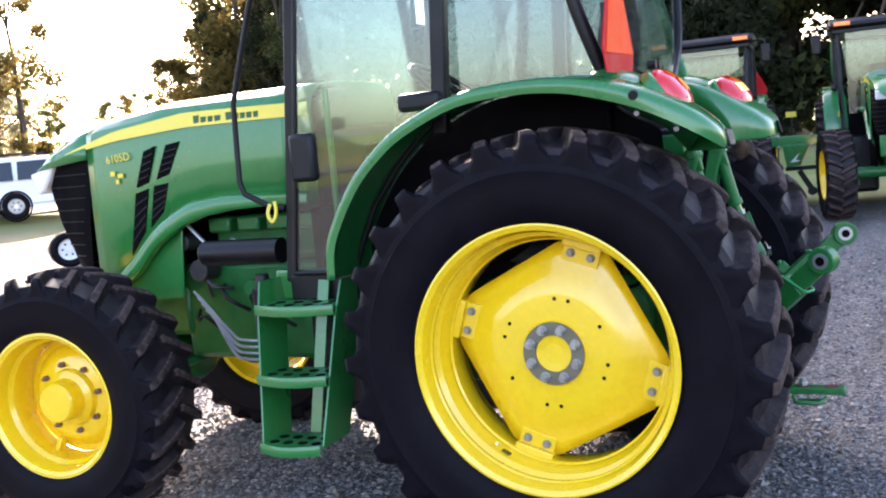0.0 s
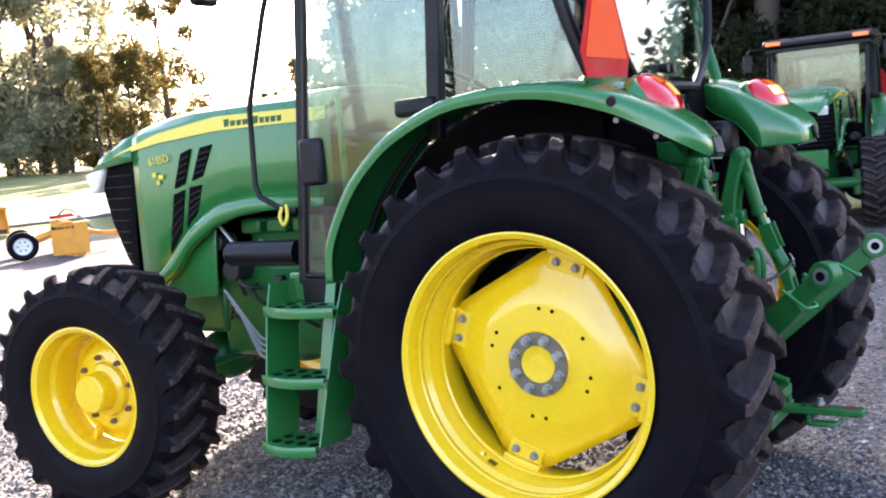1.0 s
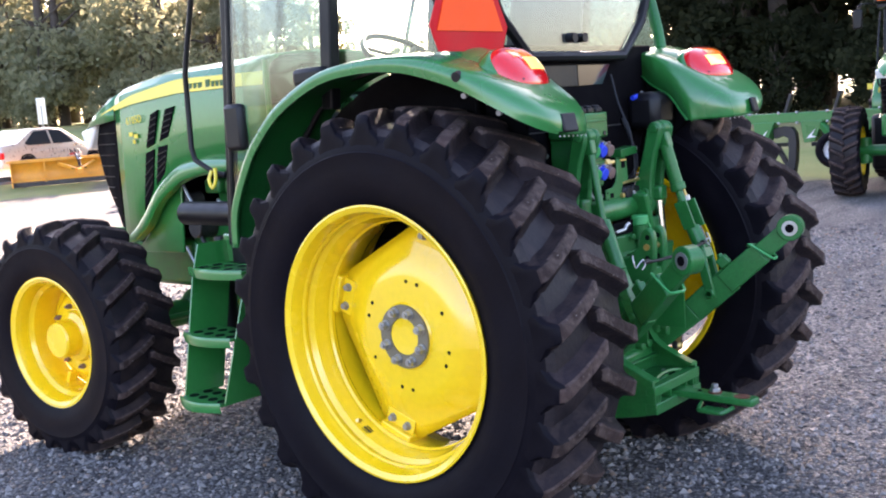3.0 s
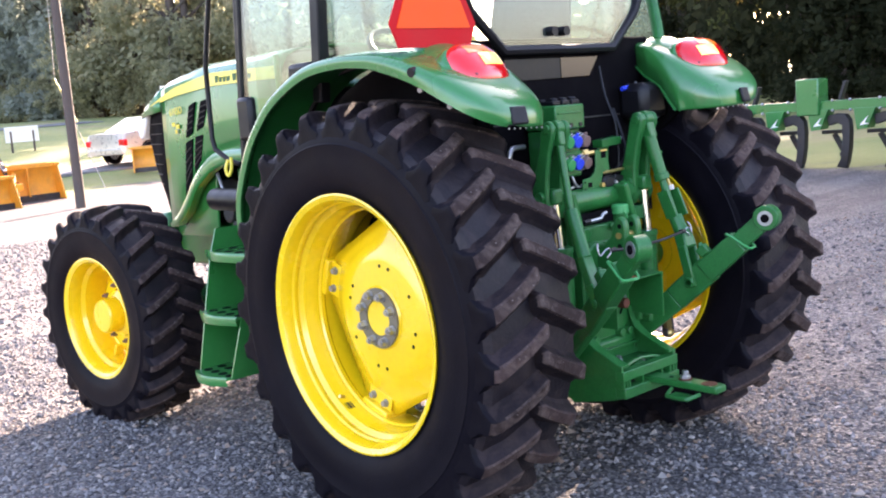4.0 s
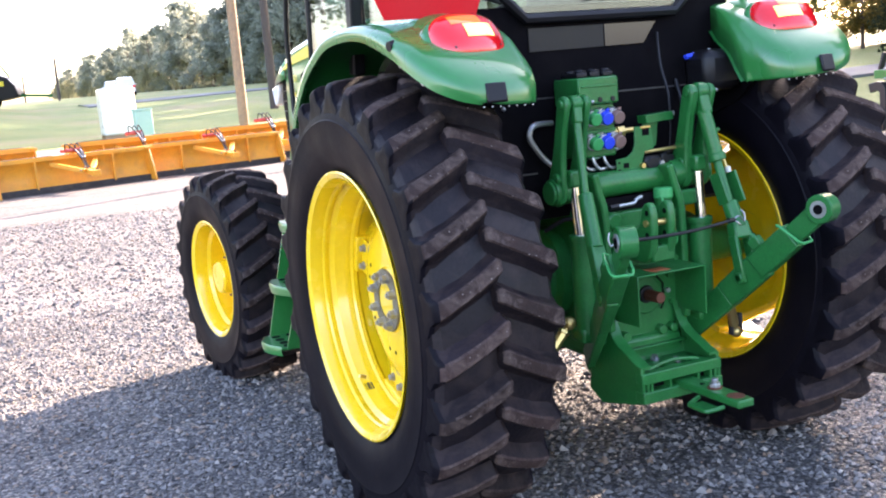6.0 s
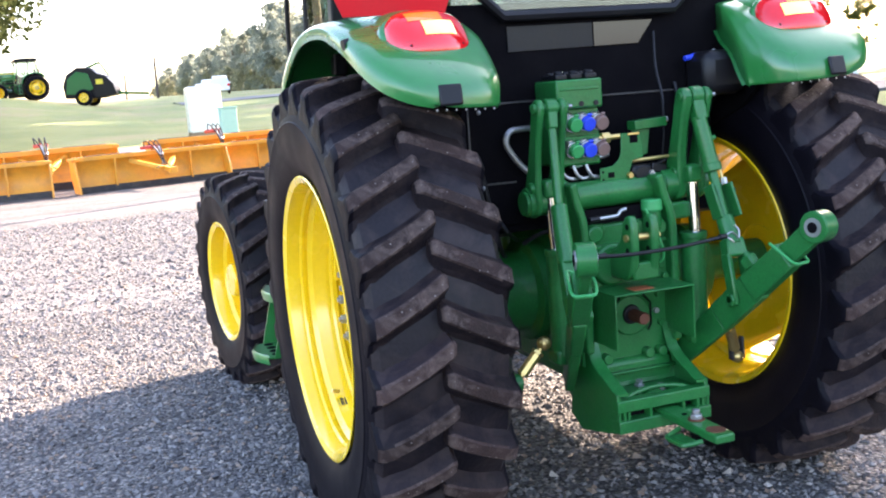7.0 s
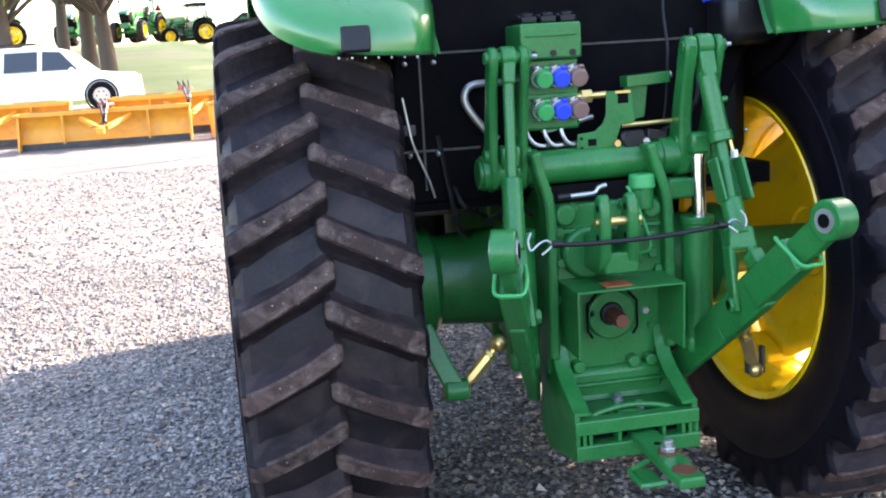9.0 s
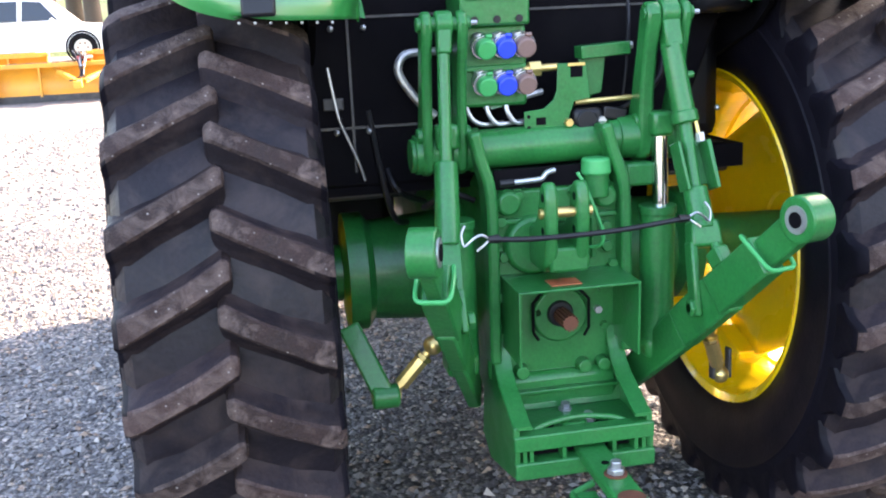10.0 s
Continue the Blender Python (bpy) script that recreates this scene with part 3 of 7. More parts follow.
    for k in range(8):
        a = radians(22 + 45 * k)
        bm = B()
        p = V(0.092 * math.cos(a), s * 0.064, 0.092 * math.sin(a))
        rod(bm, p, p + V(0, s * 0.007, 0), 0.0195, 0.0185, 18)
        rod(bm, p, p + V(0, s * 0.026, 0), 0.0165, 0.0155, 6)
        rod(bm, p, p + V(0, s * 0.034, 0), 0.009, 0.008, 10)
        part("wheel_bolt", bm, STEEL, w, "bare steel wheel bolt")
    for a in (86, 71, 28.5, 147, 162.5, -12.5, -27.5, 209, -103.5, -88):
        bm = B()
        p = V(0.198 * math.cos(radians(a)), s * 0.0475, 0.198 * math.sin(radians(a)))
        rod(bm, p - V(0, s * 0.012, 0), p + V(0, s * 0.0015, 0), 0.0075, n=6)
        part("bolt_hole", bm, BLACK_MATT, w)
    bm = B()
    rod(bm, (0.412 * math.cos(4.1), s * 0.09, 0.412 * math.sin(4.1)), (0.400 * math.cos(4.1), s * 0.115, 0.400 * math.sin(4.1)), 0.007)
    part("valve_stem", bm, BRASS, w)
    if s < 0:
        m = Matrix.Rotation(radians(119.5), 4, "Y")
        for k, wide in enumerate((0.002, 0.006, 0.003, 0.005, 0.002, 0.007)):
            bm = B()
            box(bm, 0.4215, 0.4225, -0.100 + 0.008 * k, -0.100 + 0.008 * k + wide, -0.018, 0.018, m)
            part("label_bar", bm, DARK_METAL, rim, "dark printed bar")
    return w


def front_wheel(tractor, s):
    w = empty("front_wheel", (FX, s * FY, FZ), "front tractor wheel with yellow rim and barred tyre")
    w.rotation_euler = (0, 0, radians(6.5))          # wheels are turned a little
    w.parent = tractor
    t = part("tyre", tyre_mesh(0.38, 0.562, 0.322), RUBBER, w, "black rubber tyre casing", smooth=32)
    tread_faces(t, 0.54)
    add_lugs(w, 23, 0.38, 0.560, 0.602, 0.038, 0.16)
    settle(t, FZ)
    bm = B()
    prof = [(0.155, 0.323), (0.166, 0.335), (0.168, 0.327), (0.158, 0.309), (0.13, 0.300), (0.09, 0.296), (0.07, 0.280), (-0.04, 0.274), (-0.09, 0.292), (-0.155, 0.312), (-0.166, 0.331), (-0.155, 0.335)]
    prof += [(y, r + 0.010) for y, r in prof[::-1][2:-2]]
    lathe(bm, [(s * y, r) for y, r in prof], (0, 0, 0), 80, close=True)
    part("rim", bm, YELLOW, w, smooth=30)
    bm = B()
    lathe(bm, [(s * 0.005, 0.0), (s * 0.005, 0.18), (s * -0.01, 0.21), (s * -0.05, 0.245), (s * -0.055, 0.277), (s * -0.067, 0.277), (s * -0.06, 0.235), (s * -0.025, 0.195), (s * -0.012, 0.16), (s * -0.012, 0)], (0, 0, 0), 64)
    part("disc", bm, YELLOW, w, smooth=30)
    bm = B()
    lathe(bm, [(s * 0.0, 0.138), (s * 0.03, 0.128), (s * 0.045, 0.098), (s * 0.118, 0.092), (s * 0.128, 0.084), (s * 0.128, 0.0)], (0, 0, 0), 48)
    part("hub", bm, YELLOW, w, "yellow planetary hub", smooth=30)
    for k in range(8):
        a = radians(10 + 45 * k)
        bm = B()
        p = V(0.158 * math.cos(a), s * 0.004, 0.158 * math.sin(a))
        rod(bm, p, p + V(0, s * 0.022, 0), 0.014, n=6)
        rod(bm, p, p + V(0, s * 0.035, 0), 0.007, n=8)
        part("wheel_nut", bm, BROWN, w)
    for q in (65, 245):
        bm = B()
        m = Matrix.Rotation(radians(-q), 4, "Y")
        box(bm, 0.215, 0.278, min(s * -0.03, s * 0.02), max(s * -0.03, s * 0.02), -0.012, 0.012, m)
        part("rim_lug", bm, YELLOW, w, bevel=0.003)
    return w


HOOD_X = (-3.10, -3.01, -2.90, -2.74, -2.50, -2.10, -1.65, -1.22)
HOOD_TOP = (1.58, 1.68, 1.742, 1.805, 1.868, 1.916, 1.922, 1.922)
HOOD_HALF = (0.20, 0.285, 0.325, 0.350, 0.362, 0.375, 0.385, 0.39)
ARCH_X = (-2.52, -2.44, -2.30, -2.21, -2.14, -1.95, -1.74, -1.49, -1.26)
ARCH_LO = (0.995, 1.01, 1.09, 1.18, 1.235, 1.33, 1.37, 1.378, 1.378)
ARCH_UX = (-2.56, -2.42, -2.30, -2.19, -2.09, -1.95, -1.74, -1.50, -1.26)
ARCH_UP = (1.02, 1.10, 1.20, 1.30, 1.365, 1.425, 1.445, 1.44, 1.43)


def hood_top(x):
    return lerp(HOOD_X, HOOD_TOP, x)


def hood_half(x):
    return lerp(HOOD_X, HOOD_HALF, x)


def shoulder(x):
    """Where the flank meets the crown."""
    return hood_top(x) - lerp((-3.10, -2.85, -2.5, -1.3), (0.03, 0.055, 0.066, 0.10), x)


def hood_section(x, low):
    h, t, sh = hood_half(x), hood_top(x), shoulder(x)
    half = [(h + 0.022, low), (h + 0.018, low + (sh - low) * 0.5), (h + 0.008, sh - 0.05 * min(1, (sh - low) / 0.1)), (h, sh), (h * 0.93, sh + (t - sh) * 0.45), (h * 0.78, sh + (t - sh) * 0.78), (h * 0.5, t - (t - sh) * 0.06), (0, t)]
    return [(x, -y, z) for y, z in half] + [(x, y, z) for y, z in half[-2::-1]]


def build_tractor():
    tr = empty("tractor", (0, 0, 0), "green and yellow farm tractor parked on grey gravel", "tractor")
    # hood
    bm = B()
    xs = [-3.10, -3.06, -3.01, -2.96, -2.90, -2.82, -2.7, -2.58]
    loft(bm, [hood_section(x, min(lerp((-3.10, -3.01, -2.58), (1.54, 1.635, 1.67), x), shoulder(x) - 0.012)) for x in xs])
    xs = [-2.58, -2.52, -2.48, -2.44, -2.40, -2.36, -2.3, -2.25, -2.2, -2.1, -2.0, -1.85, -1.65, -1.45, -1.22]
    loft(bm, [hood_section(x, lerp(ARCH_X, ARCH_LO, x) if x > -2.52 else 1.0) for x in xs])
    hood = part("hood", bm, GREEN, tr, "glossy green engine hood", smooth=28)
    md = hood.modifiers.new("thick", "SOLIDIFY")
    md.thickness, md.offset = 0.008, -1
    for s in (-1, 1):
        # stripe on the flank
        bm = B()
        up, lo = [], []
        for x in np.linspace(-2.73, -1.235, 24):
            h = hood_half(x) + 0.006
            zu = lerp((-2.73, -2.65, -2.38, -1.93, -1.49, -1.22), (1.706, 1.728, 1.792, 1.842, 1.832, 1.825), x)
            zl = lerp((-2.73, -2.70, -2.37, -1.93, -1.50, -1.22), (1.702, 1.703, 1.745, 1.772, 1.770, 1.765), x)
            sh = shoulder(x)
            def yy(z, x=x, h=h, sh=sh):
                return h + 0.004 - max(0.0, z - sh) * 0.9 + max(0.0, sh - z) * 0.10
            up.append((x, s * yy(zu), zu))
            lo.append((x, s * yy(zl), zl))
        loft(bm, [lo, up])
        part("hood_stripe", bm, STRIPE, hood, "yellow decal stripe")
        # brand lettering as plain bars
        x = -1.87
        for wd, tall in ((0.05, 1), (0.05, .75), (0.045, .75), (0.055, .75), (0, 0), (0.055, 1), (0.04, .75), (0.04, .75), (0.045, .75), (0.04, .75)):
            if wd:
                bm = B()
                zc = lerp((-2.0, -1.4), (1.805, 1.80), x)
                yb = hood_half(x) + 0.0145
                box(bm, x, x + wd * 0.62, min(s * yb, s * (yb - 0.006)), max(s * yb, s * (yb - 0.006)), zc - 0.019, zc - 0.019 + 0.036 * tall)
                part("lettering_bar", bm, DECAL_GREEN, hood, "dark green lettering on the stripe")
            x += (wd or 0.02) * 0.8 + 0.003
        # model number
        y = s * (hood_half(-2.36) + 0.026)
        writing("model_number", "6105D", 0.056, STRIPE, pose(-2.36, y, 1.642, 90, -4 * (1 if s < 0 else -1), 180 if s > 0 else 0), hood, 0.001)
        bm = B()
        for dx, dz, q in ((0, 0, 0.03), (0.045, -0.012, 0.035), (0.03, -0.04, 0.02)):
            box(bm, -2.42 + dx, -2.42 + dx + q, min(y, y - s * 0.004), max(y, y - s * 0.004), 1.575 + dz, 1.597 + dz)
        part("small_decal", bm, STRIPE, hood, "small yellow decal")
        # side vents
        for q in (((-2.19, 1.68), (-2.12, 1.70), (-2.185, 1.53), (-2.26, 1.51)), ((-2.05, 1.70), (-1.97, 1.71), (-2.05, 1.56), (-2.13, 1.54)),
                  ((-2.27, 1.48), (-2.19, 1.50), (-2.24, 1.29), (-2.34, 1.18)), ((-2.15, 1.51), (-2.06, 1.52), (-2.11, 1.38), (-2.20, 1.31))):
            bm = B()
            y0 = hood_half(-2.15) + 0.006
            prism(bm, q, s * y0, s * (y0 + 0.018))
            vent = part("vent", bm, BLACK_MATT, hood, "black mesh vent")
            for f in (0.2, 0.4, 0.6, 0.8):
                bm = B()
                a = V(q[0][0], 0, q[0][1]).lerp(V(q[3][0], 0, q[3][1]), f)
                b = V(q[1][0], 0, q[1][1]).lerp(V(q[2][0], 0, q[2][1]), f)
                yo = V(0, s * (y0 + 0.019), 0)
                bar(bm, a + yo, b + yo, 0.006, 0.005)
                part("slat", bm, BLACK, vent)
        # wheel arch bulge
        bm = B()
        rows = []
        for f in np.linspace(0, 1, 26):
            k = f * (len(ARCH_X) - 1)
            lo = V(lerp(range(9), ARCH_X, k), 0, lerp(range(9), ARCH_LO, k))
            hi = V(lerp(range(9), ARCH_UX, k), 0, lerp(range(9), ARCH_UP, k))
            y0 = hood_half(lo.x)
            rows.append([(p.x, s * (y0 + dy), p.z) for p, dy in ((hi, 0.012), (hi.lerp(lo, 0.06), 0.032), (hi.lerp(lo, 0.25), 0.050), (hi.lerp(lo, 0.85), 0.054), (lo, 0.046), (lo, 0.0))])
        loft(bm, rows)
        part("wheel_arch", bm, GREEN, hood, "rounded green arch moulding", smooth=50)
        bm = B()
        prism(bm, ((-2.54, 0.94), (-2.09, 0.95), (-2.05, 1.32), (-2.16, 1.26), (-2.30, 1.16), (-2.40, 1.05)), s * 0.335, s * 0.350)
        part("side_panel", bm, GREEN, tr, "green lower engine panel", bevel=0.006)
        # headlight
        bm = B()
        prism(bm, ((-3.03, 1.62), (-2.86, 1.655), (-2.89, 1.60), (-2.94, 1.53), (-2.985, 1.51)), s * 0.20, s * 0.335)
        part("headlight", bm, LENS_CLEAR, tr, "clear headlight lens", bevel=0.012)
    # grille
    bm = B()
    rows = []
    for z, xf in ((1.07, -2.80), (1.14, -2.845), (1.35, -2.91), (1.52, -2.955), (1.62, -2.95), (1.668, -2.93)):
        h = lerp((1.07, 1.3, 1.66), (0.315, 0.35, 0.345), z)
        rows.append([(-2.56 - 0.19 * (1.67 - z), -h - 0.012, z), (-2.72, -h, z), (xf + 0.03, -h + 0.05, z), (xf - 0.02, -h * 0.6, z), (xf - 0.045, 0, z), (xf - 0.02, h * 0.6, z), (xf + 0.03, h - 0.05, z), (-2.72, h, z), (-2.56 - 0.19 * (1.67 - z), h + 0.012, z)])
    loft(bm, rows, cap=True)
    gr = part("grille", bm, BLACK_MATT, tr, "black perforated grille", smooth=35)
    for z in np.linspace(1.12, 1.60, 9):
        bm = B()
        xf = lerp((1.07, 1.14, 1.35, 1.52, 1.62), (-2.80, -2.845, -2.91, -2.955, -2.95), z)
        h = lerp((1.07, 1.3, 1.66), (0.315, 0.35, 0.345), z)
        sweep(bm, [(-2.60 - 0.19 * (1.67 - z), -h - 0.013, z), (-2.72, -h - 0.002, z), (xf + 0.03, -h + 0.047, z), (xf - 0.022, -h * 0.6, z), (xf - 0.047, 0, z), (xf - 0.022, h * 0.6, z), (xf + 0.03, h - 0.047, z), (-2.72, h + 0.002, z), (-2.60 - 0.19 * (1.67 - z), h + 0.013, z)], 0.0028, 5)
        part("grille_rib", bm, BLACK, gr)
    # chassis and driveline
    bm = B()
    box(bm, -2.90, -2.15, -0.24, 0.24, 0.74, 1.0)
    box(bm, -2.92, -2.8, -0.30, 0.30, 0.78, 1.06)
    part("front_support", bm, CAST_GREEN, tr, "green cast front support", bevel=0.03)
    bm = B()
    box(bm, -2.2, -1.25, -0.22, 0.22, 0.62, 1.10)
    part("engine_block", bm, CAST_GREEN, tr, "green engine block", bevel=0.03)
    bm = B()
    box(bm, -2.0, -1.3, -0.17, 0.17, 1.10, 1.30)
    part("rocker_cover", bm, CAST_GREEN, tr, bevel=0.03)
    bm = B()
    box(bm, -2.62, -2.30, -0.29, 0.29, 0.98, 1.64)
    part("radiator", bm, BLACK_MATT, tr, "black radiator pack", bevel=0.02)
    for x in (-1.95, -1.78, -1.61, -1.44):
        bm = B()
        box(bm, x, x + 0.13, -0.28, -0.17, 1.255, 1.33)
        part("intake_rib", bm, CAST_GREEN, tr, bevel=0.015)
    bm = B()
    box(bm, -1.25, -0.2, -0.20, 0.20, 0.52, 1.02)
    part("gearbox", bm, CAST_GREEN, tr, "green transmission housing", bevel=0.035)
    bm = B()
    rod(bm, (FX, -0.70, FZ), (FX, 0.70, FZ), 0.075, n=20)
    ball(bm, (FX, 0.0, FZ), (0.15, 0.2, 0.14))
    part("front_axle", bm, CAST_GREEN, tr, "green front axle housing")
    for s in (-1, 1):
        bm = B()
        rod(bm, (FX + 0.02, s * 0.62, FZ - 0.17), (FX + 0.02, s * 0.62, FZ + 0.17), 0.085, 0.075, 18)
        part("steering_knuckle", bm, CAST_GREEN, tr, bevel=0.01)
        bm = B()
        rod(bm, (FX + 0.23, s * 0.12, FZ + 0.03), (FX + 0.2, s * 0.62, FZ + 0.02), 0.018)
        part("tie_rod", bm, CAST_GREEN, tr)
    bm = B()
    rod(bm, (-1.80, -0.50, 1.182), (-1.38, -0.50, 1.182), 0.058, n=22)
    rod(bm, (-1.815, -0.50, 1.182), (-1.80, -0.50, 1.182), 0.048, 0.058, n=22)
    part("exhaust_muffler", bm, BLACK, tr, "black cylindrical housing", smooth=30)
    bm = B()
    rod(bm, (-1.46, -0.56, 0.62), (-1.46, -0.56, 1.02), 0.05, n=20)
    rod(bm, (-1.46, -0.56, 1.02), (-1.46, -0.56, 1.085), 0.04, 0.028, n=20)
    part("filter_canister", bm, BLACK, tr, "dark upright filter canister", smooth=30)
    for k in range(4):
        bm = B()
        sweep(bm, [(-1.98 + 0.02 * k, -0.40, 0.99 - 0.030 * k), (-1.92 + 0.02 * k, -0.42, 0.95 - 0.030 * k), (-1.74, -0.46, 0.80 - 0.030 * k), (-1.66, -0.48, 0.77 - 0.030 * k), (-1.5, -0.48, 0.77 - 0.030 * k)], 0.007, 8, 3)
        part("hydraulic_pipe", bm, STEEL, tr, "bare steel pipe")
    bm = B()
    rod(bm, (-2.03, -0.36, 1.33), (-1.86, -0.42, 1.22), 0.009, n=8)
    part("gas_strut", bm, STEEL, tr)
    rs = random.Random(4)
    for k in range(9):
        bm = B()
        x, z = -2.08 + 0.085 * k, 0.78 + rs.random() * 0.40
        sweep(bm, [(x, -0.25, z), (x + 0.03, -0.31, z + rs.uniform(-.06, .1)), (x + 0.09, -0.33, z + rs.uniform(-.1, .1)), (x + 0.14, -0.26, z + rs.uniform(-.15, .1))], rs.uniform(0.008, 0.018), 7, 4)
        part("engine_hose", bm, (BLACK, DARK_METAL, BLACK, STEEL)[k % 4], tr)
    for x, y, z, r, m_ in ((-2.0, -0.30, 1.08, 0.06, DARK_METAL), (-1.72, -0.27, 0.98, 0.05, CAST_GREEN), (-1.62, -0.33, 0.93, 0.03, YELLOW), (-2.08, -0.30, 1.22, 0.045, DARK_METAL)):
        bm = B()
        rod(bm, (x, y + 0.08, z), (x, y - 0.03, z), r, r * 0.9, 18)
        part("engine_accessory", bm, m_, tr, bevel=0.006)
    # steps
    st = empty("access_step", (0, 0, 0), "green steel cab steps with perforated treads")
    st.parent = tr
    for name, x_top, x_bot in (("step_side", -1.31, -1.235), ("step_side", -0.915, -0.953)):
        bm = B()
        rows = []
        for z, yo in ((1.085, -0.79), (0.95, -0.845), (0.45, -0.985)):
            x = lerp((0.45, 1.085), (x_bot, x_top), z)
            rows.append([(x - 0.004, yo, z), (x - 0.004, yo + 0.20, z), (x + 0.004, yo + 0.20, z), (x + 0.004, yo, z), (x - 0.004, yo, z)])
        loft(bm, rows, cap=False)
        part(name, bm, GREEN, st, "green side plate")
    for z, yo in ((0.985, -0.855), (0.715, -0.935), (0.455, -1.005)):
        x0, x1 = lerp((0.45, 1.085), (-1.235, -1.31), z), lerp((0.45, 1.085), (-0.953, -0.915), z)
        bm = B()
        front = [(x0 + (x1 - x0) * f, yo - 0.045 * math.sin(math.pi * f)) for f in np.linspace(0, 1, 9)]
        poly = front + [(x1, yo + 0.17), (x0, yo + 0.17)]
        prism(bm, poly, z - 0.004, z + 0.004, "z")
        rows = [[(x, y, z - 0.03), (x, y - 0.006, z), (x, y, z + 0.012)] for x, y in front]
        loft(bm, rows)
        tread = part("step_tread", bm, GREEN, st, "green perforated tread")
        for fx in (0.15, 0.38, 0.62, 0.85):
            for fy in (0.04, 0.11):
                bm = B()
                rod(bm, (x0 + (x1 - x0) * fx, yo + fy, z - 0.002), (x0 + (x1 - x0) * fx, yo + fy, z + 0.0065), 0.021, n=12)
                part("tread_hole", bm, BLACK_MATT, tread)
    bm = B()
    bar(bm, (-1.06, -0.68, 1.07), (-1.10, -0.80, 0.45), 0.05, 0.012, (0, 1, 0))
    part("step_brace", bm, GREEN, st)
    bm = B()
    box(bm, -1.33, -0.90, -0.64, -0.585, 0.98, 1.11)
    part("step_bracket", bm, GREEN, st, bevel=0.01)
    bm = B()
    box(bm, -1.18, -0.72, -0.66, -0.24, 0.50, 1.02)
    part("fuel_tank", bm, BLACK, tr, "black plastic fuel tank", bevel=0.05)
    # Unseen tank added on the far side, sized to keep low sun out.
    bm = B()
    box(bm, -1.66, -0.68, 0.24, 0.74, 0.25, 1.03)
    part("shading_tank", bm, BLACK, tr, "unseen black tank added beneath the cab to block low sun", bevel=0.06)
    # Unseen sheet added on the far side to stop light through the bay.
    bm = B()
    box(bm, -2.45, -1.20, 0.30, 0.345, 0.50, 1.72)
    part("bay_light_block", bm, BLACK_MATT, tr, "added black sheet that blocks light through the engine bay", bevel=0.02)
    # rear axle
    bm = B()
    box(bm, -0.25, 0.36, -0.17, 0.17, 0.50, 1.08)
    part("rear_housing", bm, CAST_GREEN, tr, "green cast rear housing", bevel=0.03)
    for s in (-1, 1):
        bm = B()
        lathe(bm, [(s * 0.17, 0.0), (s * 0.17, 0.185), (s * 0.22, 0.185), (s * 0.23, 0.15), (s * 0.42, 0.135), (s * 0.44, 0.16), (s * 0.49, 0.16), (s * 0.50, 0.075), (s * 0.80, 0.065), (s * 0.80, 0)], (0, 0, RZ), 28)
        part("axle_housing", bm, CAST_GREEN, tr, "green axle trumpet", smooth=30)
        rear_wheel(tr, s)
        front_wheel(tr, s)
    return tr, hood


tractor, hood_ob = build_tractor()

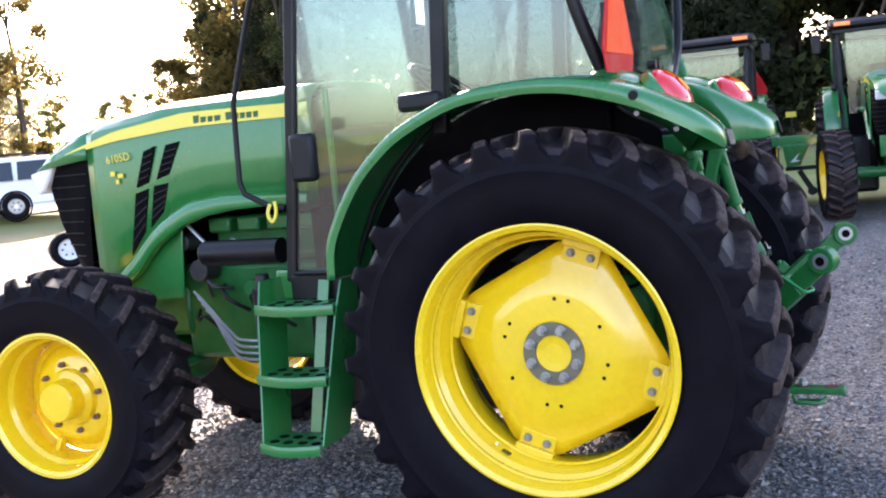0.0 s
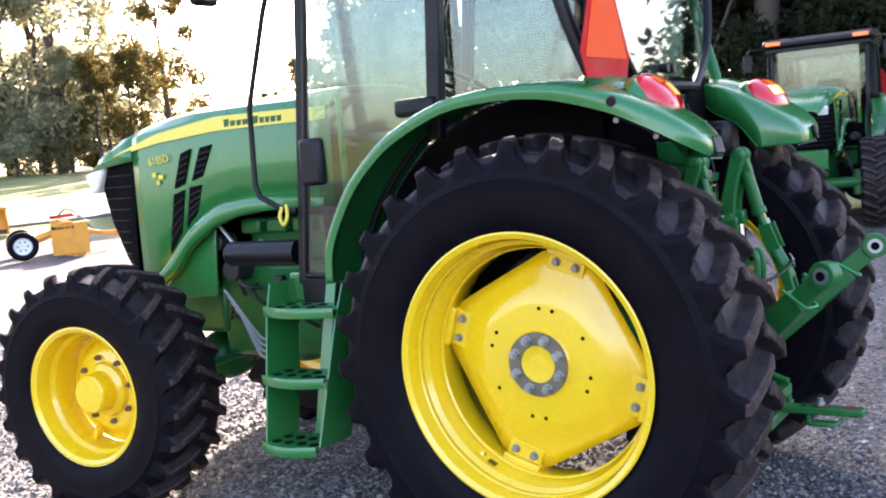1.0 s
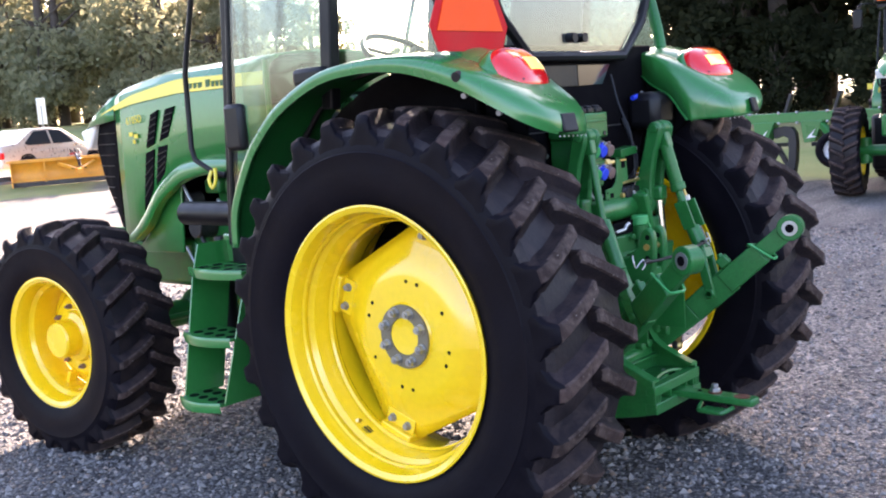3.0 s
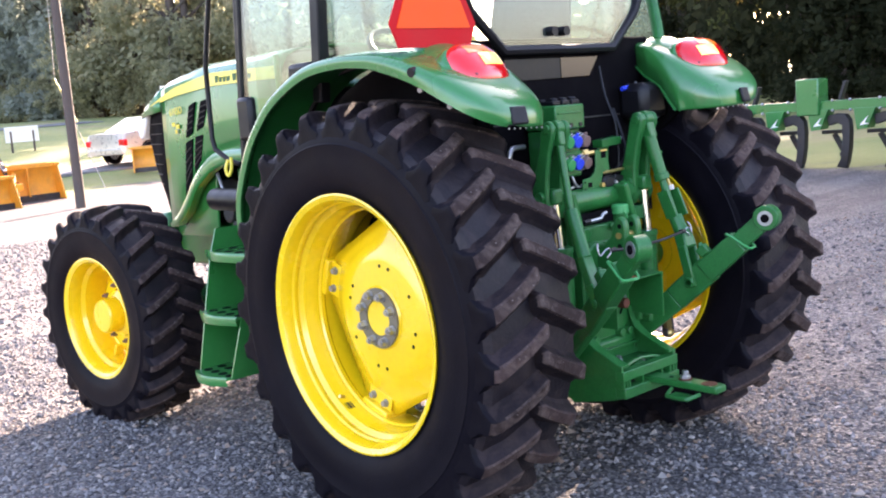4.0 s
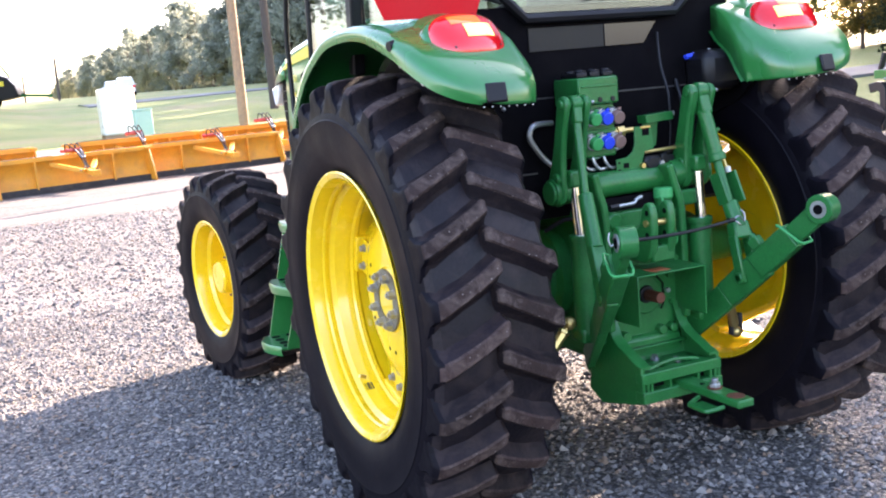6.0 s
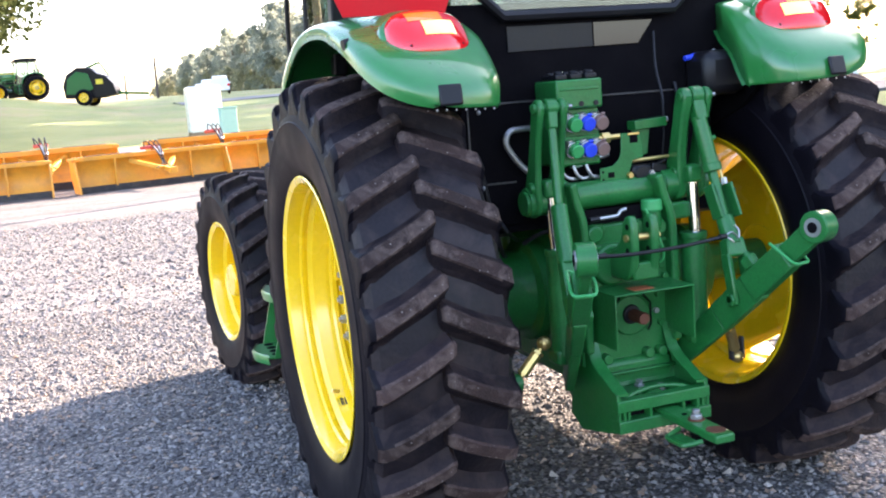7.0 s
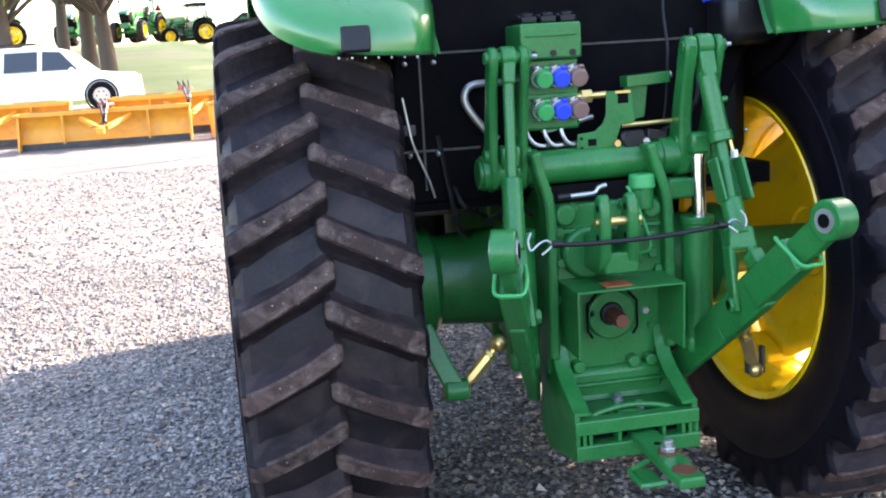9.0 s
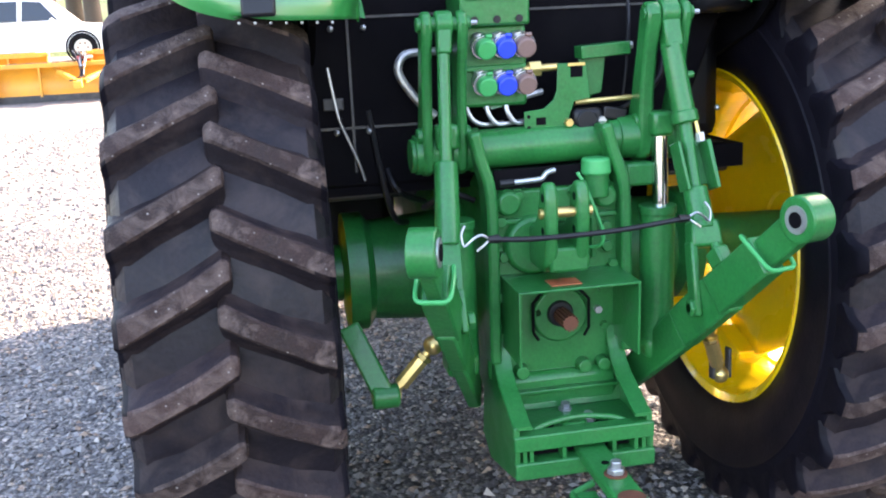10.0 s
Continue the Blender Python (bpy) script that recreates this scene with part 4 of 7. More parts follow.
# ---- fenders, lamps, cab ----
# Rows from the front foot over the top to the tail: lip, outer shoulder, crown, inner shoulder, inner edge, foot of the inner face.
FEND = [
    ((-0.870, -0.900, 1.10), (-0.912, -0.890, 1.10), (-0.922, -0.75, 1.10), (-0.918, -0.64, 1.10), (-0.912, -0.58, 1.10), (-0.880, -0.58, 1.10)),
    ((-0.852, -0.900, 1.24), (-0.893, -0.890, 1.257), (-0.903, -0.75, 1.262), (-0.899, -0.64, 1.26), (-0.893, -0.58, 1.257), (-0.870, -0.58, 1.245)),
    ((-0.742, -0.900, 1.43), (-0.776, -0.890, 1.459), (-0.784, -0.75, 1.466), (-0.780, -0.64, 1.462), (-0.776, -0.58, 1.459), (-0.760, -0.58, 1.44)),
    ((-0.622, -0.900, 1.55), (-0.651, -0.890, 1.584), (-0.657, -0.75, 1.592), (-0.654, -0.64, 1.588), (-0.651, -0.58, 1.584), (-0.640, -0.58, 1.565)),
    ((-0.500, -0.900, 1.63), (-0.522, -0.890, 1.669), (-0.526, -0.75, 1.678), (-0.524, -0.64, 1.674), (-0.522, -0.60, 1.669), (-0.518, -0.60, 1.65)),
    ((-0.300, -0.900, 1.707), (-0.312, -0.890, 1.750), (-0.315, -0.75, 1.760), (-0.313, -0.64, 1.757), (-0.312, -0.60, 1.752), (-0.310, -0.60, 1.735)),
    ((-0.100, -0.900, 1.729), (-0.103, -0.890, 1.773), (-0.103, -0.75, 1.785), (-0.103, -0.62, 1.784), (-0.103, -0.585, 1.778), (-0.103, -0.585, 1.755)),
    ((0.080, -0.900, 1.720), (0.088, -0.890, 1.768), (0.090, -0.74, 1.784), (0.088, -0.59, 1.782), (0.086, -0.545, 1.774), (0.086, -0.545, 1.745)),
    ((0.215, -0.900, 1.690), (0.232, -0.888, 1.744), (0.248, -0.71, 1.766), (0.238, -0.54, 1.762), (0.230, -0.50, 1.750), (0.230, -0.50, 1.640)),
    ((0.352, -0.896, 1.644), (0.374, -0.876, 1.700), (0.388, -0.69, 1.712), (0.368, -0.512, 1.706), (0.335, -0.468, 1.690), (0.335, -0.468, 1.585)),
    ((0.465, -0.885, 1.588), (0.488, -0.856, 1.644), (0.492, -0.68, 1.650), (0.462, -0.506, 1.640), (0.390, -0.457, 1.625), (0.390, -0.457, 1.520)),
    ((0.545, -0.853, 1.538), (0.564, -0.820, 1.588), (0.566, -0.67, 1.590), (0.534, -0.506, 1.580), (0.424, -0.454, 1.566), (0.424, -0.454, 1.478)),
    ((0.588, -0.793, 1.502), (0.602, -0.772, 1.538), (0.602, -0.655, 1.536), (0.568, -0.510, 1.528), (0.438, -0.456, 1.518), (0.438, -0.456, 1.470)),
    ((0.602, -0.722, 1.482), (0.609, -0.715, 1.490), (0.606, -0.64, 1.478), (0.572, -0.516, 1.474), (0.441, -0.459, 1.472), (0.441, -0.459, 1.466)),
]


def dome(bm, m, a, b, high, patch=None, lift=0.0, n=2.7, lean=1.0):
    """A rounded lens of half-sizes a and b on its base plane, or a patch of it between two u and two v."""
    def at(u, v):
        r = min(1.0, (abs(u) ** n + abs(v) ** n) ** (1 / n))
        return m @ V(u * a, v * b, high * math.sqrt(max(0.0, 1 - r ** 2.2)) * (1 - 0.18 * lean * v) + lift)
    if patch:
        u0, u1, v0, v1 = patch
        loft(bm, [[at(u, v) for v in np.linspace(v0, v1, 9)] for u in np.linspace(u0, u1, 15)])
        return
    rows = []
    for k in range(49):
        c, sn = math.cos(k * math.pi / 24), math.sin(k * math.pi / 24)
        edge = 1 / (abs(c) ** n + abs(sn) ** n) ** (1 / n)
        rows.append([at(c * edge * f, sn * edge * f) for f in (0.0, 0.25, 0.5, 0.7, 0.84, 0.93, 0.98, 1.0)] + [m @ V(c * edge * a, sn * edge * b, -0.03)])
    loft(bm, rows)
    bmesh.ops.remove_doubles(bm, verts=bm.verts, dist=1e-5)


def build_fender(tr, s):
    def fl(p):
        return Vector((p[0], -s * p[1], p[2]))

    cols = [spline([row[c] for row in FEND], 4) for c in range(6)]
    rows = []
    for k in range(len(cols[0])):
        top = spline([c[k] for c in cols[:5]], 4)
        lip = cols[0][k]
        rows.append([fl(lip + V(-0.012 if k > 30 else 0.0, 0.022, 0.004))] + [fl(p) for p in top] + [fl(cols[5][k])])
    bm = B()
    loft(bm, rows)
    f = part("fender", bm, GREEN, tr, "rounded green rear fender", smooth=60)
    md = f.modifiers.new("thick", "SOLIDIFY")
    md.thickness, md.offset = 0.006, -1
    bm = B()
    loft(bm, [[fl(cols[1][k].lerp(cols[0][k], 0.75) + V(0, 0.02, 0)), fl(cols[2][k].lerp(cols[0][k], 0.5)), fl(cols[5][k] + V(0, 0.012, -0.006))] for k in range(45)])
    part("fender_liner", bm, CAST_GREEN, f, "dull green fender underside")
    # inner wall between fender and cab
    bm = B()
    prism(bm, [(p.x, p.z - 0.01) for p in cols[5][:38]] + [(0.36, 1.46), (0.28, 1.40), (0.12, 1.345), (-0.05, 1.29), (-0.20, 1.15), (-0.45, 1.0), (-0.70, 1.02)], s * 0.545, s * 0.56)
    part("inner_wall", bm, BLACK_MATT, f, "black inner panel")
    # lamp on its pod
    bm = B()
    ball(bm, (0.300, s * 0.668, 1.705), (0.175, 0.135, 0.062), Matrix.Rotation(radians(24), 4, "Y"), 28, 16)
    part("lamp_pod", bm, GREEN, f, "green lamp pod", smooth=80)
    u, v = V(0, 1, 0), V(-0.52, 0, 0.854)
    m = Matrix.Translation((0.418, s * 0.660, 1.684)) @ Matrix.Rotation(radians(-s * 8), 4, "Z") @ Matrix((u, v, u.cross(v))).transposed().to_4x4()
    bm = B()
    dome(bm, m @ Matrix.Translation((0, -0.004, -0.016)), 0.145, 0.114, 0.036)
    part("lamp_collar", bm, GREEN, f, "green collar round the lamp", smooth=60)
    bm = B()
    dome(bm, m, 0.132, 0.100, 0.060)
    lamp = part("tail_lamp", bm, LENS_RED, f, "red and amber tail lamp", smooth=60)
    bm = B()
    dome(bm, m, 0.132, 0.100, 0.060, ((-0.55, 0.30) if s < 0 else (-0.30, 0.55)) + (0.30, 0.68), 0.0015)
    part("amber_lens", bm, LENS_AMBER, lamp, "amber lens", smooth=60)
    bm = B()
    dome(bm, m, 0.132, 0.100, 0.060, ((-0.28, 0.50) if s < 0 else (-0.50, 0.28)) + (-0.26, 0.26), 0.003)
    part("lit_lens", bm, LENS_LIT, lamp, "glowing pale amber lens", smooth=60)
    for du in (-0.085, 0.085):
        bm = B()
        p = m @ V(du, -0.05, 0.043)
        ball(bm, p, 0.004, None, 8, 6)
        part("lens_screw", bm, BLACK, lamp)
    # reflector on the tail, plug on the flank, rivets
    m = Matrix.Translation((0.612, s * 0.672, 1.516)) @ Matrix.Rotation(radians(s * 8), 4, "Z") @ Matrix.Rotation(radians(-14), 4, "Y")
    bm = B()
    box(bm, -0.006, 0.007, -0.034, 0.034, -0.031, 0.031, m)
    part("reflector", bm, BLACK, f, "dark square reflector", bevel=0.006)
    bm = B()
    rod(bm, (0.345, s * 0.865, 1.690), (0.350, s * 0.902, 1.684), 0.019, 0.016, 16)
    part("rubber_plug", bm, BLACK, f)
    for x, y, z in ((0.345, 0.862, 1.628), (0.470, 0.846, 1.566)):
        bm = B()
        rod(bm, (x, s * (y - 0.01), z), (x + 0.004, s * (y + 0.006), z - 0.004), 0.009, n=12)
        part("rivet", bm, STEEL, f)
    for k in range(7):
        p = Vector(FEND[-1][3]).lerp(Vector(FEND[-1][0]), 0.05 + 0.15 * k)
        bm = B()
        ball(bm, fl(p + V(0.002, 0, -0.006)), 0.0032, None, 6, 4)
        part("edge_rivet", bm, STEEL, f)
    return f


for s in (-1, 1):
    build_fender(tractor, s)


def build_cab(tr):
    cab = empty("cab", (0, 0, 0), "glazed tractor cab with dark pillars")
    cab.parent = tr
    TOP = 2.56
    for s in (-1, 1):
        bm = B()   # A post, leaning back a little
        bar(bm, (-1.235, s * 0.645, 1.06), (-1.06, s * 0.66, TOP), 0.036, 0.05, (1, 0, 0))
        part("front_post", bm, BLACK, cab, "black cab post", bevel=0.008)
        bm = B()
        bar(bm, (-0.445, s * 0.715, 1.62), (-0.38, s * 0.70, TOP), 0.05, 0.062, (1, 0, 0))
        part("door_post", bm, BLACK, cab, "black cab post", bevel=0.008)
        bm = B()
        sweep(bm, [(0.20, s * 0.62, 1.70), (0.185, s * 0.68, 1.80), (0.10, s * 0.72, 2.1), (0.02, s * 0.70, TOP)], 0.026, 10, 4)
        part("rear_post", bm, CAST_GREEN if s > 0 else BLACK, cab, "slim rear cab post")
        # door glass: from the front post to the door post, cut round the fender
        bm = B()
        rim_pts = [(-1.205, 1.10), (-1.03, 2.52), (-0.41, 2.52), (-0.45, 1.70), (-0.56, 1.62), (-0.68, 1.50), (-0.79, 1.36), (-0.87, 1.20), (-0.90, 1.10)]
        prism(bm, rim_pts, s * 0.668, s * 0.673)
        g = part("door_glass", bm, GLASS, cab, "clear door glass", smooth=0)
        g.visible_shadow = False
        bm = B()
        sweep(bm, [(x, s * 0.672, z) for x, z in rim_pts] + [(-1.205, s * 0.672, 1.10)], 0.012, 8)
        part("door_seal", bm, BLACK, cab, "black door frame")
        bm = B()
        prism(bm, [(-0.36, 1.745), (-0.34, 2.50), (0.03, 2.50), (0.15, 1.95), (0.18, 1.76)], s * 0.69, s * 0.695)
        g = part("side_glass", bm, GLASS, cab, "clear rear side glass", smooth=0)
        g.visible_shadow = False
        bm = B()
        sweep(bm, [(-0.40, s * 0.69, 1.725), (-0.15, s * 0.69, 1.755), (0.05, s * 0.685, 1.76), (0.19, s * 0.67, 1.745)], 0.014, 8, 3)
        part("window_seal", bm, BLACK, cab)
        bm = B()
        box(bm, -1.24, -0.84, min(s * 0.60, s * 0.665), max(s * 0.60, s * 0.665), 0.98, 1.095)
        part("door_sill", bm, BLACK, cab, bevel=0.01)
    # door furniture on the left door
    for s in (-1, 1):
        bm = B()
        box(bm, -1.16, -1.04, min(s * 0.655, s * 0.70), max(s * 0.655, s * 0.70), 1.48, 1.68)
        part("door_lock", bm, BLACK, cab, "black door lock housing", bevel=0.02)
        bm = B()
        box(bm, -0.60, -0.42, min(s * 0.70, s * 0.77), max(s * 0.70, s * 0.77), 1.715, 1.785)
        part("door_handle", bm, BLACK, cab, "black door handle", bevel=0.02)
        bm = B()
        sweep(bm, [(-1.17, s * 0.70, 2.45), (-1.27, s * 0.70, 2.22), (-1.375, s * 0.695, 1.93), (-1.41, s * 0.692, 1.83), (-1.425, s * 0.69, 1.50), (-1.405, s * 0.69, 1.45), (-1.29, s * 0.68, 1.39), (-1.235, s * 0.66, 1.375)], 0.0125, 10)
        part("grab_rail", bm, BLACK, cab, "black tubular grab rail", smooth=60)
        bm = B()
        sweep(bm, [(-1.07, s * 0.68, 2.52), (-1.18, s * 0.84, 2.58), (-1.31, s * 0.96, 2.56), (-1.32, s * 0.965, 2.46)], 0.011, 8, 4)
        part("mirror_arm", bm, BLACK, cab, smooth=60)
        bm = B()
        box(bm, -1.355, -1.305, min(s * 0.905, s * 1.035), max(s * 0.905, s * 1.035), 2.235, 2.50)
        mirror = part("door_mirror", bm, BLACK, cab, "black outside mirror", bevel=0.02)
        bm = B()
        box(bm, -1.3045, -1.3025, min(s * 0.92, s * 1.02), max(s * 0.92, s * 1.02), 2.255, 2.48)
        part("mirror_glass", bm, CHROME, mirror, "mirror glass")
        bm = B()
        sweep(bm, [(-1.275, s * 0.70, 1.40), (-1.28, s * 0.715, 1.36), (-1.262, s * 0.715, 1.325), (-1.245, s * 0.705, 1.36), (-1.25, s * 0.70, 1.41)], 0.008, 8, 3)
        part("yellow_latch", bm, STRIPE, cab, "yellow latch loop")
        bm = B()
        box(bm, -0.93, -0.90, min(s * 0.674, s * 0.678), max(s * 0.674, s * 0.678), 1.12, 1.165)
        part("warning_sticker", bm, STRIPE, cab, "yellow sticker")
    # rear window, trapezoid, and lower glazed strip
    win = [(-0.58, 2.48), (0.58, 2.48), (0.53, 2.0), (0.48, 1.90), (0.32, 1.755), (-0.32, 1.755), (-0.48, 1.90), (-0.53, 2.0)]
    bm = B()
    prism(bm, win, 0.205, 0.210, "x")
    g = part("rear_glass", bm, GLASS, cab, "clear rear window", smooth=0)
    g.visible_shadow = False
    bm = B()
    sweep(bm, [(0.212, y, z) for y, z in win + win[:1]], 0.020, 8)
    part("rear_window_frame", bm, BLACK, cab, "black rear window frame")
    for y in (-0.05, 0.02):
        bm = B()
        rod(bm, (0.20, y, 1.825), (0.235, y, 1.825), 0.019, n=14)
        part("window_hinge", bm, BLACK, cab)
    bm = B()
    prism(bm, [(-0.60, 1.06), (0.40, 1.06), (0.42, 1.22), (0.50, 1.42), (0.58, 1.50), (0.60, 1.80), (-0.60, 1.80)], 0.165, 0.185, "x")
    part("rear_wall", bm, BLACK_MATT, cab, "black lower rear panel", bevel=0.01)
    bm = B()
    prism(bm, [(0.02, 1.722), (0.25, 1.722), (0.19, 1.645), (0.02, 1.643)], 0.187, 0.191, "x")
    part("lower_window", bm, GLASS_DARK, cab, "dark lower rear pane", smooth=0)
    bm = B()
    prism(bm, [(-0.30, 1.722), (0.015, 1.722), (0.015, 1.643), (-0.30, 1.640)], 0.187, 0.190, "x")
    part("lower_panel", bm, BLACK, cab, "black lower rear panel", smooth=0)
    for y in (-0.5, -0.42, 0.5):
        for z in (1.2, 1.45, 1.6):
            bm = B()
            ball(bm, (0.187, y, z), 0.008, None, 8, 6)
            part("panel_screw", bm, STEEL, cab)
    bm = B()
    box(bm, -1.20, 0.18, -0.58, 0.58, 1.04, 1.10)
    part("cab_floor", bm, BLACK_MATT, cab)
    bm = B()
    prism(bm, [(-1.22, 2.56), (-1.26, 2.62), (-1.15, 2.70), (-0.5, 2.745), (0.12, 2.72), (0.24, 2.64), (0.22, 2.56)], -0.78, 0.78)
    part("roof", bm, BLACK, cab, "dark cab roof", bevel=0.04)
    bm = B()
    box(bm, -1.20, 0.18, -0.74, 0.74, 2.50, 2.559)
    part("roof_rail", bm, BLACK, cab, bevel=0.01)
    for s in (-1, 1):
        bm = B()
        box(bm, -1.275, -1.245, min(s * 0.50, s * 0.72), max(s * 0.50, s * 0.72), 2.60, 2.66)
        part("roof_lamp", bm, LENS_AMBER, cab, "amber roof lamp", bevel=0.01)
    bm = B()
    prism(bm, [(-0.57, 2.5), (0.57, 2.5), (0.57, 1.35), (-0.57, 1.35)], -1.17, -1.165, "x")
    g = part("windscreen", bm, GLASS, cab, "clear windscreen", smooth=0)
    g.visible_shadow = False
    # interior
    bm = B()
    box(bm, -0.42, 0.06, -0.25, 0.25, 1.38, 1.52)
    part("seat_cushion", bm, SEAT, cab, bevel=0.05)
    bm = B()
    bar(bm, (0.0, 0, 1.48), (0.10, 0, 2.08), 0.46, 0.12, (1, 0, 0), 0.40, 0.09)
    part("seat_back", bm, SEAT, cab, bevel=0.045)
    bm = B()
    rod(bm, (-0.18, 0, 1.10), (-0.18, 0, 1.38), 0.14, 0.17, 18)
    part("seat_base", bm, BLACK, cab)
    bm = B()
    box(bm, -1.10, -0.86, -0.20, 0.20, 1.10, 1.62)
    part("dashboard", bm, BLACK, cab, bevel=0.05)
    bm = B()
    rod(bm, (-0.92, 0, 1.55), (-0.74, 0, 1.80), 0.03, n=12)
    part("steering_column", bm, BLACK, cab)
    bm = B()
    axis = V(0.58, 0, 0.81)
    c = V(-0.72, 0, 1.83)
    u, w2, _ = frame_of(axis)
    ring = [c + 0.20 * (u * math.cos(a) + w2 * math.sin(a)) for a in np.linspace(0, 2 * math.pi, 29)]
    sweep(bm, ring, 0.014, 8)
    for a in (0.5, 2.6, 4.7):
        rod(bm, c, c + 0.2 * (u * math.cos(a) + w2 * math.sin(a)), 0.01, n=6)
    part("steering_wheel", bm, BLACK, cab, "black steering wheel", smooth=50)
    # Console lengthened and filler panel added to darken the lower door glass.
    bm = B()
    box(bm, -1.08, 0.1, 0.30, 0.56, 1.10, 1.60)
    part("side_console", bm, BLACK, cab, bevel=0.05)
    bm = B()
    box(bm, -1.162, -1.13, -0.57, 0.57, 1.10, 1.36)
    part("front_filler", bm, BLACK_MATT, cab, "black filler panel added under the windscreen to darken the cab")
    bm = B()
    rod(bm, (-1.06, -0.52, 1.1), (-1.06, -0.52, 1.86), 0.014, n=8)
    part("lever", bm, GREEN, cab)
    # slow-vehicle sign
    sign = empty("slow_vehicle_sign", (0, 0, 0), "orange and red slow vehicle triangle")
    sign.parent = tr
    cy, x = -0.705, 0.262
    outer = [(-0.165, 1.772), (0.165, 1.772), (0.20, 1.855), (0.045, 2.17), (-0.045, 2.17), (-0.20, 1.855)]
    bm = B()
    prism(bm, [(cy + a, b) for a, b in outer], x - 0.004, x, "x")
    part("sign_plate", bm, SIGN_RED, sign, "dark red reflective border", smooth=0)
    bm = B()
    prism(bm, [(cy - 0.170, 1.838), (cy + 0.170, 1.838), (cy + 0.050, 2.125), (cy - 0.050, 2.125)], x + 0.0005, x + 0.004, "x")
    part("sign_face", bm, SIGN_ORANGE, sign, "bright orange face", smooth=0)
    bm = B()
    box(bm, x - 0.05, x - 0.004, cy - 0.03, cy + 0.03, 1.74, 2.02)
    part("sign_bracket", bm, BLACK, sign, bevel=0.005)
    return cab


cab_ob = build_cab(tractor)

# ---- rear hitch ----


def build_hitch(tr):
    h = empty("rear_hitch", (0, 0, 0), "green three-point hitch with drawbar and couplers")
    h.parent = tr
    G = CAST_GREEN
    side = (1, 0, 0)

    def piece(name, maker, *args, label="", material=G, bevel=0.004, parent=h, smooth=30.0):
        q = B()
        maker(q, *args)
        return part(name, q, material, parent, label, smooth=smooth, bevel=bevel)

    def band(q, pts, width, x0, x1):
        """A flange seen edge-on: a strip along (y, z) points with a depth along x."""
        rows = []
        for k, (y, z) in enumerate(pts):
            a, b = pts[max(k - 1, 0)], pts[min(k + 1, len(pts) - 1)]
            d = Vector((b[0] - a[0], b[1] - a[1])).normalized()
            ny, nz = -d.y * width / 2, d.x * width / 2
            rows.append([(x0, y - ny, z - nz), (x1, y - ny, z - nz), (x1, y + ny, z + nz), (x0, y + ny, z + nz), (x0, y - ny, z - nz)])
        loft(q, rows)
        q.faces.new([q.verts.new(p) for p in rows[0][:4]])
        q.faces.new([q.verts.new(p) for p in rows[-1][:4]])
        bmesh.ops.remove_doubles(q, verts=q.verts, dist=1e-5)

    # ---- rear cover, its flanges and castings
    cover = piece("rear_cover", prism, [(-0.185, 0.585), (0.168, 0.585), (0.17, 0.84), (0.16, 1.06), (-0.178, 1.06), (-0.185, 0.84)], 0.335, 0.378, "x", label="green cast rear cover", bevel=0.01)
    for pts in ([(-0.206, 1.205), (-0.192, 1.14), (-0.172, 1.06), (-0.170, 0.90), (-0.173, 0.64)], [(0.112, 1.205), (0.130, 1.14), (0.154, 1.065), (0.160, 0.95), (0.160, 0.64)]):
        piece("cover_flange", band, [(p.x, p.y) for p in spline([(y, z, 0) for y, z in pts], 4)], 0.028, 0.345, 0.418, parent=cover, bevel=0.007)
    for y, z, r in ((-0.128, 1.035, 0.020), (-0.098, 0.965, 0.016), (-0.143, 0.985, 0.015), (-0.14, 0.90, 0.015), (0.128, 1.02, 0.018), (0.118, 0.955, 0.015), (0.12, 0.905, 0.016), (0.065, 0.875, 0.013), (-0.15, 0.80, 0.013),
                    (-0.148, 0.70, 0.013), (-0.1, 1.045, 0.014), (0.04, 1.045, 0.014), (0.135, 0.86, 0.014)):
        piece("cover_bolt", rod, (0.374, y, z), (0.380, y, z), r * 1.25, None, 18, parent=cover, bevel=0.0015)
        piece("cover_bolt_head", rod, (0.379, y, z), (0.396, y, z), r, r * 0.92, 6, parent=cover, bevel=0.002)
    piece("round_boss", rod, (0.374, -0.068, 0.925), (0.408, -0.068, 0.925), 0.074, 0.068, 32, parent=cover, bevel=0.008)
    piece("round_boss", rod, (0.374, -0.125, 1.03), (0.402, -0.125, 1.03), 0.034, 0.028, 24, parent=cover, bevel=0.006)
    piece("round_boss", rod, (0.374, 0.115, 1.03), (0.405, 0.115, 1.03), 0.030, 0.026, 24, parent=cover, bevel=0.006)
    piece("casting_rib", bar, (0.382, -0.16, 0.985), (0.382, 0.145, 0.985), 0.022, 0.014, parent=cover)
    piece("casting_rib", bar, (0.382, 0.085, 0.88), (0.382, 0.085, 1.05), 0.014, 0.02, side, parent=cover)
    piece("slot", box, 0.376, 0.3805, -0.153, -0.128, 0.66, 0.76, material=BLACK_MATT, parent=cover, bevel=0)
    # Black box drawn in for the shaded recess beneath the rockshaft.
    piece("slot", box, 0.376, 0.381, -0.155, 0.06, 1.062, 1.11, material=BLACK_MATT, parent=cover, bevel=0)
    for y in (-0.155, -0.105, 0.055, 0.105):
        piece("base_nut", rod, (0.37, y, 0.607), (0.408, y, 0.607), 0.019, 0.017, 12, bevel=0.003, parent=cover)
    # ---- rockshaft and lift arms
    q = B()
    rod(q, (0.328, -0.335, 1.152), (0.328, 0.190, 1.160), 0.047, n=28)
    rod(q, (0.328, -0.345, 1.150), (0.328, -0.325, 1.150), 0.040, n=28)
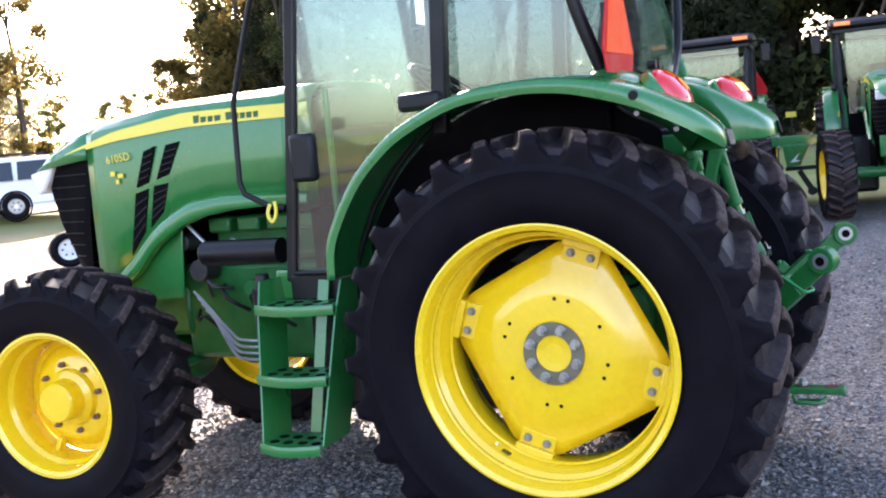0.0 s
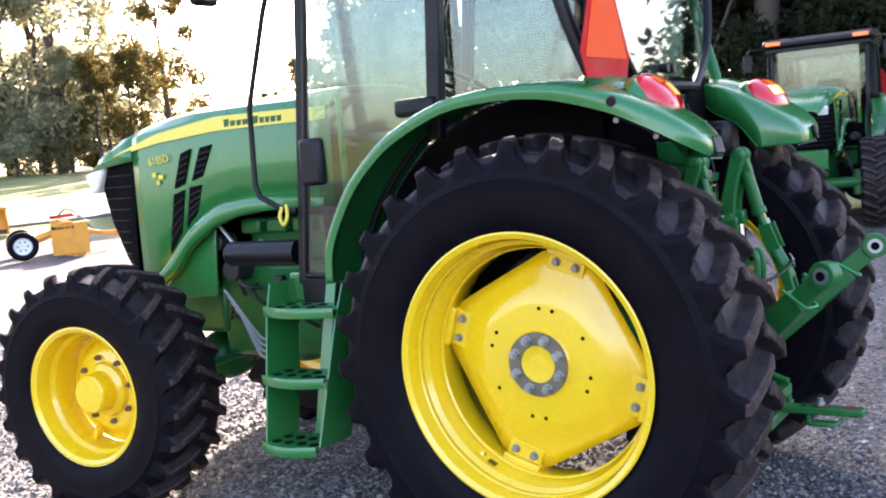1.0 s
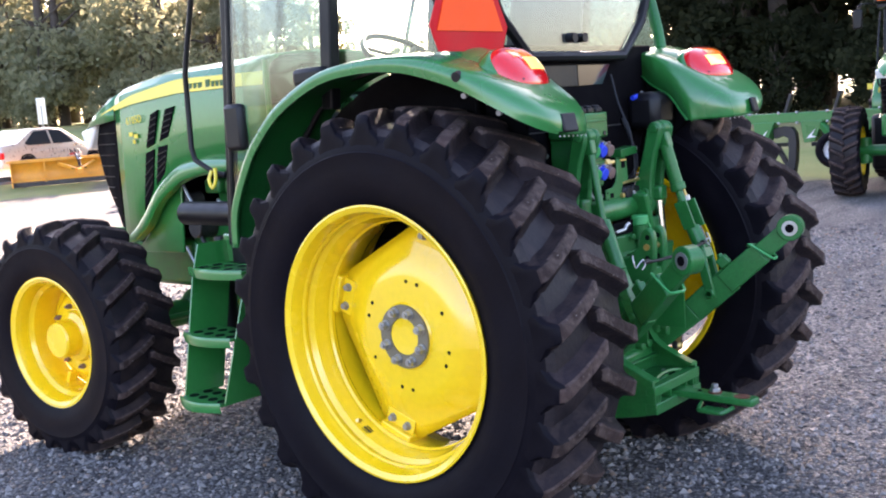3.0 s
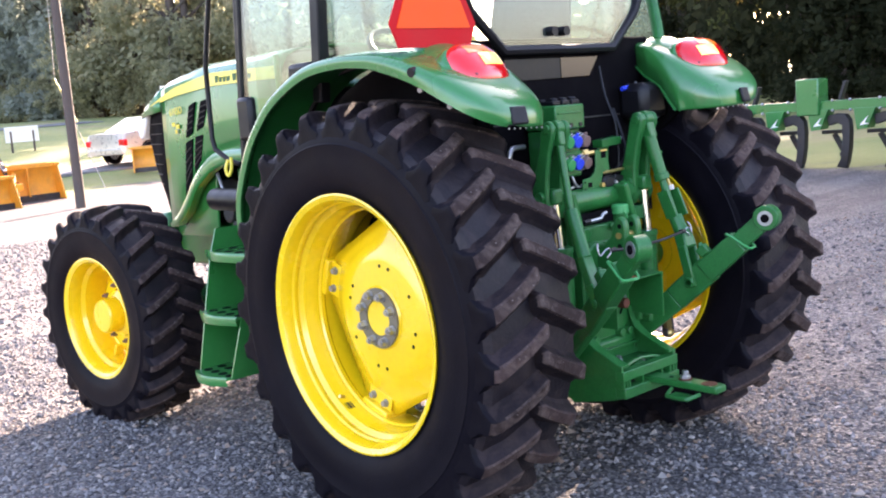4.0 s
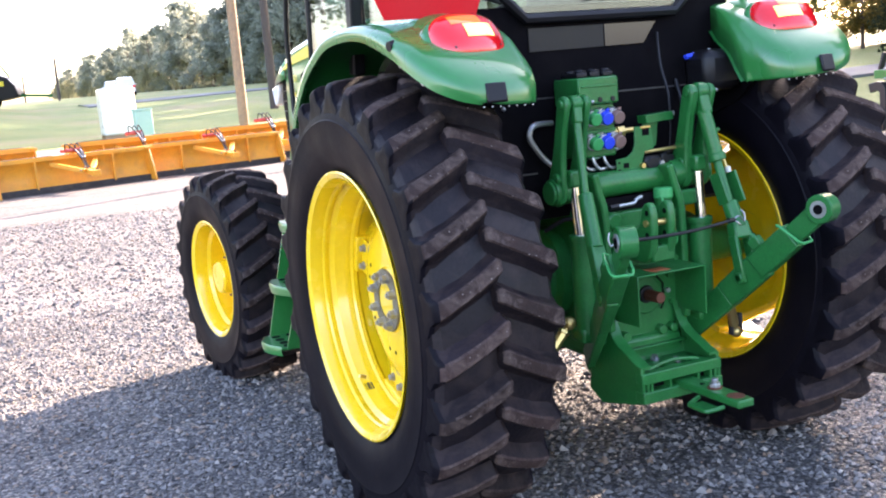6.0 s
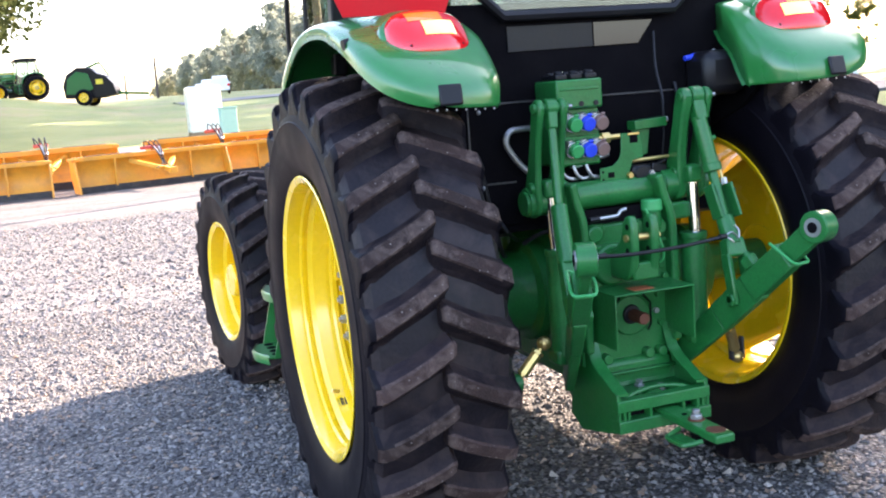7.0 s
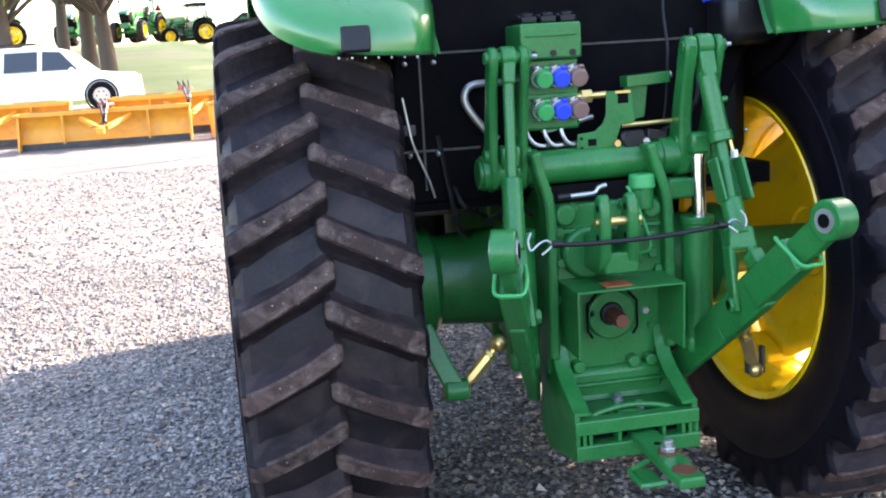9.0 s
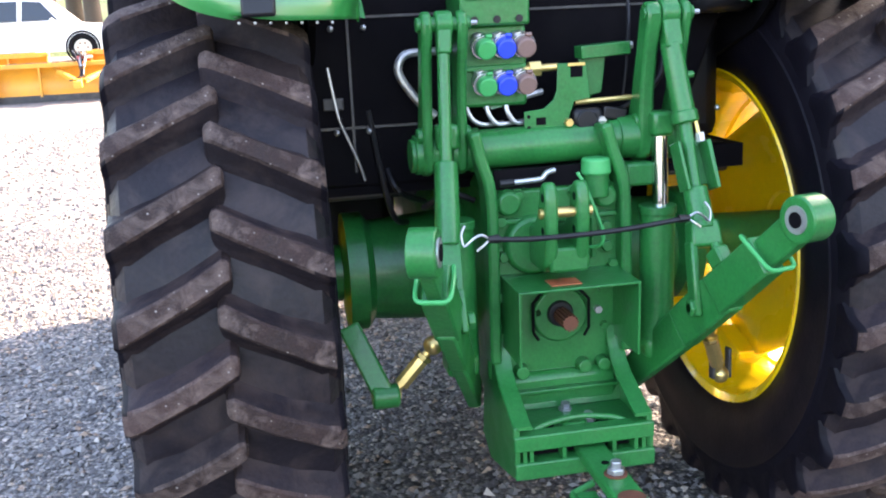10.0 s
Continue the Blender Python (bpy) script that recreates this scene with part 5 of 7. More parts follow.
    rod(q, (0.328, 0.165, 1.160), (0.328, 0.330, 1.162), 0.052, n=28)
    part("rockshaft", q, G, h, "green rockshaft tube", smooth=30, bevel=0.003)
    piece("shaft_collar", rod, (0.328, -0.20, 1.154), (0.328, -0.178, 1.154), 0.053, None, 28)
    piece("shaft_lug", box, 0.33, 0.385, 0.172, 0.245, 1.045, 1.102, bevel=0.008)
    arm = [(0.272, 1.155), (0.290, 1.112), (0.328, 1.098), (0.366, 1.112), (0.383, 1.150), (0.380, 1.20), (0.386, 1.27), (0.405, 1.36), (0.428, 1.425), (0.4335, 1.452), (0.424, 1.474), (0.404, 1.482), (0.384, 1.474), (0.372, 1.45), (0.352, 1.37), (0.322, 1.27), (0.292, 1.20)]
    for y in (-0.307, -0.226, 0.226, 0.306):
        t = 0.012 if y != 0.226 else 0.018
        piece("lift_arm", prism, arm, y - t, y + t, label="green lift arm plate", bevel=0.008)
        out = 0.022 if y in (-0.307, 0.306) else -0.022
        piece("arm_boss", rod, (0.352, y, 1.198), (0.352, y + math.copysign(0.024, y * out), 1.198), 0.021, 0.019, 16, bevel=0.003)
    for y in (-0.267, 0.266):
        piece("lift_pin", rod, (0.405, y - 0.062, 1.452), (0.405, y + 0.062, 1.452), 0.0165, None, 16, bevel=0.003)
        piece("pin_clip", rod, (0.405, y + 0.062, 1.452), (0.405, y + 0.078, 1.452), 0.006, None, 8, material=STEEL, bevel=0)
    # ---- left lift link
    q = B()
    rod(q, (0.405, -0.286, 1.452), (0.405, -0.248, 1.452), 0.029, n=20)
    bar(q, (0.407, -0.267, 1.45), (0.424, -0.272, 1.385), 0.034, 0.044, side, 0.030, 0.034)
    part("link_head", q, G, h, smooth=30, bevel=0.005)
    piece("link_rod", rod, (0.420, -0.271, 1.40), (0.470, -0.287, 1.14), 0.0145, None, 16)
    piece("link_tube", rod, (0.468, -0.286, 1.150), (0.535, -0.303, 0.975), 0.0265, 0.029, 18, label="green lift link tube")
    piece("tube_bolt", rod, (0.487, -0.291, 1.118), (0.502, -0.288, 1.122), 0.008, None, 6, material=STEEL, bevel=0)
    piece("link_fork", bar, (0.532, -0.302, 0.985), (0.585, -0.312, 0.865), 0.052, 0.034, side, 0.056, 0.036)
    for y in (-0.332, -0.290):
        piece("fork_leg", bar, (0.578, y, 0.885), (0.612, y, 0.795), 0.016, 0.042, side)
    piece("fork_pin", rod, (0.603, -0.345, 0.820), (0.603, -0.272, 0.820), 0.014, None, 14)
    piece("fork_nut", rod, (0.603, -0.282, 0.820), (0.603, -0.264, 0.820), 0.021, None, 6)
    # ---- right lift link with its screw adjuster
    q = B()
    rod(q, (0.405, 0.244, 1.452), (0.405, 0.288, 1.452), 0.032, n=20)
    bar(q, (0.405, 0.266, 1.45), (0.424, 0.270, 1.37), 0.042, 0.050, side, 0.044, 0.046)
    part("link_head", q, G, h, smooth=30, bevel=0.006)
    piece("link_sleeve", rod, (0.420, 0.268, 1.385), (0.456, 0.288, 1.215), 0.0255, 0.0265, 20, label="green adjustable lift link sleeve")
    piece("sleeve_collar", rod, (0.454, 0.287, 1.228), (0.461, 0.290, 1.200), 0.031, None, 20)
    piece("sleeve_nub", rod, (0.44, 0.282, 1.305), (0.44, 0.316, 1.312), 0.010, 0.008, 10)
    piece("link_screw", rod, (0.456, 0.288, 1.21), (0.515, 0.289, 1.045), 0.0155, None, 16)
    for y, wide in ((0.253, 0.008), (0.326, 0.010)):
        piece("adjuster_plate", bar, (0.482, y, 1.158), (0.516, y + 0.012, 1.05), wide, 0.055, side, label="green adjuster plate", bevel=0.002)
    piece("adjuster_plate", bar, (0.452, 0.308, 1.158), (0.486, 0.318, 1.055), 0.040, 0.006, side, bevel=0.002)
    piece("adjuster_rod", rod, (0.468, 0.308, 1.212), (0.482, 0.314, 1.165), 0.005, None, 8, material=BRASS, bevel=0)
    piece("adjuster_nut", rod, (0.480, 0.315, 1.178), (0.484, 0.316, 1.158), 0.011, None, 6, material=STEEL, bevel=0)
    piece("link_lower", rod, (0.512, 0.290, 1.055), (0.553, 0.291, 0.965), 0.028, 0.030, 18)
    piece("link_yoke", bar, (0.545, 0.291, 0.985), (0.567, 0.290, 0.925), 0.066, 0.05, side, 0.078, 0.046, bevel=0.008)
    for y in (0.258, 0.320):
        piece("fork_leg", bar, (0.562, y, 0.94), (0.604, y - 0.004, 0.775), 0.018, 0.042, side, bevel=0.006)
    piece("fork_pin", rod, (0.600, 0.236, 0.795), (0.600, 0.34, 0.795), 0.014, None, 14)
    piece("fork_nut", rod, (0.600, 0.236, 0.795), (0.600, 0.250, 0.795), 0.022, None, 6)
    # ---- lift cylinders
    for y, x in ((-0.252, 0.375), (0.246, 0.395)):
        piece("cylinder_rod", rod, (x + 0.003, y * 1.03, 0.985), (x - 0.012, y * 1.045, 1.195), 0.0195, None, 20, material=CHROME, label="chrome piston rod", bevel=0)
        q = B()
        rod(q, (x, y * 0.99, 0.645), (x + 0.003, y, 0.995), 0.0425, n=26)
        rod(q, (x + 0.003, y, 0.978), (x + 0.003, y, 0.999), 0.046, n=26)
        part("lift_cylinder", q, G, h, "green lift cylinder", smooth=30, bevel=0.003)
        piece("cylinder_foot", box, x - 0.05, x + 0.035, y - 0.04, y + 0.04, 0.615, 0.668, bevel=0.012)
        piece("rod_clevis", box, x - 0.035, x + 0.018, y * 1.045 - 0.027, y * 1.045 + 0.027, 1.165, 1.225, bevel=0.010)
    # ---- lower links, raised
    for s, end in ((-1, (0.868, -0.412, 1.045)), (1, (0.888, 0.354, 1.050))):
        e = Vector(end)
        root = V(0.30, s * 0.205, 0.525)
        d = (e - root).normalized()
        u, n_up, _ = frame_of(d)
        q = B()
        bar(q, root, root + d * 0.30, 0.034, 0.075, (0, 0, 1), 0.036, 0.098)
        bar(q, root + d * 0.295, root + d * 0.50, 0.040, 0.100, (0, 0, 1), 0.044, 0.104)
        part("lower_link", q, G, h, "green lower link arm", bevel=0.007)
        piece("link_socket", bar, root + d * 0.47, root + d * 0.66, 0.056, 0.094, (0, 0, 1), 0.056, 0.090, bevel=0.006)
        q = B()
        bar(q, root + d * 0.60, e - d * 0.01, 0.030, 0.070)
        rod(q, e - u * 0.028, e + u * 0.028, 0.0485, n=30)
        part("link_end", q, G, h, "green telescopic link end", smooth=30, bevel=0.004)
        q = B()
        rod(q, e - u * 0.031, e + u * 0.031, 0.029, n=22)
        ball(q, e, 0.032)
        eye = part("ball_eye", q, STEEL, h, "steel ball bushing", smooth=30)
        piece("eye_hole", rod, e - u * 0.0335, e + u * 0.0335, 0.0165, None, 18, material=BLACK_MATT, parent=eye, bevel=0)
        p = root + d * 0.64
        piece("latch_wire", sweep, [p + n_up * 0.052 + u * 0.018, p + n_up * 0.050 + u * 0.036 + d * 0.012, p + u * 0.037 + d * 0.028, p - n_up * 0.044 + u * 0.032 + d * 0.040, p - n_up * 0.050 + d * 0.044, p - n_up * 0.044 - u * 0.032 + d * 0.040, p - u * 0.037 + d * 0.028, p + n_up * 0.05 - u * 0.03], 0.005, 7, 4, material=GREENCAP, bevel=0)
        piece("latch_pad", box, -0.020, 0.026, -0.018, 0.018, -0.008, 0.034, Matrix.Translation(root + d * 0.52 + n_up * 0.055) @ d.to_track_quat("X", "Z").to_matrix().to_4x4(), bevel=0.006)
        piece("latch_knob", rod, root + d * 0.525 + n_up * 0.08, root + d * 0.53 + n_up * 0.102, 0.012, 0.010, 8, bevel=0.002)
        # sway link with turnbuckle
        if s < 0:
            q = B()
            bar(q, (0.30, -0.515, 0.74), (0.36, -0.445, 0.575), 0.052, 0.042, side)
            rod(q, (0.362, -0.475, 0.572), (0.362, -0.408, 0.572), 0.030, n=16)
            part("sway_bracket", q, G, h, "green sway bracket", bevel=0.006)
            ends = (V(0.362, -0.425, 0.572), V(0.365, -0.318, 0.690))
        else:
            for dy in (-0.028, 0.028):
                piece("sway_fork", bar, (0.328, 0.452 + dy * 0.8, 0.585), (0.334, 0.450 + dy * 0.8, 0.505), 0.010, 0.026, label="dark sway link fork", material=DARK_METAL)
            ends = (V(0.334, 0.45, 0.515), V(0.358, 0.40, 0.655))
        q = B()
        rod(q, ends[0], ends[1], 0.010, n=10)
        rod(q, ends[0].lerp(ends[1], 0.22), ends[0].lerp(ends[1], 0.72), 0.019, n=8)
        rod(q, ends[0].lerp(ends[1], 0.74), ends[0].lerp(ends[1], 0.80), 0.021, n=6)
        ball(q, ends[1], 0.024)
        ball(q, ends[0], 0.023)
        part("turnbuckle", q, BRASS, h, "yellow zinc turnbuckle", smooth=30)
    # ---- power take-off with its shield
    q = B()
    prism(q, [(-0.150, 0.675), (-0.148, 0.853), (0.146, 0.853), (0.142, 0.675), (0.136, 0.675), (0.139, 0.847), (-0.141, 0.847), (-0.143, 0.675)], 0.376, 0.546, "x")
    shield = part("pto_shield", q, G, h, "green sheet metal shaft shield", bevel=0.002)
    piece("shield_flange", bar, (0.39, -0.149, 0.849), (0.39, 0.160, 0.849), 0.04, 0.010, parent=shield, bevel=0.002)
    piece("shield_decal", box, 0.462, 0.520, -0.062, 0.012, 0.8535, 0.8550, material=DECAL_WARN, label="worn warning sticker", parent=shield, bevel=0)
    piece("pto_flange", rod, (0.374, -0.002, 0.743), (0.392, -0.002, 0.743), 0.072, 0.068, 36, label="green shaft flange", bevel=0.004)
    for s in (-1, 1):
        piece("flange_groove", sweep, [(0.394, -0.002 + s * 0.045, 0.822), (0.394, -0.002 + s * 0.046, 0.806), (0.394, -0.002 + s * 0.071, 0.778), (0.394, -0.002 + s * 0.071, 0.705), (0.394, -0.002 + s * 0.058, 0.684)], 0.0038, 6, material=BLACK_MATT, bevel=0)
    piece("shaft_seal", rod, (0.385, -0.004, 0.747), (0.402, -0.004, 0.747), 0.035, 0.031, 24, material=BLACK, bevel=0.003)
    q = B()
    teeth = []
    for k in range(56):
        a, r = 2 * math.pi * k / 56, (0.0205 if k % 4 < 2 else 0.0165)
        teeth.append((-0.004 + r * math.cos(a), 0.746 + r * math.sin(a)))
    prism(q, teeth, 0.39, 0.478, "x")
    part("pto_shaft", q, RUST, h, "rusty splined shaft")
    for y, z, m_ in ((0.096, 0.745, STEEL), (0.112, 0.702, G), (-0.06, 0.752, G), (-0.102, 0.70, G), (0.105, 0.80, G)):
        piece("flange_bolt", rod, (0.377, y, z), (0.392, y, z), 0.010, None, 6, material=m_, bevel=0)
    # ---- drawbar support pan
    for y, inward in ((-0.170, 1), (0.153, -1)):
        prof = [(0.365, 0.70), (0.385, 0.70), (0.396, 0.655), (0.415, 0.620), (0.45, 0.595), (0.505, 0.570), (0.555, 0.548), (0.578, 0.542), (0.578, 0.415), (0.50, 0.395), (0.33, 0.36), (0.25, 0.40), (0.28, 0.55)]
        pan = piece("pan_side", prism, prof, y - 0.007, y + 0.007, label="green side plate", bevel=0.003)
        q = B()
        edge = prof[1:8]
        loft(q, [[(x, y, z - 0.008), (x, y, z + 0.0005), (x, y + inward * 0.036, z + 0.0005), (x, y + inward * 0.036, z - 0.008)] for x, z in edge], cap=True)
        part("pan_flange", q, G, pan)
    piece("pan_floor", box, 0.30, 0.556, -0.164, 0.147, 0.494, 0.508, label="green pan floor", bevel=0)
    piece("pan_back", bar, (0.372, -0.009, 0.600), (0.398, -0.009, 0.508), 0.31, 0.012, side, bevel=0)
    piece("pan_ridge", bar, (0.408, -0.160, 0.558), (0.408, 0.145, 0.558), 0.022, 0.010, bevel=0.003)
    piece("pan_casting", box, 0.20, 0.40, -0.163, 0.146, 0.44, 0.60, bevel=0.02)
    for y0, y1, z in ((-0.128, -0.058, 0.5095), (0.03, 0.095, 0.5095)):
        piece("floor_slot", prism, [(0.500, y0), (0.512, y0 + 0.02), (0.515, y1 - 0.02), (0.505, y1), (0.528, y1 - 0.012), (0.534, (y0 + y1) / 2), (0.526, y0 + 0.008)], z - 0.001, z, "z", material=BLACK_MATT, bevel=0)
    piece("floor_boss", rod, (0.518, -0.015, 0.505), (0.518, -0.015, 0.522), 0.036, 0.030, 20, bevel=0.006)
    piece("floor_lip", sweep, [(0.545, -0.135, 0.511), (0.536, -0.09, 0.525), (0.530, -0.01, 0.533), (0.536, 0.07, 0.525), (0.545, 0.115, 0.511)], 0.007, 8, 4, bevel=0)
    for x, y, z in ((0.425, -0.006, 0.508), (0.508, 0.025, 0.512)):
        q = B()
        rod(q, (x, y, z - 0.004), (x, y, z + 0.006), 0.017, n=16)
        rod(q, (x, y, z + 0.005), (x + 0.002, y, z + 0.019), 0.0115, n=6)
        part("pan_bolt", q, STEEL, h, "zinc bolt")
    piece("cross_bar", box, 0.545, 0.585, -0.178, 0.162, 0.482, 0.521, label="green upper cross bar", bevel=0.004)
    piece("cross_bar", box, 0.540, 0.590, -0.178, 0.162, 0.415, 0.456, label="green lower cross bar", bevel=0.004)
    for y in (-0.171, -0.153, -0.137, -0.058, 0.064, 0.118, 0.137, 0.155):
        piece("cross_bar_web", box, 0.545, 0.582, y - 0.0045, y + 0.0045, 0.454, 0.484, bevel=0)
    # Black strip stands in for the shade between the two bars.
    piece("bar_shadow", box, 0.542, 0.546, -0.16, 0.146, 0.455, 0.483, material=BLACK_MATT, bevel=0)
    q = B()
    prism(q, [(0.30, -0.022), (0.86, -0.028), (0.885, -0.026), (0.888, -0.02), (0.888, 0.034), (0.884, 0.04), (0.86, 0.041), (0.30, 0.052)], 0.446, 0.472, "z")
    part("drawbar", q, G, h, "green drawbar", bevel=0.005)
    piece("clevis", sweep, [(0.69, -0.026, 0.44), (0.70, -0.07, 0.428), (0.715, -0.082, 0.426), (0.785, -0.082, 0.426), (0.80, -0.07, 0.428), (0.815, -0.026, 0.436)], 0.008, 8, 3, bevel=0)
    piece("clevis", box, 0.71, 0.80, -0.075, -0.03, 0.424, 0.432, bevel=0.002)
    q = B()
    rod(q, (0.726, 0.013, 0.470), (0.726, 0.013, 0.4755), 0.026, n=18)
    part("pin_washer", q, RUST, h, "rusty washer")
    q = B()
    rod(q, (0.726, 0.013, 0.475), (0.726, 0.013, 0.489), 0.020, n=6)
    rod(q, (0.726, 0.013, 0.488), (0.726, 0.013, 0.505), 0.0125, n=12)
    part("drawbar_pin", q, STEEL, h, "zinc drawbar pin", bevel=0.002)
    piece("drawbar_hole", rod, (0.835, 0.008, 0.470), (0.835, 0.008, 0.4735), 0.030, None, 20, material=RUST, label="rusty drawbar hole", bevel=0)
    piece("small_hole", rod, (0.665, 0.010, 0.470), (0.665, 0.010, 0.4735), 0.009, None, 12, material=BLACK_MATT, bevel=0)
    # ---- top link bracket
    ear = [(0.378, 0.885), (0.50, 0.885), (0.530, 0.905), (0.546, 0.95), (0.552, 1.01), (0.552, 1.06), (0.545, 1.085), (0.528, 1.099), (0.510, 1.094), (0.495, 1.075), (0.478, 1.02), (0.44, 0.985), (0.378, 0.97)]
    for y in (-0.066, 0.008):
        piece("top_link_ear", prism, ear, y - 0.015, y + 0.015, label="green top link ear", bevel=0.008)
        for x, z in ((0.525, 1.062), (0.522, 0.985)):
            piece("ear_hole", rod, (x, y - 0.0156, z), (x, y + 0.0156, z), 0.010, None, 14, material=BLACK_MATT, bevel=0)
    piece("top_link_base", box, 0.378, 0.535, -0.068, 0.026, 0.888, 0.946, bevel=0.007)
    piece("top_link_pin", rod, (0.522, -0.088, 1.026), (0.522, 0.034, 1.026), 0.0125, None, 14, material=BRASS, label="brass coloured pin", bevel=0)
    q = B()
    sweep(q, [(0.47, 0.020, 1.105), (0.475, 0.035, 1.075), (0.48, 0.066, 0.995), (0.478, 0.078, 0.955), (0.47, 0.072, 0.928), (0.44, 0.040, 0.920)], 0.0045, 7, 4)
    part("oil_pipe", q, GREENCAP, h)
    piece("pipe_nut", rod, (0.465, 0.045, 0.922), (0.45, 0.028, 0.918), 0.010, None, 6, material=GREENCAP, bevel=0)
    piece("filler_cap", rod, (0.392, 0.092, 1.085), (0.392, 0.092, 1.125), 0.0365, 0.034, 28, material=GREENCAP, label="green filler cap", bevel=0.006)
    piece("filler_neck", rod, (0.392, 0.092, 1.03), (0.392, 0.092, 1.088), 0.031, None, 22)
    q = B()
    sweep(q, [(0.41, -0.145, 1.082), (0.41, -0.06, 1.085), (0.41, -0.045, 1.089), (0.41, -0.035, 1.10), (0.41, -0.015, 1.105)], 0.0065, 8, 3)
    part("control_rod", q, STEEL, h)
    piece("rod_sleeve", rod, (0.41, -0.150, 1.0815), (0.41, -0.115, 1.083), 0.009, None, 10, material=BLACK, bevel=0)
    # ---- valve block and couplers
    q = B()
    box(q, 0.20, 0.36, -0.218, -0.052, 1.442, 1.535)
    part("valve_block", q, G, h, "green hydraulic valve block", bevel=0.006)
    valve = piece("valve_body", box, 0.20, 0.335, -0.212, -0.056, 1.255, 1.444, bevel=0.008)
    piece("valve_rib", box, 0.355, 0.364, -0.205, -0.066, 1.500, 1.508, parent=valve, bevel=0.002)
    piece("valve_rib", box, 0.332, 0.345, -0.208, -0.060, 1.338, 1.352, parent=valve, bevel=0.003)
    for k in range(3):
        y = -0.188 + 0.053 * k
        q = B()
        box(q, 0.235, 0.345, y - 0.021, y + 0.021, 1.5355, 1.553)
        rod(q, (0.325, y, 1.55), (0.327, y, 1.563), 0.017, n=14)
        rod(q, (0.265, y, 1.55), (0.265, y, 1.561), 0.015, n=14)
        part("valve_knob", q, BLACK, valve, bevel=0.004)
        piece("port_plug", rod, (0.359, y + 0.004, 1.456), (0.363, y + 0.004, 1.456), 0.009, None, 12, material=BLACK, parent=valve, bevel=0)
        y = -0.161 + 0.0475 * k
        for z in (1.390, 1.305):
            q = B()
            rod(q, (0.33, y - 0.004, z + 0.012), (0.358, y - 0.002, z + 0.004), 0.0265, n=22)
            rod(q, (0.344, y - 0.012, z + 0.016), (0.348, y - 0.016, z + 0.036), 0.014, 0.011, 12)
            part("coupler", q, STEEL, h, "steel coupler socket", smooth=30)
            piece("coupler_ring", rod, (0.350, y - 0.002, z + 0.006), (0.356, y - 0.002, z + 0.004), 0.029, None, 22, material=CHROME, bevel=0)
            q = B()
            rod(q, (0.357, y, z + 0.003), (0.380, y, z - 0.003), 0.0245, 0.0225, 24)
            bar(q, (0.354, y + 0.006, z + 0.02), (0.370, y + 0.008, z + 0.031), 0.016, 0.009)
            part("coupler_cap", q, (GREENCAP, BLUE, BROWN)[k], h, ("green", "blue", "brown")[k] + " dust cap", bevel=0.003)
    q = B()
    rod(q, (0.335, -0.066, 1.336), (0.335, -0.050, 1.337), 0.012, n=12)
    rod(q, (0.335, -0.052, 1.337), (0.335, -0.024, 1.338), 0.019, n=6)
    rod(q, (0.335, -0.026, 1.338), (0.335, 0.020, 1.339), 0.009, n=10)
    part("pipe_union", q, BRASS, h, "brass pipe union")
    for k, (y, z) in enumerate(((-0.205, 1.268), (-0.155, 1.262), (-0.108, 1.262))):
        piece("steel_pipe", sweep, [(0.325, y, z), (0.332, y + 0.004, z - 0.025), (0.332, y + 0.022, z - 0.048), (0.325, y + 0.052, 1.212), (0.29, y + 0.10, 1.212)], 0.0055, 8, 4, material=STEEL, label="bent steel pipe", bevel=0)
    piece("steel_pipe", sweep, [(0.315, -0.16, 1.255), (0.318, -0.11, 1.262), (0.315, -0.06, 1.272), (0.30, -0.01, 1.28)], 0.0075, 8, 3, material=STEEL, bevel=0)
    piece("pipe_nut", rod, (0.317, -0.145, 1.256), (0.318, -0.118, 1.261), 0.011, None, 6, material=CHROME, bevel=0)
    piece("hose_loop", sweep, [(0.20, -0.235, 1.385), (0.215, -0.285, 1.386), (0.225, -0.326, 1.382), (0.23, -0.345, 1.362), (0.23, -0.345, 1.335), (0.232, -0.322, 1.295), (0.235, -0.29, 1.256), (0.24, -0.262, 1.232)], 0.0105, 10, 4, material=STEEL, label="grey bent pipe loop", bevel=0)
    # ---- bracket plates
    plate = [(-0.070, 1.160), (0.046, 1.160), (0.043, 1.222), (0.056, 1.256), (0.096, 1.262), (0.085, 1.345), (0.016, 1.347), (0.013, 1.285), (0.004, 1.262), (-0.020, 1.243), (-0.068, 1.238)]
    bracket = piece("bracket_plate", prism, plate, 0.342, 0.348, "x", label="green bracket plate", bevel=0.0015)
    for y, z, w, t in ((0.062, 1.327, 0.015, 0.014), (-0.028, 1.214, 0.012, 0.009)):
        piece("plate_hole", box, 0.3475, 0.3488, y - w, y + w, z - t, z + t, material=BLACK_MATT, parent=bracket, bevel=0)
    for z in (1.172, 1.20, 1.226):
        piece("plate_hole", rod, (0.3475, -0.058, z), (0.3488, -0.058, z), 0.0045, None, 10, material=BLACK_MATT, parent=bracket, bevel=0)
    piece("bracket_tab", box, 0.345, 0.352, 0.040, 0.082, 1.340, 1.3465, material=BRASS, parent=bracket, bevel=0)
    q = B()
    bar(q, (0.306, 0.080, 1.368), (0.300, 0.206, 1.374), 0.05, 0.030)
    prism(q, [(0.082, 1.355), (0.150, 1.357), (0.139, 1.27), (0.095, 1.26)], 0.300, 0.306, "x")
    part("hose_bracket", q, G, h, "green hose bracket", bevel=0.002)
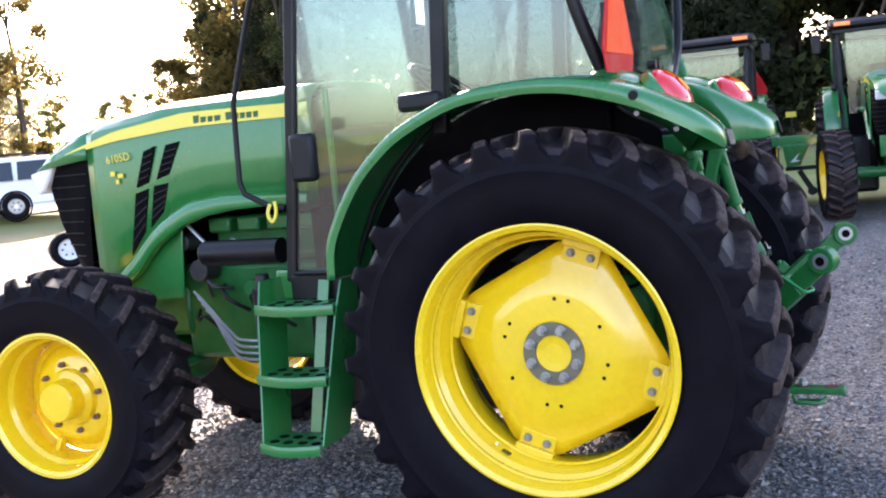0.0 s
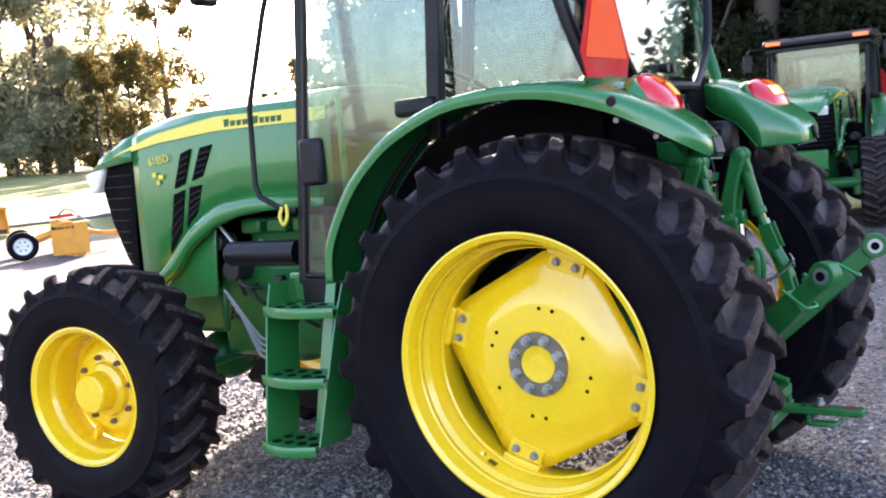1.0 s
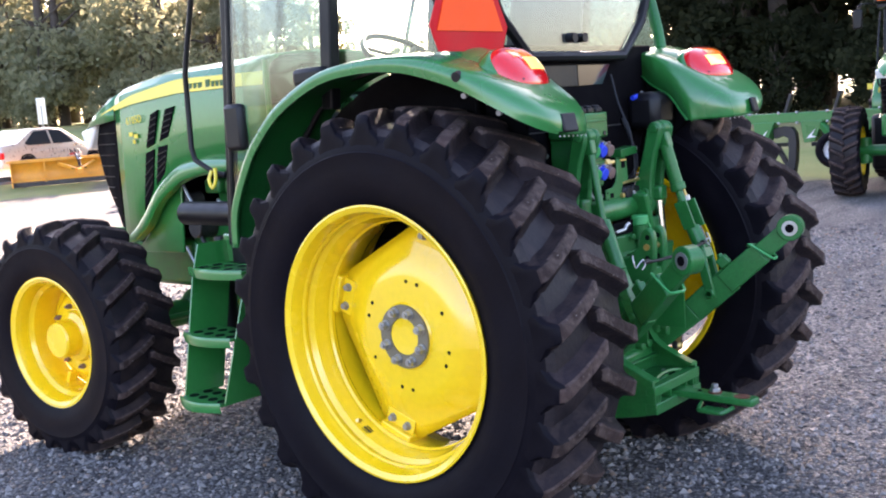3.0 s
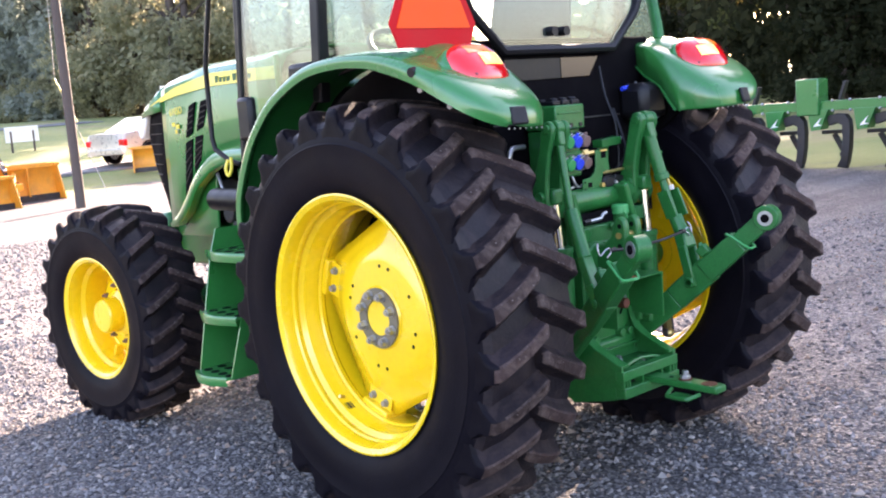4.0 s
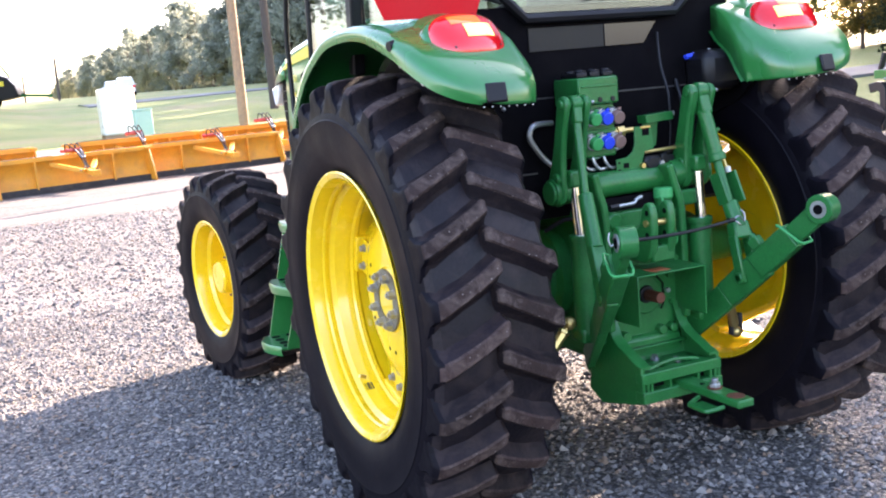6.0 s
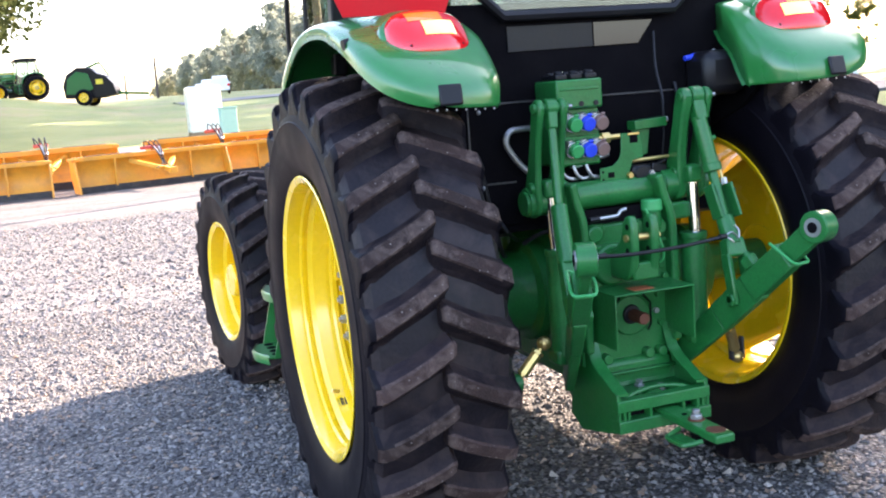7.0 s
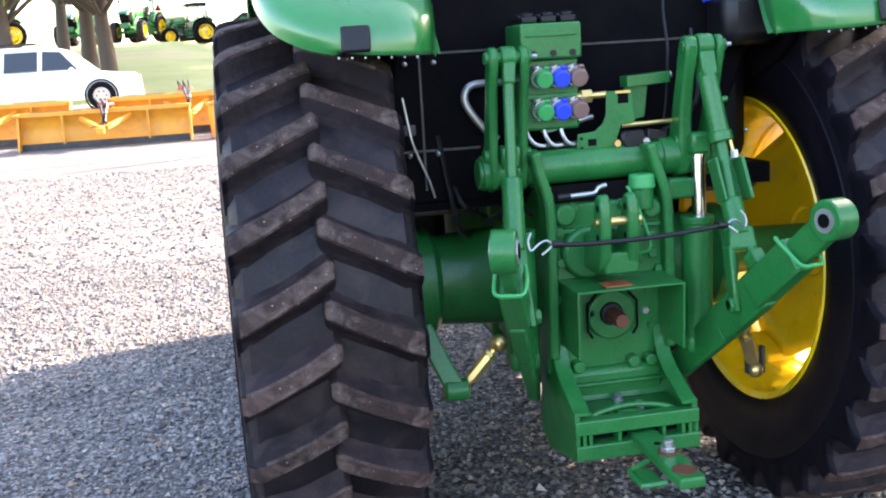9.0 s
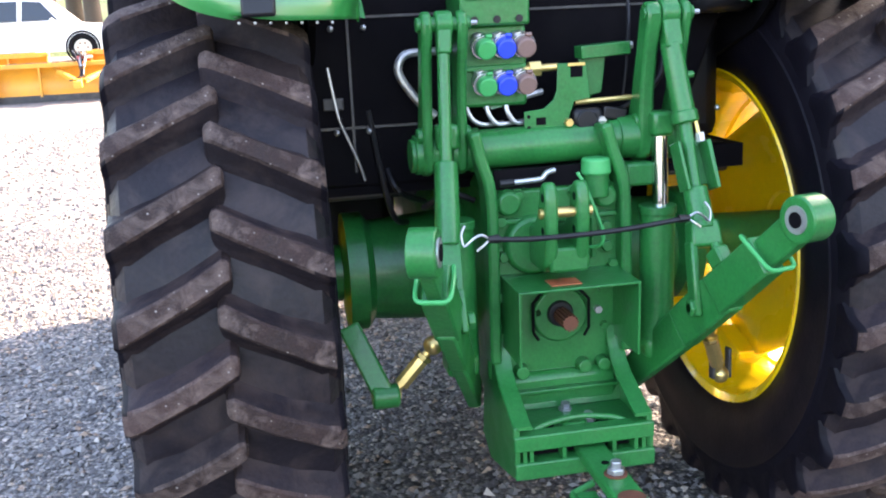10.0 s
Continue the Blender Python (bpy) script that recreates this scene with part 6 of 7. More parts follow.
    for y, z in ((-0.048, 1.172), (0.031, 1.173), (0.040, 1.207), (0.122, 1.207)):
        piece("zinc_bolt", rod, (0.347, y, z), (0.360, y, z), 0.0115, 0.010, 6, material=BRASS if y < 0.1 else STEEL, bevel=0)
    piece("trailer_socket", box, 0.318, 0.352, 0.052, 0.128, 1.180, 1.238, material=BLACK, label="black trailer socket", bevel=0.012)
    piece("socket_lid", rod, (0.350, 0.085, 1.208), (0.358, 0.085, 1.208), 0.026, None, 22, material=BLACK, bevel=0.003)
    piece("socket_lever", bar, (0.335, 0.13, 1.225), (0.330, 0.19, 1.215), 0.02, 0.03, material=BLACK, bevel=0.004)
    piece("cross_rod", rod, (0.335, 0.060, 1.252), (0.325, 0.224, 1.256), 0.0065, None, 8, material=BRASS, bevel=0)
    q = B()
    sweep(q, [(0.310, 0.203, 1.385), (0.318, 0.198, 1.33), (0.320, 0.188, 1.262)], 0.003, 6, 4)
    sweep(q, [(0.31, 0.205, 1.38), (0.29, 0.215, 1.46), (0.24, 0.225, 1.56), (0.195, 0.25, 1.68)], 0.0045, 6, 4)
    part("cable", q, BLACK, h, "thin black cable")
    piece("cable_clip", rod, (0.315, 0.196, 1.378), (0.315, 0.214, 1.380), 0.009, None, 10, material=STEEL, bevel=0)
    # ---- strap between the links
    piece("rubber_strap", sweep, [(0.595, -0.218, 0.995), (0.605, -0.12, 0.990), (0.605, 0.06, 0.992), (0.592, 0.232, 1.003)], 0.0062, 8, 6, material=BLACK, label="black rubber strap with wire hooks", bevel=0)
    for p, s in ((V(0.595, -0.222, 0.995), -1), (V(0.592, 0.236, 1.003), 1)):
        piece("strap_end", rod, p - V(0, s * 0.022, 0), p + V(0, s * 0.004, 0), 0.010, 0.008, 10, material=BLACK, bevel=0)
        piece("strap_hook", sweep, [p, p + V(0.004, s * 0.018, 0.012), p + V(0.0, s * 0.036, 0.004), p + V(-0.006, s * 0.055, -0.012), p + V(-0.012, s * 0.060, 0.012), p + V(-0.02, s * 0.05, 0.03)], 0.003, 6, 3, material=STEEL, bevel=0)
        piece("strap_hook", sweep, [p, p + V(0.006, s * 0.014, -0.010), p + V(0.004, s * 0.030, -0.022)], 0.003, 6, 3, material=STEEL, bevel=0)
    # ---- behind the hitch: canister, hoses, dark braces, wall seams
    piece("dark_canister", box, 0.18, 0.33, 0.37, 0.54, 1.445, 1.60, material=BLACK, label="black plastic canister", bevel=0.035)
    piece("blue_plug", rod, (0.23, 0.35, 1.578), (0.23, 0.42, 1.590), 0.010, None, 10, material=BLUE, bevel=0)
    for p in (((0.18, -0.42, 1.25), (0.2, -0.38, 1.0), (0.12, -0.33, 0.95)), ((0.19, 0.33, 1.5), (0.26, 0.31, 1.3), (0.2, 0.2, 1.2)), ((0.18, -0.38, 1.1), (0.22, -0.36, 1.05), (0.12, -0.28, 1.0)),
              ((0.21, -0.30, 1.0), (0.26, -0.24, 1.04), (0.27, -0.18, 1.02)), ((0.2, 0.28, 1.05), (0.27, 0.22, 1.02), (0.25, 0.19, 0.9))):
        piece("dark_hose", sweep, p, 0.008, 8, 5, material=BLACK, bevel=0)
    piece("steel_wire", sweep, [(0.21, -0.515, 1.36), (0.215, -0.50, 1.26), (0.215, -0.49, 1.22), (0.21, -0.455, 1.13), (0.20, -0.44, 1.08)], 0.0035, 6, 4, material=STEEL, bevel=0)
    for s in (-1, 1):
        piece("cab_mount", box, 0.0, 0.14, min(s * 0.30, s * 0.56), max(s * 0.30, s * 0.56), 1.02, 1.10, material=DARK_METAL, bevel=0.01)
    for z, y0, y1 in ((1.475, -0.54, 0.54), (1.21, -0.54, -0.30)):
        piece("wall_seam", box, 0.1845, 0.1885, y0, y1, z - 0.003, z + 0.003, material=DARK_METAL, bevel=0)
    piece("wall_seam", box, 0.1845, 0.1885, -0.462, -0.456, 1.10, 1.474, material=DARK_METAL, bevel=0)
    piece("wall_vent", box, 0.185, 0.192, -0.53, -0.48, 1.255, 1.285, material=DARK_METAL, bevel=0.004)
    return h


build_hitch(tractor)

# ---- surroundings ----


def at_ground(x, y, rz=0.0, dz=0.0):
    return pose(x, y, ground_z(x, y) + dz, 0, 0, rz)


def strip(name, xs, width, y0, y1, dz, material, label, category):
    """A road along y, laid on the ground, with an edge thickness."""
    bm = B()
    rows = []
    for y in np.arange(y0, y1 + 1, 3.0):
        x = xs(y)
        rows.append([(x - width / 2, y, ground_z(x - width / 2, y) - 0.25), (x - width / 2, y, ground_z(x - width / 2, y) + dz), (x, y, max(ground_z(x, y), 0.5 * (ground_z(x - width / 2, y) + ground_z(x + width / 2, y))) + dz + 0.03), (x + width / 2, y, ground_z(x + width / 2, y) + dz), (x + width / 2, y, ground_z(x + width / 2, y) - 0.25)])
    loft(bm, rows)
    return part(name, bm, material, None, label, smooth=30, kind="structure", category=category)


strip("road", lambda y: -29.6 + 0.35 * min(12.0, max(0.0, y - 8.0)), 4.6, -60, 75, 0.05, ASPHALT, "pale worn asphalt lane beyond the yard", "road")
strip("road", lambda y: -76.0 - 0.08 * y, 7.0, 6, 30, 0.06, ASPHALT, "distant asphalt highway on the slope", "road")


def trees():
    rs = random.Random(11)

    def make(name, height, crown_w, crown_lo, leaves, leaf, material, trunk_r, seed, loc, label, lean=0.0):
        r = random.Random(seed)
        root = empty(name, loc, label, "tree", "trees of the wood")
        bm = B()
        trunk = [V(0, 0, -0.3)]
        for k in range(1, 7):
            trunk.append(V(lean * k + r.uniform(-.12, .12) * k * 0.5, r.uniform(-.12, .12) * k * 0.5, height * 0.13 * k))
        sweep(bm, trunk, [trunk_r * (1.25 - 0.17 * k) for k in range(7)], 8, 0)
        clumps = []
        for k in range(30):
            a = r.uniform(0, 6.283)
            f = r.uniform(0.0, 1.0)
            z = height * (crown_lo + (0.98 - crown_lo) * f)
            w = crown_w * (0.35 + 0.9 * math.sin(math.pi * min(1, 0.22 + 0.78 * f) ** 0.9)) * r.uniform(0.45, 1.0) * 0.72
            c = V(w * math.cos(a), w * math.sin(a), z)
            clumps.append((c, crown_w * r.uniform(0.20, 0.42)))
            if k < 14:
                base = trunk[min(6, max(2, int(f * 5) + 1))]
                sweep(bm, [base, base.lerp(c, 0.5) + V(0, 0, 0.3), c], [trunk_r * 0.35, trunk_r * 0.2, trunk_r * 0.06], 5)
        part("trunk", bm, BARK, root, smooth=60)
        n = leaves
        rn = np.random.RandomState(seed)
        idx = rn.randint(0, len(clumps), n)
        cs = np.array([c[:] for c, _ in clumps])[idx]
        rad = np.array([q for _, q in clumps])[idx]
        d = rn.normal(size=(n, 3))
        d /= np.linalg.norm(d, axis=1)[:, None]
        pos = cs + d * (rad * rn.uniform(0.35, 1.08, n))[:, None] * np.array([1, 1, 0.8])
        u = rn.normal(size=(n, 3))
        u /= np.linalg.norm(u, axis=1)[:, None]
        v = np.cross(u, rn.normal(size=(n, 3)))
        v /= np.linalg.norm(v, axis=1)[:, None]
        sz = leaf * rn.uniform(0.5, 1.25, n)[:, None]
        quad = np.stack([pos - u * sz, pos - v * sz * 0.5, pos + u * sz, pos + v * sz * 0.5], 1).reshape(-1, 3)
        me = bpy.data.meshes.new("crown")
        me.from_pydata(quad.tolist(), [], np.arange(4 * n).reshape(-1, 4).tolist())
        me.materials.append(material)
        ob = new("crown", me)
        ob.parent = root
        return root

    kinds = [make("tree", 19, 4.4, 0.05, 9500, 0.20, LEAF, 0.28, 1, (-30, 47, ground_z(-30, 47)), "tall leafy broadleaf tree at the wood's edge"),
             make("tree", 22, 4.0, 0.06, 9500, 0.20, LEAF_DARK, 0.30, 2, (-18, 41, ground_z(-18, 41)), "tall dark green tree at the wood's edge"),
             make("tree", 16, 4.0, 0.03, 8500, 0.19, LEAF_WARM, 0.24, 3, (-58, 50, ground_z(-58, 50)), "broadleaf tree with warm backlight in its leaf colour"),
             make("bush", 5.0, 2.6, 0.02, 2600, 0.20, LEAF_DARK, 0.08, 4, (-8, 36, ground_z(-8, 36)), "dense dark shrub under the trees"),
             make("bush", 5.0, 2.6, 0.02, 2600, 0.20, LEAF_HAZY, 0.08, 8, (-69, 44, ground_z(-69, 44)), "dense shrub at the wood's edge with hazy backlight in its colour")]
    kinds += [make("tree", 18, 4.4, 0.04, 8500, 0.20, LEAF_HAZY, 0.26, 5, (-72, 49, ground_z(-72, 49)), "tall leafy tree with hazy backlight in its colour"),
              make("tree", 17, 5.0, 0.0, 5200, 0.36, LEAF_FAR_HAZE, 0.26, 6, (-160, 42, ground_z(-160, 42)), "far tree of the hill wood with distance haze in its colour")]
    edge = [(10, 32), (-2, 34), (-16, 38), (-28, 43), (-37.5, 46)], [(-67, 48), (-72, 46), (-80, 43), (-105, 41), (-150, 38), (-210, 33), (-300, 24)]
    for line in edge:
        for (x0, y0), (x1, y1) in zip(line, line[1:]):
            length = math.hypot(x1 - x0, y1 - y0)
            step = 3.1 if min(abs(x0), abs(x1)) < 110 else 6.0
            for k in range(max(1, int(length / step))):
                f = (k + rs.random()) * step / length
                x, y = x0 + (x1 - x0) * f, y0 + (y1 - y0) * f
                for row in range(4 if x > -50 else 2):
                    xx, yy = x + rs.uniform(-1.5, 1.5) - (4.8 if -50 < x < -25 else 0.3) * row, y + row * 5.5 + rs.uniform(-1.5, 1.5)
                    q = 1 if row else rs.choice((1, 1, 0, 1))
                    if x < -50:
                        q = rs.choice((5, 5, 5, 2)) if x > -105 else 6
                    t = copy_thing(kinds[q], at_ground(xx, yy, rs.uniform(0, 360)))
                    # Heights chosen by place to shade the tractor or let sun past.
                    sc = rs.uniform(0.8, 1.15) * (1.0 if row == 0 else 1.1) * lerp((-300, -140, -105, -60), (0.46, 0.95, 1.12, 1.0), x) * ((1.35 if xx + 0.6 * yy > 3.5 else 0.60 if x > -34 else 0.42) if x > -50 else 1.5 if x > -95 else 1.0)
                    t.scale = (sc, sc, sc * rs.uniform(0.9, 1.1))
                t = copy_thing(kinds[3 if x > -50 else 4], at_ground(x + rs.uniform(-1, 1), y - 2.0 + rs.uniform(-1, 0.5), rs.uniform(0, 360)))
                sc = rs.uniform(0.5, 1.1)
                t.scale = (sc, sc, sc)
    for k in range(16):      # lower trees far off in the gap
        x, y = -66 - 2.5 * k + rs.uniform(-2, 2), 92 - 1.0 * k + rs.uniform(-6, 6)
        t = copy_thing(kinds[rs.choice((0, 2))], at_ground(x, y, rs.uniform(0, 360)))
        sc = rs.uniform(0.30, 0.42)
        t.scale = (sc, sc, sc)
    for k in range(7):       # half-grown trees beside the gap
        x, y = -59.5 - 1.1 * k + rs.uniform(-0.5, 0.5), 48 + rs.uniform(-2, 5)
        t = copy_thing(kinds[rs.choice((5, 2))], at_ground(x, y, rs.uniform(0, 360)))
        sc = rs.uniform(0.50, 0.60)
        t.scale = (sc, sc, sc)
    tall = make("tree", 15.0, 4.6, 0.16, 9500, 0.24, LEAF_WARM, 0.24, 9, (-35.0, 48.5, ground_z(-35.0, 48.5)), "tall tree at the wood's end with warm backlight in its leaf colour")
    for x, y, a, sc in ((-40.5, 51, 80, 0.85), (-37, 55, 200, 1.0), (-44.5, 54, 310, 0.62), (-47.5, 56, 20, 0.42), (-42, 47.5, 140, 0.45)):     # the wood's end falls off
        t = copy_thing(tall, at_ground(x, y, a))
        t.scale = (sc, sc, sc)
    # park trees on the grass slope
    oak = make("tree", 11, 5.6, 0.40, 6500, 0.17, LEAF, 0.30, 7, (-39.7, -6.3, ground_z(-39.7, -6.3)), "spreading tree on the grass slope")
    oak["group"] = "trees on the slope"
    for x, y, a, sc in ((-42.7, -7.4, 70, 1.05), (-54.4, -10.4, 200, 1.0), (-46.0, -11.6, 140, 1.1), (-36.6, -9.4, 300, 0.95), (-60, -15, 20, 1.2)):
        t = copy_thing(oak, at_ground(x, y, a))
        t.scale = (sc, sc, sc)


trees()


def pole(x, y, height, r, material, label):
    bm = B()
    z = ground_z(x, y)
    sweep(bm, [(x, y, z - 0.4), (x + 0.02, y, z + height * 0.5), (x, y + 0.05, z + height)], [r, r * 0.9, r * 0.75], 14)
    return part("utility_pole", bm, material, None, label, smooth=60, category="pole")


pole(-19.0, 5.5, 10.5, 0.11, WOOD_DARK, "dark utility pole beside the yard")
pole(-33.6, 7.15, 11, 0.19, WOOD, "pale brown wooden utility pole")
pole(-46.8, 12.1, 12, 0.22, WOOD_DARK, "weathered grey utility pole by the road")
pole(-140, 9.7, 5.5, 0.2, WOOD_DARK, "distant utility pole on the hill")
pole(-190, 8.2, 4.5, 0.2, WOOD_DARK, "distant utility pole on the hill")
bm = B()
sweep(bm, [(-19.0, 5.5, 8.2), (-20.5, 5.85, 2.9), (-20.1, 6.70, ground_z(-20.1, 6.70) - 0.1)], 0.008, 6)
guy = part("guy_wire", bm, STEEL, None, "steel guy wire with a yellow guard", category="wire")
bm = B()
sweep(bm, [(-20.5, 5.85, 2.92), (-20.34, 6.19, 1.90)], 0.016, 8)
part("wire_guard", bm, STRIPE, guy, "yellow plastic guard")


def signboard():
    x, y = -44.3, 13.1
    z = ground_z(x, y)
    root = empty("signboard", (x, y, z), "small white signboard on two posts in the grass", "sign")
    for dy in (-0.5, 0.5):
        bm = B()
        box(bm, -0.04, 0.04, dy - 0.04, dy + 0.04, -0.2, 0.95)
        part("post", bm, WOOD_DARK, root)
    bm = B()
    box(bm, -0.03, 0.03, -0.75, 0.75, 0.45, 1.15)
    part("panel", bm, WHITE, root, bevel=0.01)
    return root


signboard()


def road_sign():
    x, y = -35.0, 15.7
    root = empty("road_sign", (x, y, ground_z(x, y)), "white roadside marker on a thin post", "sign")
    bm = B()
    rod(bm, (0, 0, -0.2), (0, 0, 2.2), 0.03, n=8)
    part("post", bm, STEEL, root)
    bm = B()
    box(bm, -0.01, 0.01, -0.16, 0.16, 1.5, 2.5, Matrix.Rotation(radians(-20), 4, "Z"))
    part("panel", bm, WHITE, root, bevel=0.004)


road_sign()


def utility_boxes():
    bm = B()
    x, y = -36.4, 3.1
    z = ground_z(x, y)
    root = empty("storage_tank", (x, y, z), "white square tank standing on the grass", "tank")
    box(bm, -0.6, 0.6, -0.62, 0.62, 0.12, 1.85)
    part("body", bm, WHITE, root, bevel=0.08)
    bm = B()
    rod(bm, (0, 0, 1.84), (0, 0, 1.95), 0.22, n=18)
    part("lid", bm, WHITE, root, bevel=0.02)
    for dx in (-0.5, 0.5):
        bm = B()
        box(bm, dx - 0.08, dx + 0.08, -0.6, 0.6, -0.15, 0.13)
        part("skid", bm, WOOD, root)
    x, y = -34.8, 3.75
    root = empty("utility_box", (x, y, ground_z(x, y)), "pale green utility cabinet on the grass", "cabinet")
    bm = B()
    box(bm, -0.3, 0.3, -0.30, 0.30, -0.1, 1.0)
    part("body", bm, TEAL_BOX, root, bevel=0.03)
    bm = B()
    box(bm, -0.33, 0.33, -0.33, 0.33, 1.0, 1.06)
    part("lid", bm, TEAL_BOX, root, bevel=0.02)


utility_boxes()


def wheel_small(name, parent, c, r, w, rim_mat, axis="y", dish=0.2):
    """Small transport wheel with a dished rim."""
    root = empty(name, c)
    root.parent = parent
    if axis == "x":
        root.rotation_euler = (0, 0, radians(90))
    bm = B()
    h = w / 2
    lathe(bm, [(-h * 0.7, r * 0.58), (-h, r * 0.72), (-h, r * 0.88), (-h * 0.75, r * 0.98), (0, r), (h * 0.75, r * 0.98), (h, r * 0.88), (h, r * 0.72), (h * 0.7, r * 0.58)], (0, 0, 0), 32, close=True)
    part("tyre", bm, RUBBER, root, smooth=40)
    bm = B()
    lathe(bm, [(-h * 0.75, r * 0.60), (-h * 0.5, r * 0.54), (-h * dish, r * 0.5), (-h * dish, r * 0.2), (-h * 0.5, r * 0.16), (-h * 0.5, 0)], (0, 0, 0), 28)
    lathe(bm, [(h * 0.75, r * 0.60), (h * 0.5, r * 0.54), (h * dish, r * 0.5), (h * dish, r * 0.2), (h * 0.5, r * 0.16), (h * 0.5, 0)], (0, 0, 0), 28)
    part("rim", bm, rim_mat, root, smooth=30)
    for k in range(6):
        bm = B()
        a = k * math.pi / 3
        rod(bm, (0.33 * r * math.cos(a), -h * (dish + 0.06), 0.33 * r * math.sin(a)), (0.33 * r * math.cos(a), h * (dish + 0.06), 0.33 * r * math.sin(a)), r * 0.06, n=8)
        part("rim_hole", bm, BLACK_MATT, root)
    return root


def scraper(x, y, rz, length=3.9, wheels=(-1, 1), lettered=False, tall=0.86):
    """Pull-type box scraper: curved blade, end plates, top beam, tongue with cylinders, wheels behind. Its face looks to +x."""
    root = empty("box_scraper", (x, y, ground_z(x, y)), "yellow-orange pull-type box scraper with dark cutting edge", "scraper", "scrapers in a row")
    root.rotation_euler = (0, 0, radians(rz))
    root.scale = (0.9, 1.0, tall)
    L2 = length / 2
    bm = B()
    prof = [(0.02, 0.10), (-0.10, 0.22), (-0.16, 0.40), (-0.14, 0.60), (-0.04, 0.76), (0.02, 0.80), (0.0, 0.84), (-0.07, 0.82), (-0.18, 0.64), (-0.20, 0.40), (-0.14, 0.20), (-0.02, 0.08)]
    prism(bm, prof, -L2, L2)
    part("mouldboard", bm, ORANGE, root, "curved orange mouldboard", smooth=50)
    bm = B()
    box(bm, 0.015, 0.045, -L2, L2, 0.0, 0.16)
    part("cutting_edge", bm, DARK_METAL, root, "dark steel cutting edge")
    bm = B()
    box(bm, -0.16, 0.02, -L2, L2, 0.80, 0.90)
    part("top_beam", bm, ORANGE, root, "orange top beam", bevel=0.01)
    for y0, y1 in ((-L2 + 0.25, -0.45), (0.45, L2 - 0.25)):
        bm = B()
        box(bm, -0.13, -0.01, y0, y1, 0.902, 0.915)
        part("beam_cover", bm, DARK_METAL, root, "dark beam cover strip")
    for s in (-1, 1):
        bm = B()
        prism(bm, [(-0.30, 0.86), (0.05, 0.86), (0.30, 0.10), (0.33, 0.0), (-0.10, 0.02), (-0.26, 0.4)], s * L2 - 0.02, s * L2 + 0.02)
        part("end_plate", bm, ORANGE, root, "orange end plate", bevel=0.006)
        bm = B()
        box(bm, -0.16, 0.10, s * L2 - 0.10, s * L2 + 0.04, 0.82, 0.88)
        part("end_cap", bm, ORANGE, root, bevel=0.006)
        bm = B()
        box(bm, -0.05, 0.05, s * L2 * 0.5 - 0.02, s * L2 * 0.5 + 0.02, 0.12, 0.80)
        part("stiffener", bm, ORANGE, root)
    if lettered:
        x0 = -0.28
        bm = B()
        box(bm, -0.42, 0.42, -L2 - 0.05, -L2 - 0.022, 0.06, 0.84)
        part("end_panel", bm, ORANGE, root, bevel=0.01)
        for k, wd in enumerate((0.07, 0.05, 0.05, 0.05, 0.03, 0.04, 0.03, 0.05)):
            bm = B()
            box(bm, x0 - 0.12 + 0.065 * k, x0 - 0.12 + 0.065 * k + wd, -L2 - 0.054, -L2 - 0.049, 0.70, 0.76 if k else 0.78)
            part("lettering_bar", bm, BLACK, root, "black lettering")
    for dy in (-0.5, 0.5):
        bm = B()
        bar(bm, (-0.05, dy, 0.70), (0.75, dy * 0.15, 0.48), 0.10, 0.10)
        part("tongue_arm", bm, ORANGE, root, bevel=0.008)
    bm = B()
    bar(bm, (0.70, 0, 0.48), (1.15, 0, 0.42), 0.10, 0.10)
    box(bm, 1.10, 1.25, -0.08, 0.08, 0.36, 0.50)
    part("tongue", bm, ORANGE, root, bevel=0.008)
    for dy, tilt in ((-0.12, 0.1), (0.14, -0.05)):
        bm = B()
        rod(bm, (-0.35, dy, 0.98), (0.20, dy + tilt, 1.0), 0.045, n=12)
        cyl = part("hydraulic_cylinder", bm, RED_PART, root, "faded red hydraulic cylinder")
        bm = B()
        rod(bm, (0.20, dy + tilt, 1.0), (0.48, dy + tilt * 1.4, 0.80), 0.022, n=10)
        part("rod", bm, STEEL, cyl)
    for k in range(3):
        bm = B()
        sweep(bm, [(-0.2, -0.1 + 0.1 * k, 0.95), (0.05, -0.16 + 0.12 * k, 1.16), (0.35, -0.05 + 0.07 * k, 0.95), (0.6, 0.03 * k, 0.6), (0.8, -0.2 + 0.2 * k, 0.5)], 0.014, 6, 5)
        part("hose", bm, BLACK, root)
    for s in wheels:
        bm = B()
        bar(bm, (-0.15, s * 0.55, 0.62), (-1.0, s * 0.62, 0.36), 0.09, 0.12)
        part("wheel_arm", bm, ORANGE, root)
        wheel_small("transport_wheel", root, (-1.05, s * 0.80, 0.36), 0.36, 0.24, WHITE)
    return root


for x, y, rz in ((-19.35, -3.95, 1), (-19.9, -0.1, 17), (-21.2, 3.25, 12)):
    scraper(x, y, rz, 3.45)
for x, y, rz in ((-21.2, -6.6, 2), (-21.6, -2.4, 6), (-22.3, 1.6, 10), (-22.9, 5.0, 10)):
    scraper(x, y, rz, 3.3, tall=1.06)
scraper(-17.8, 10.3, 57, 2.3, lettered=True)
scraper(-12.3, 9.86, 57, 2.3, (-1,))
scraper(-25.2, 11.6, -25, 3.6, ())


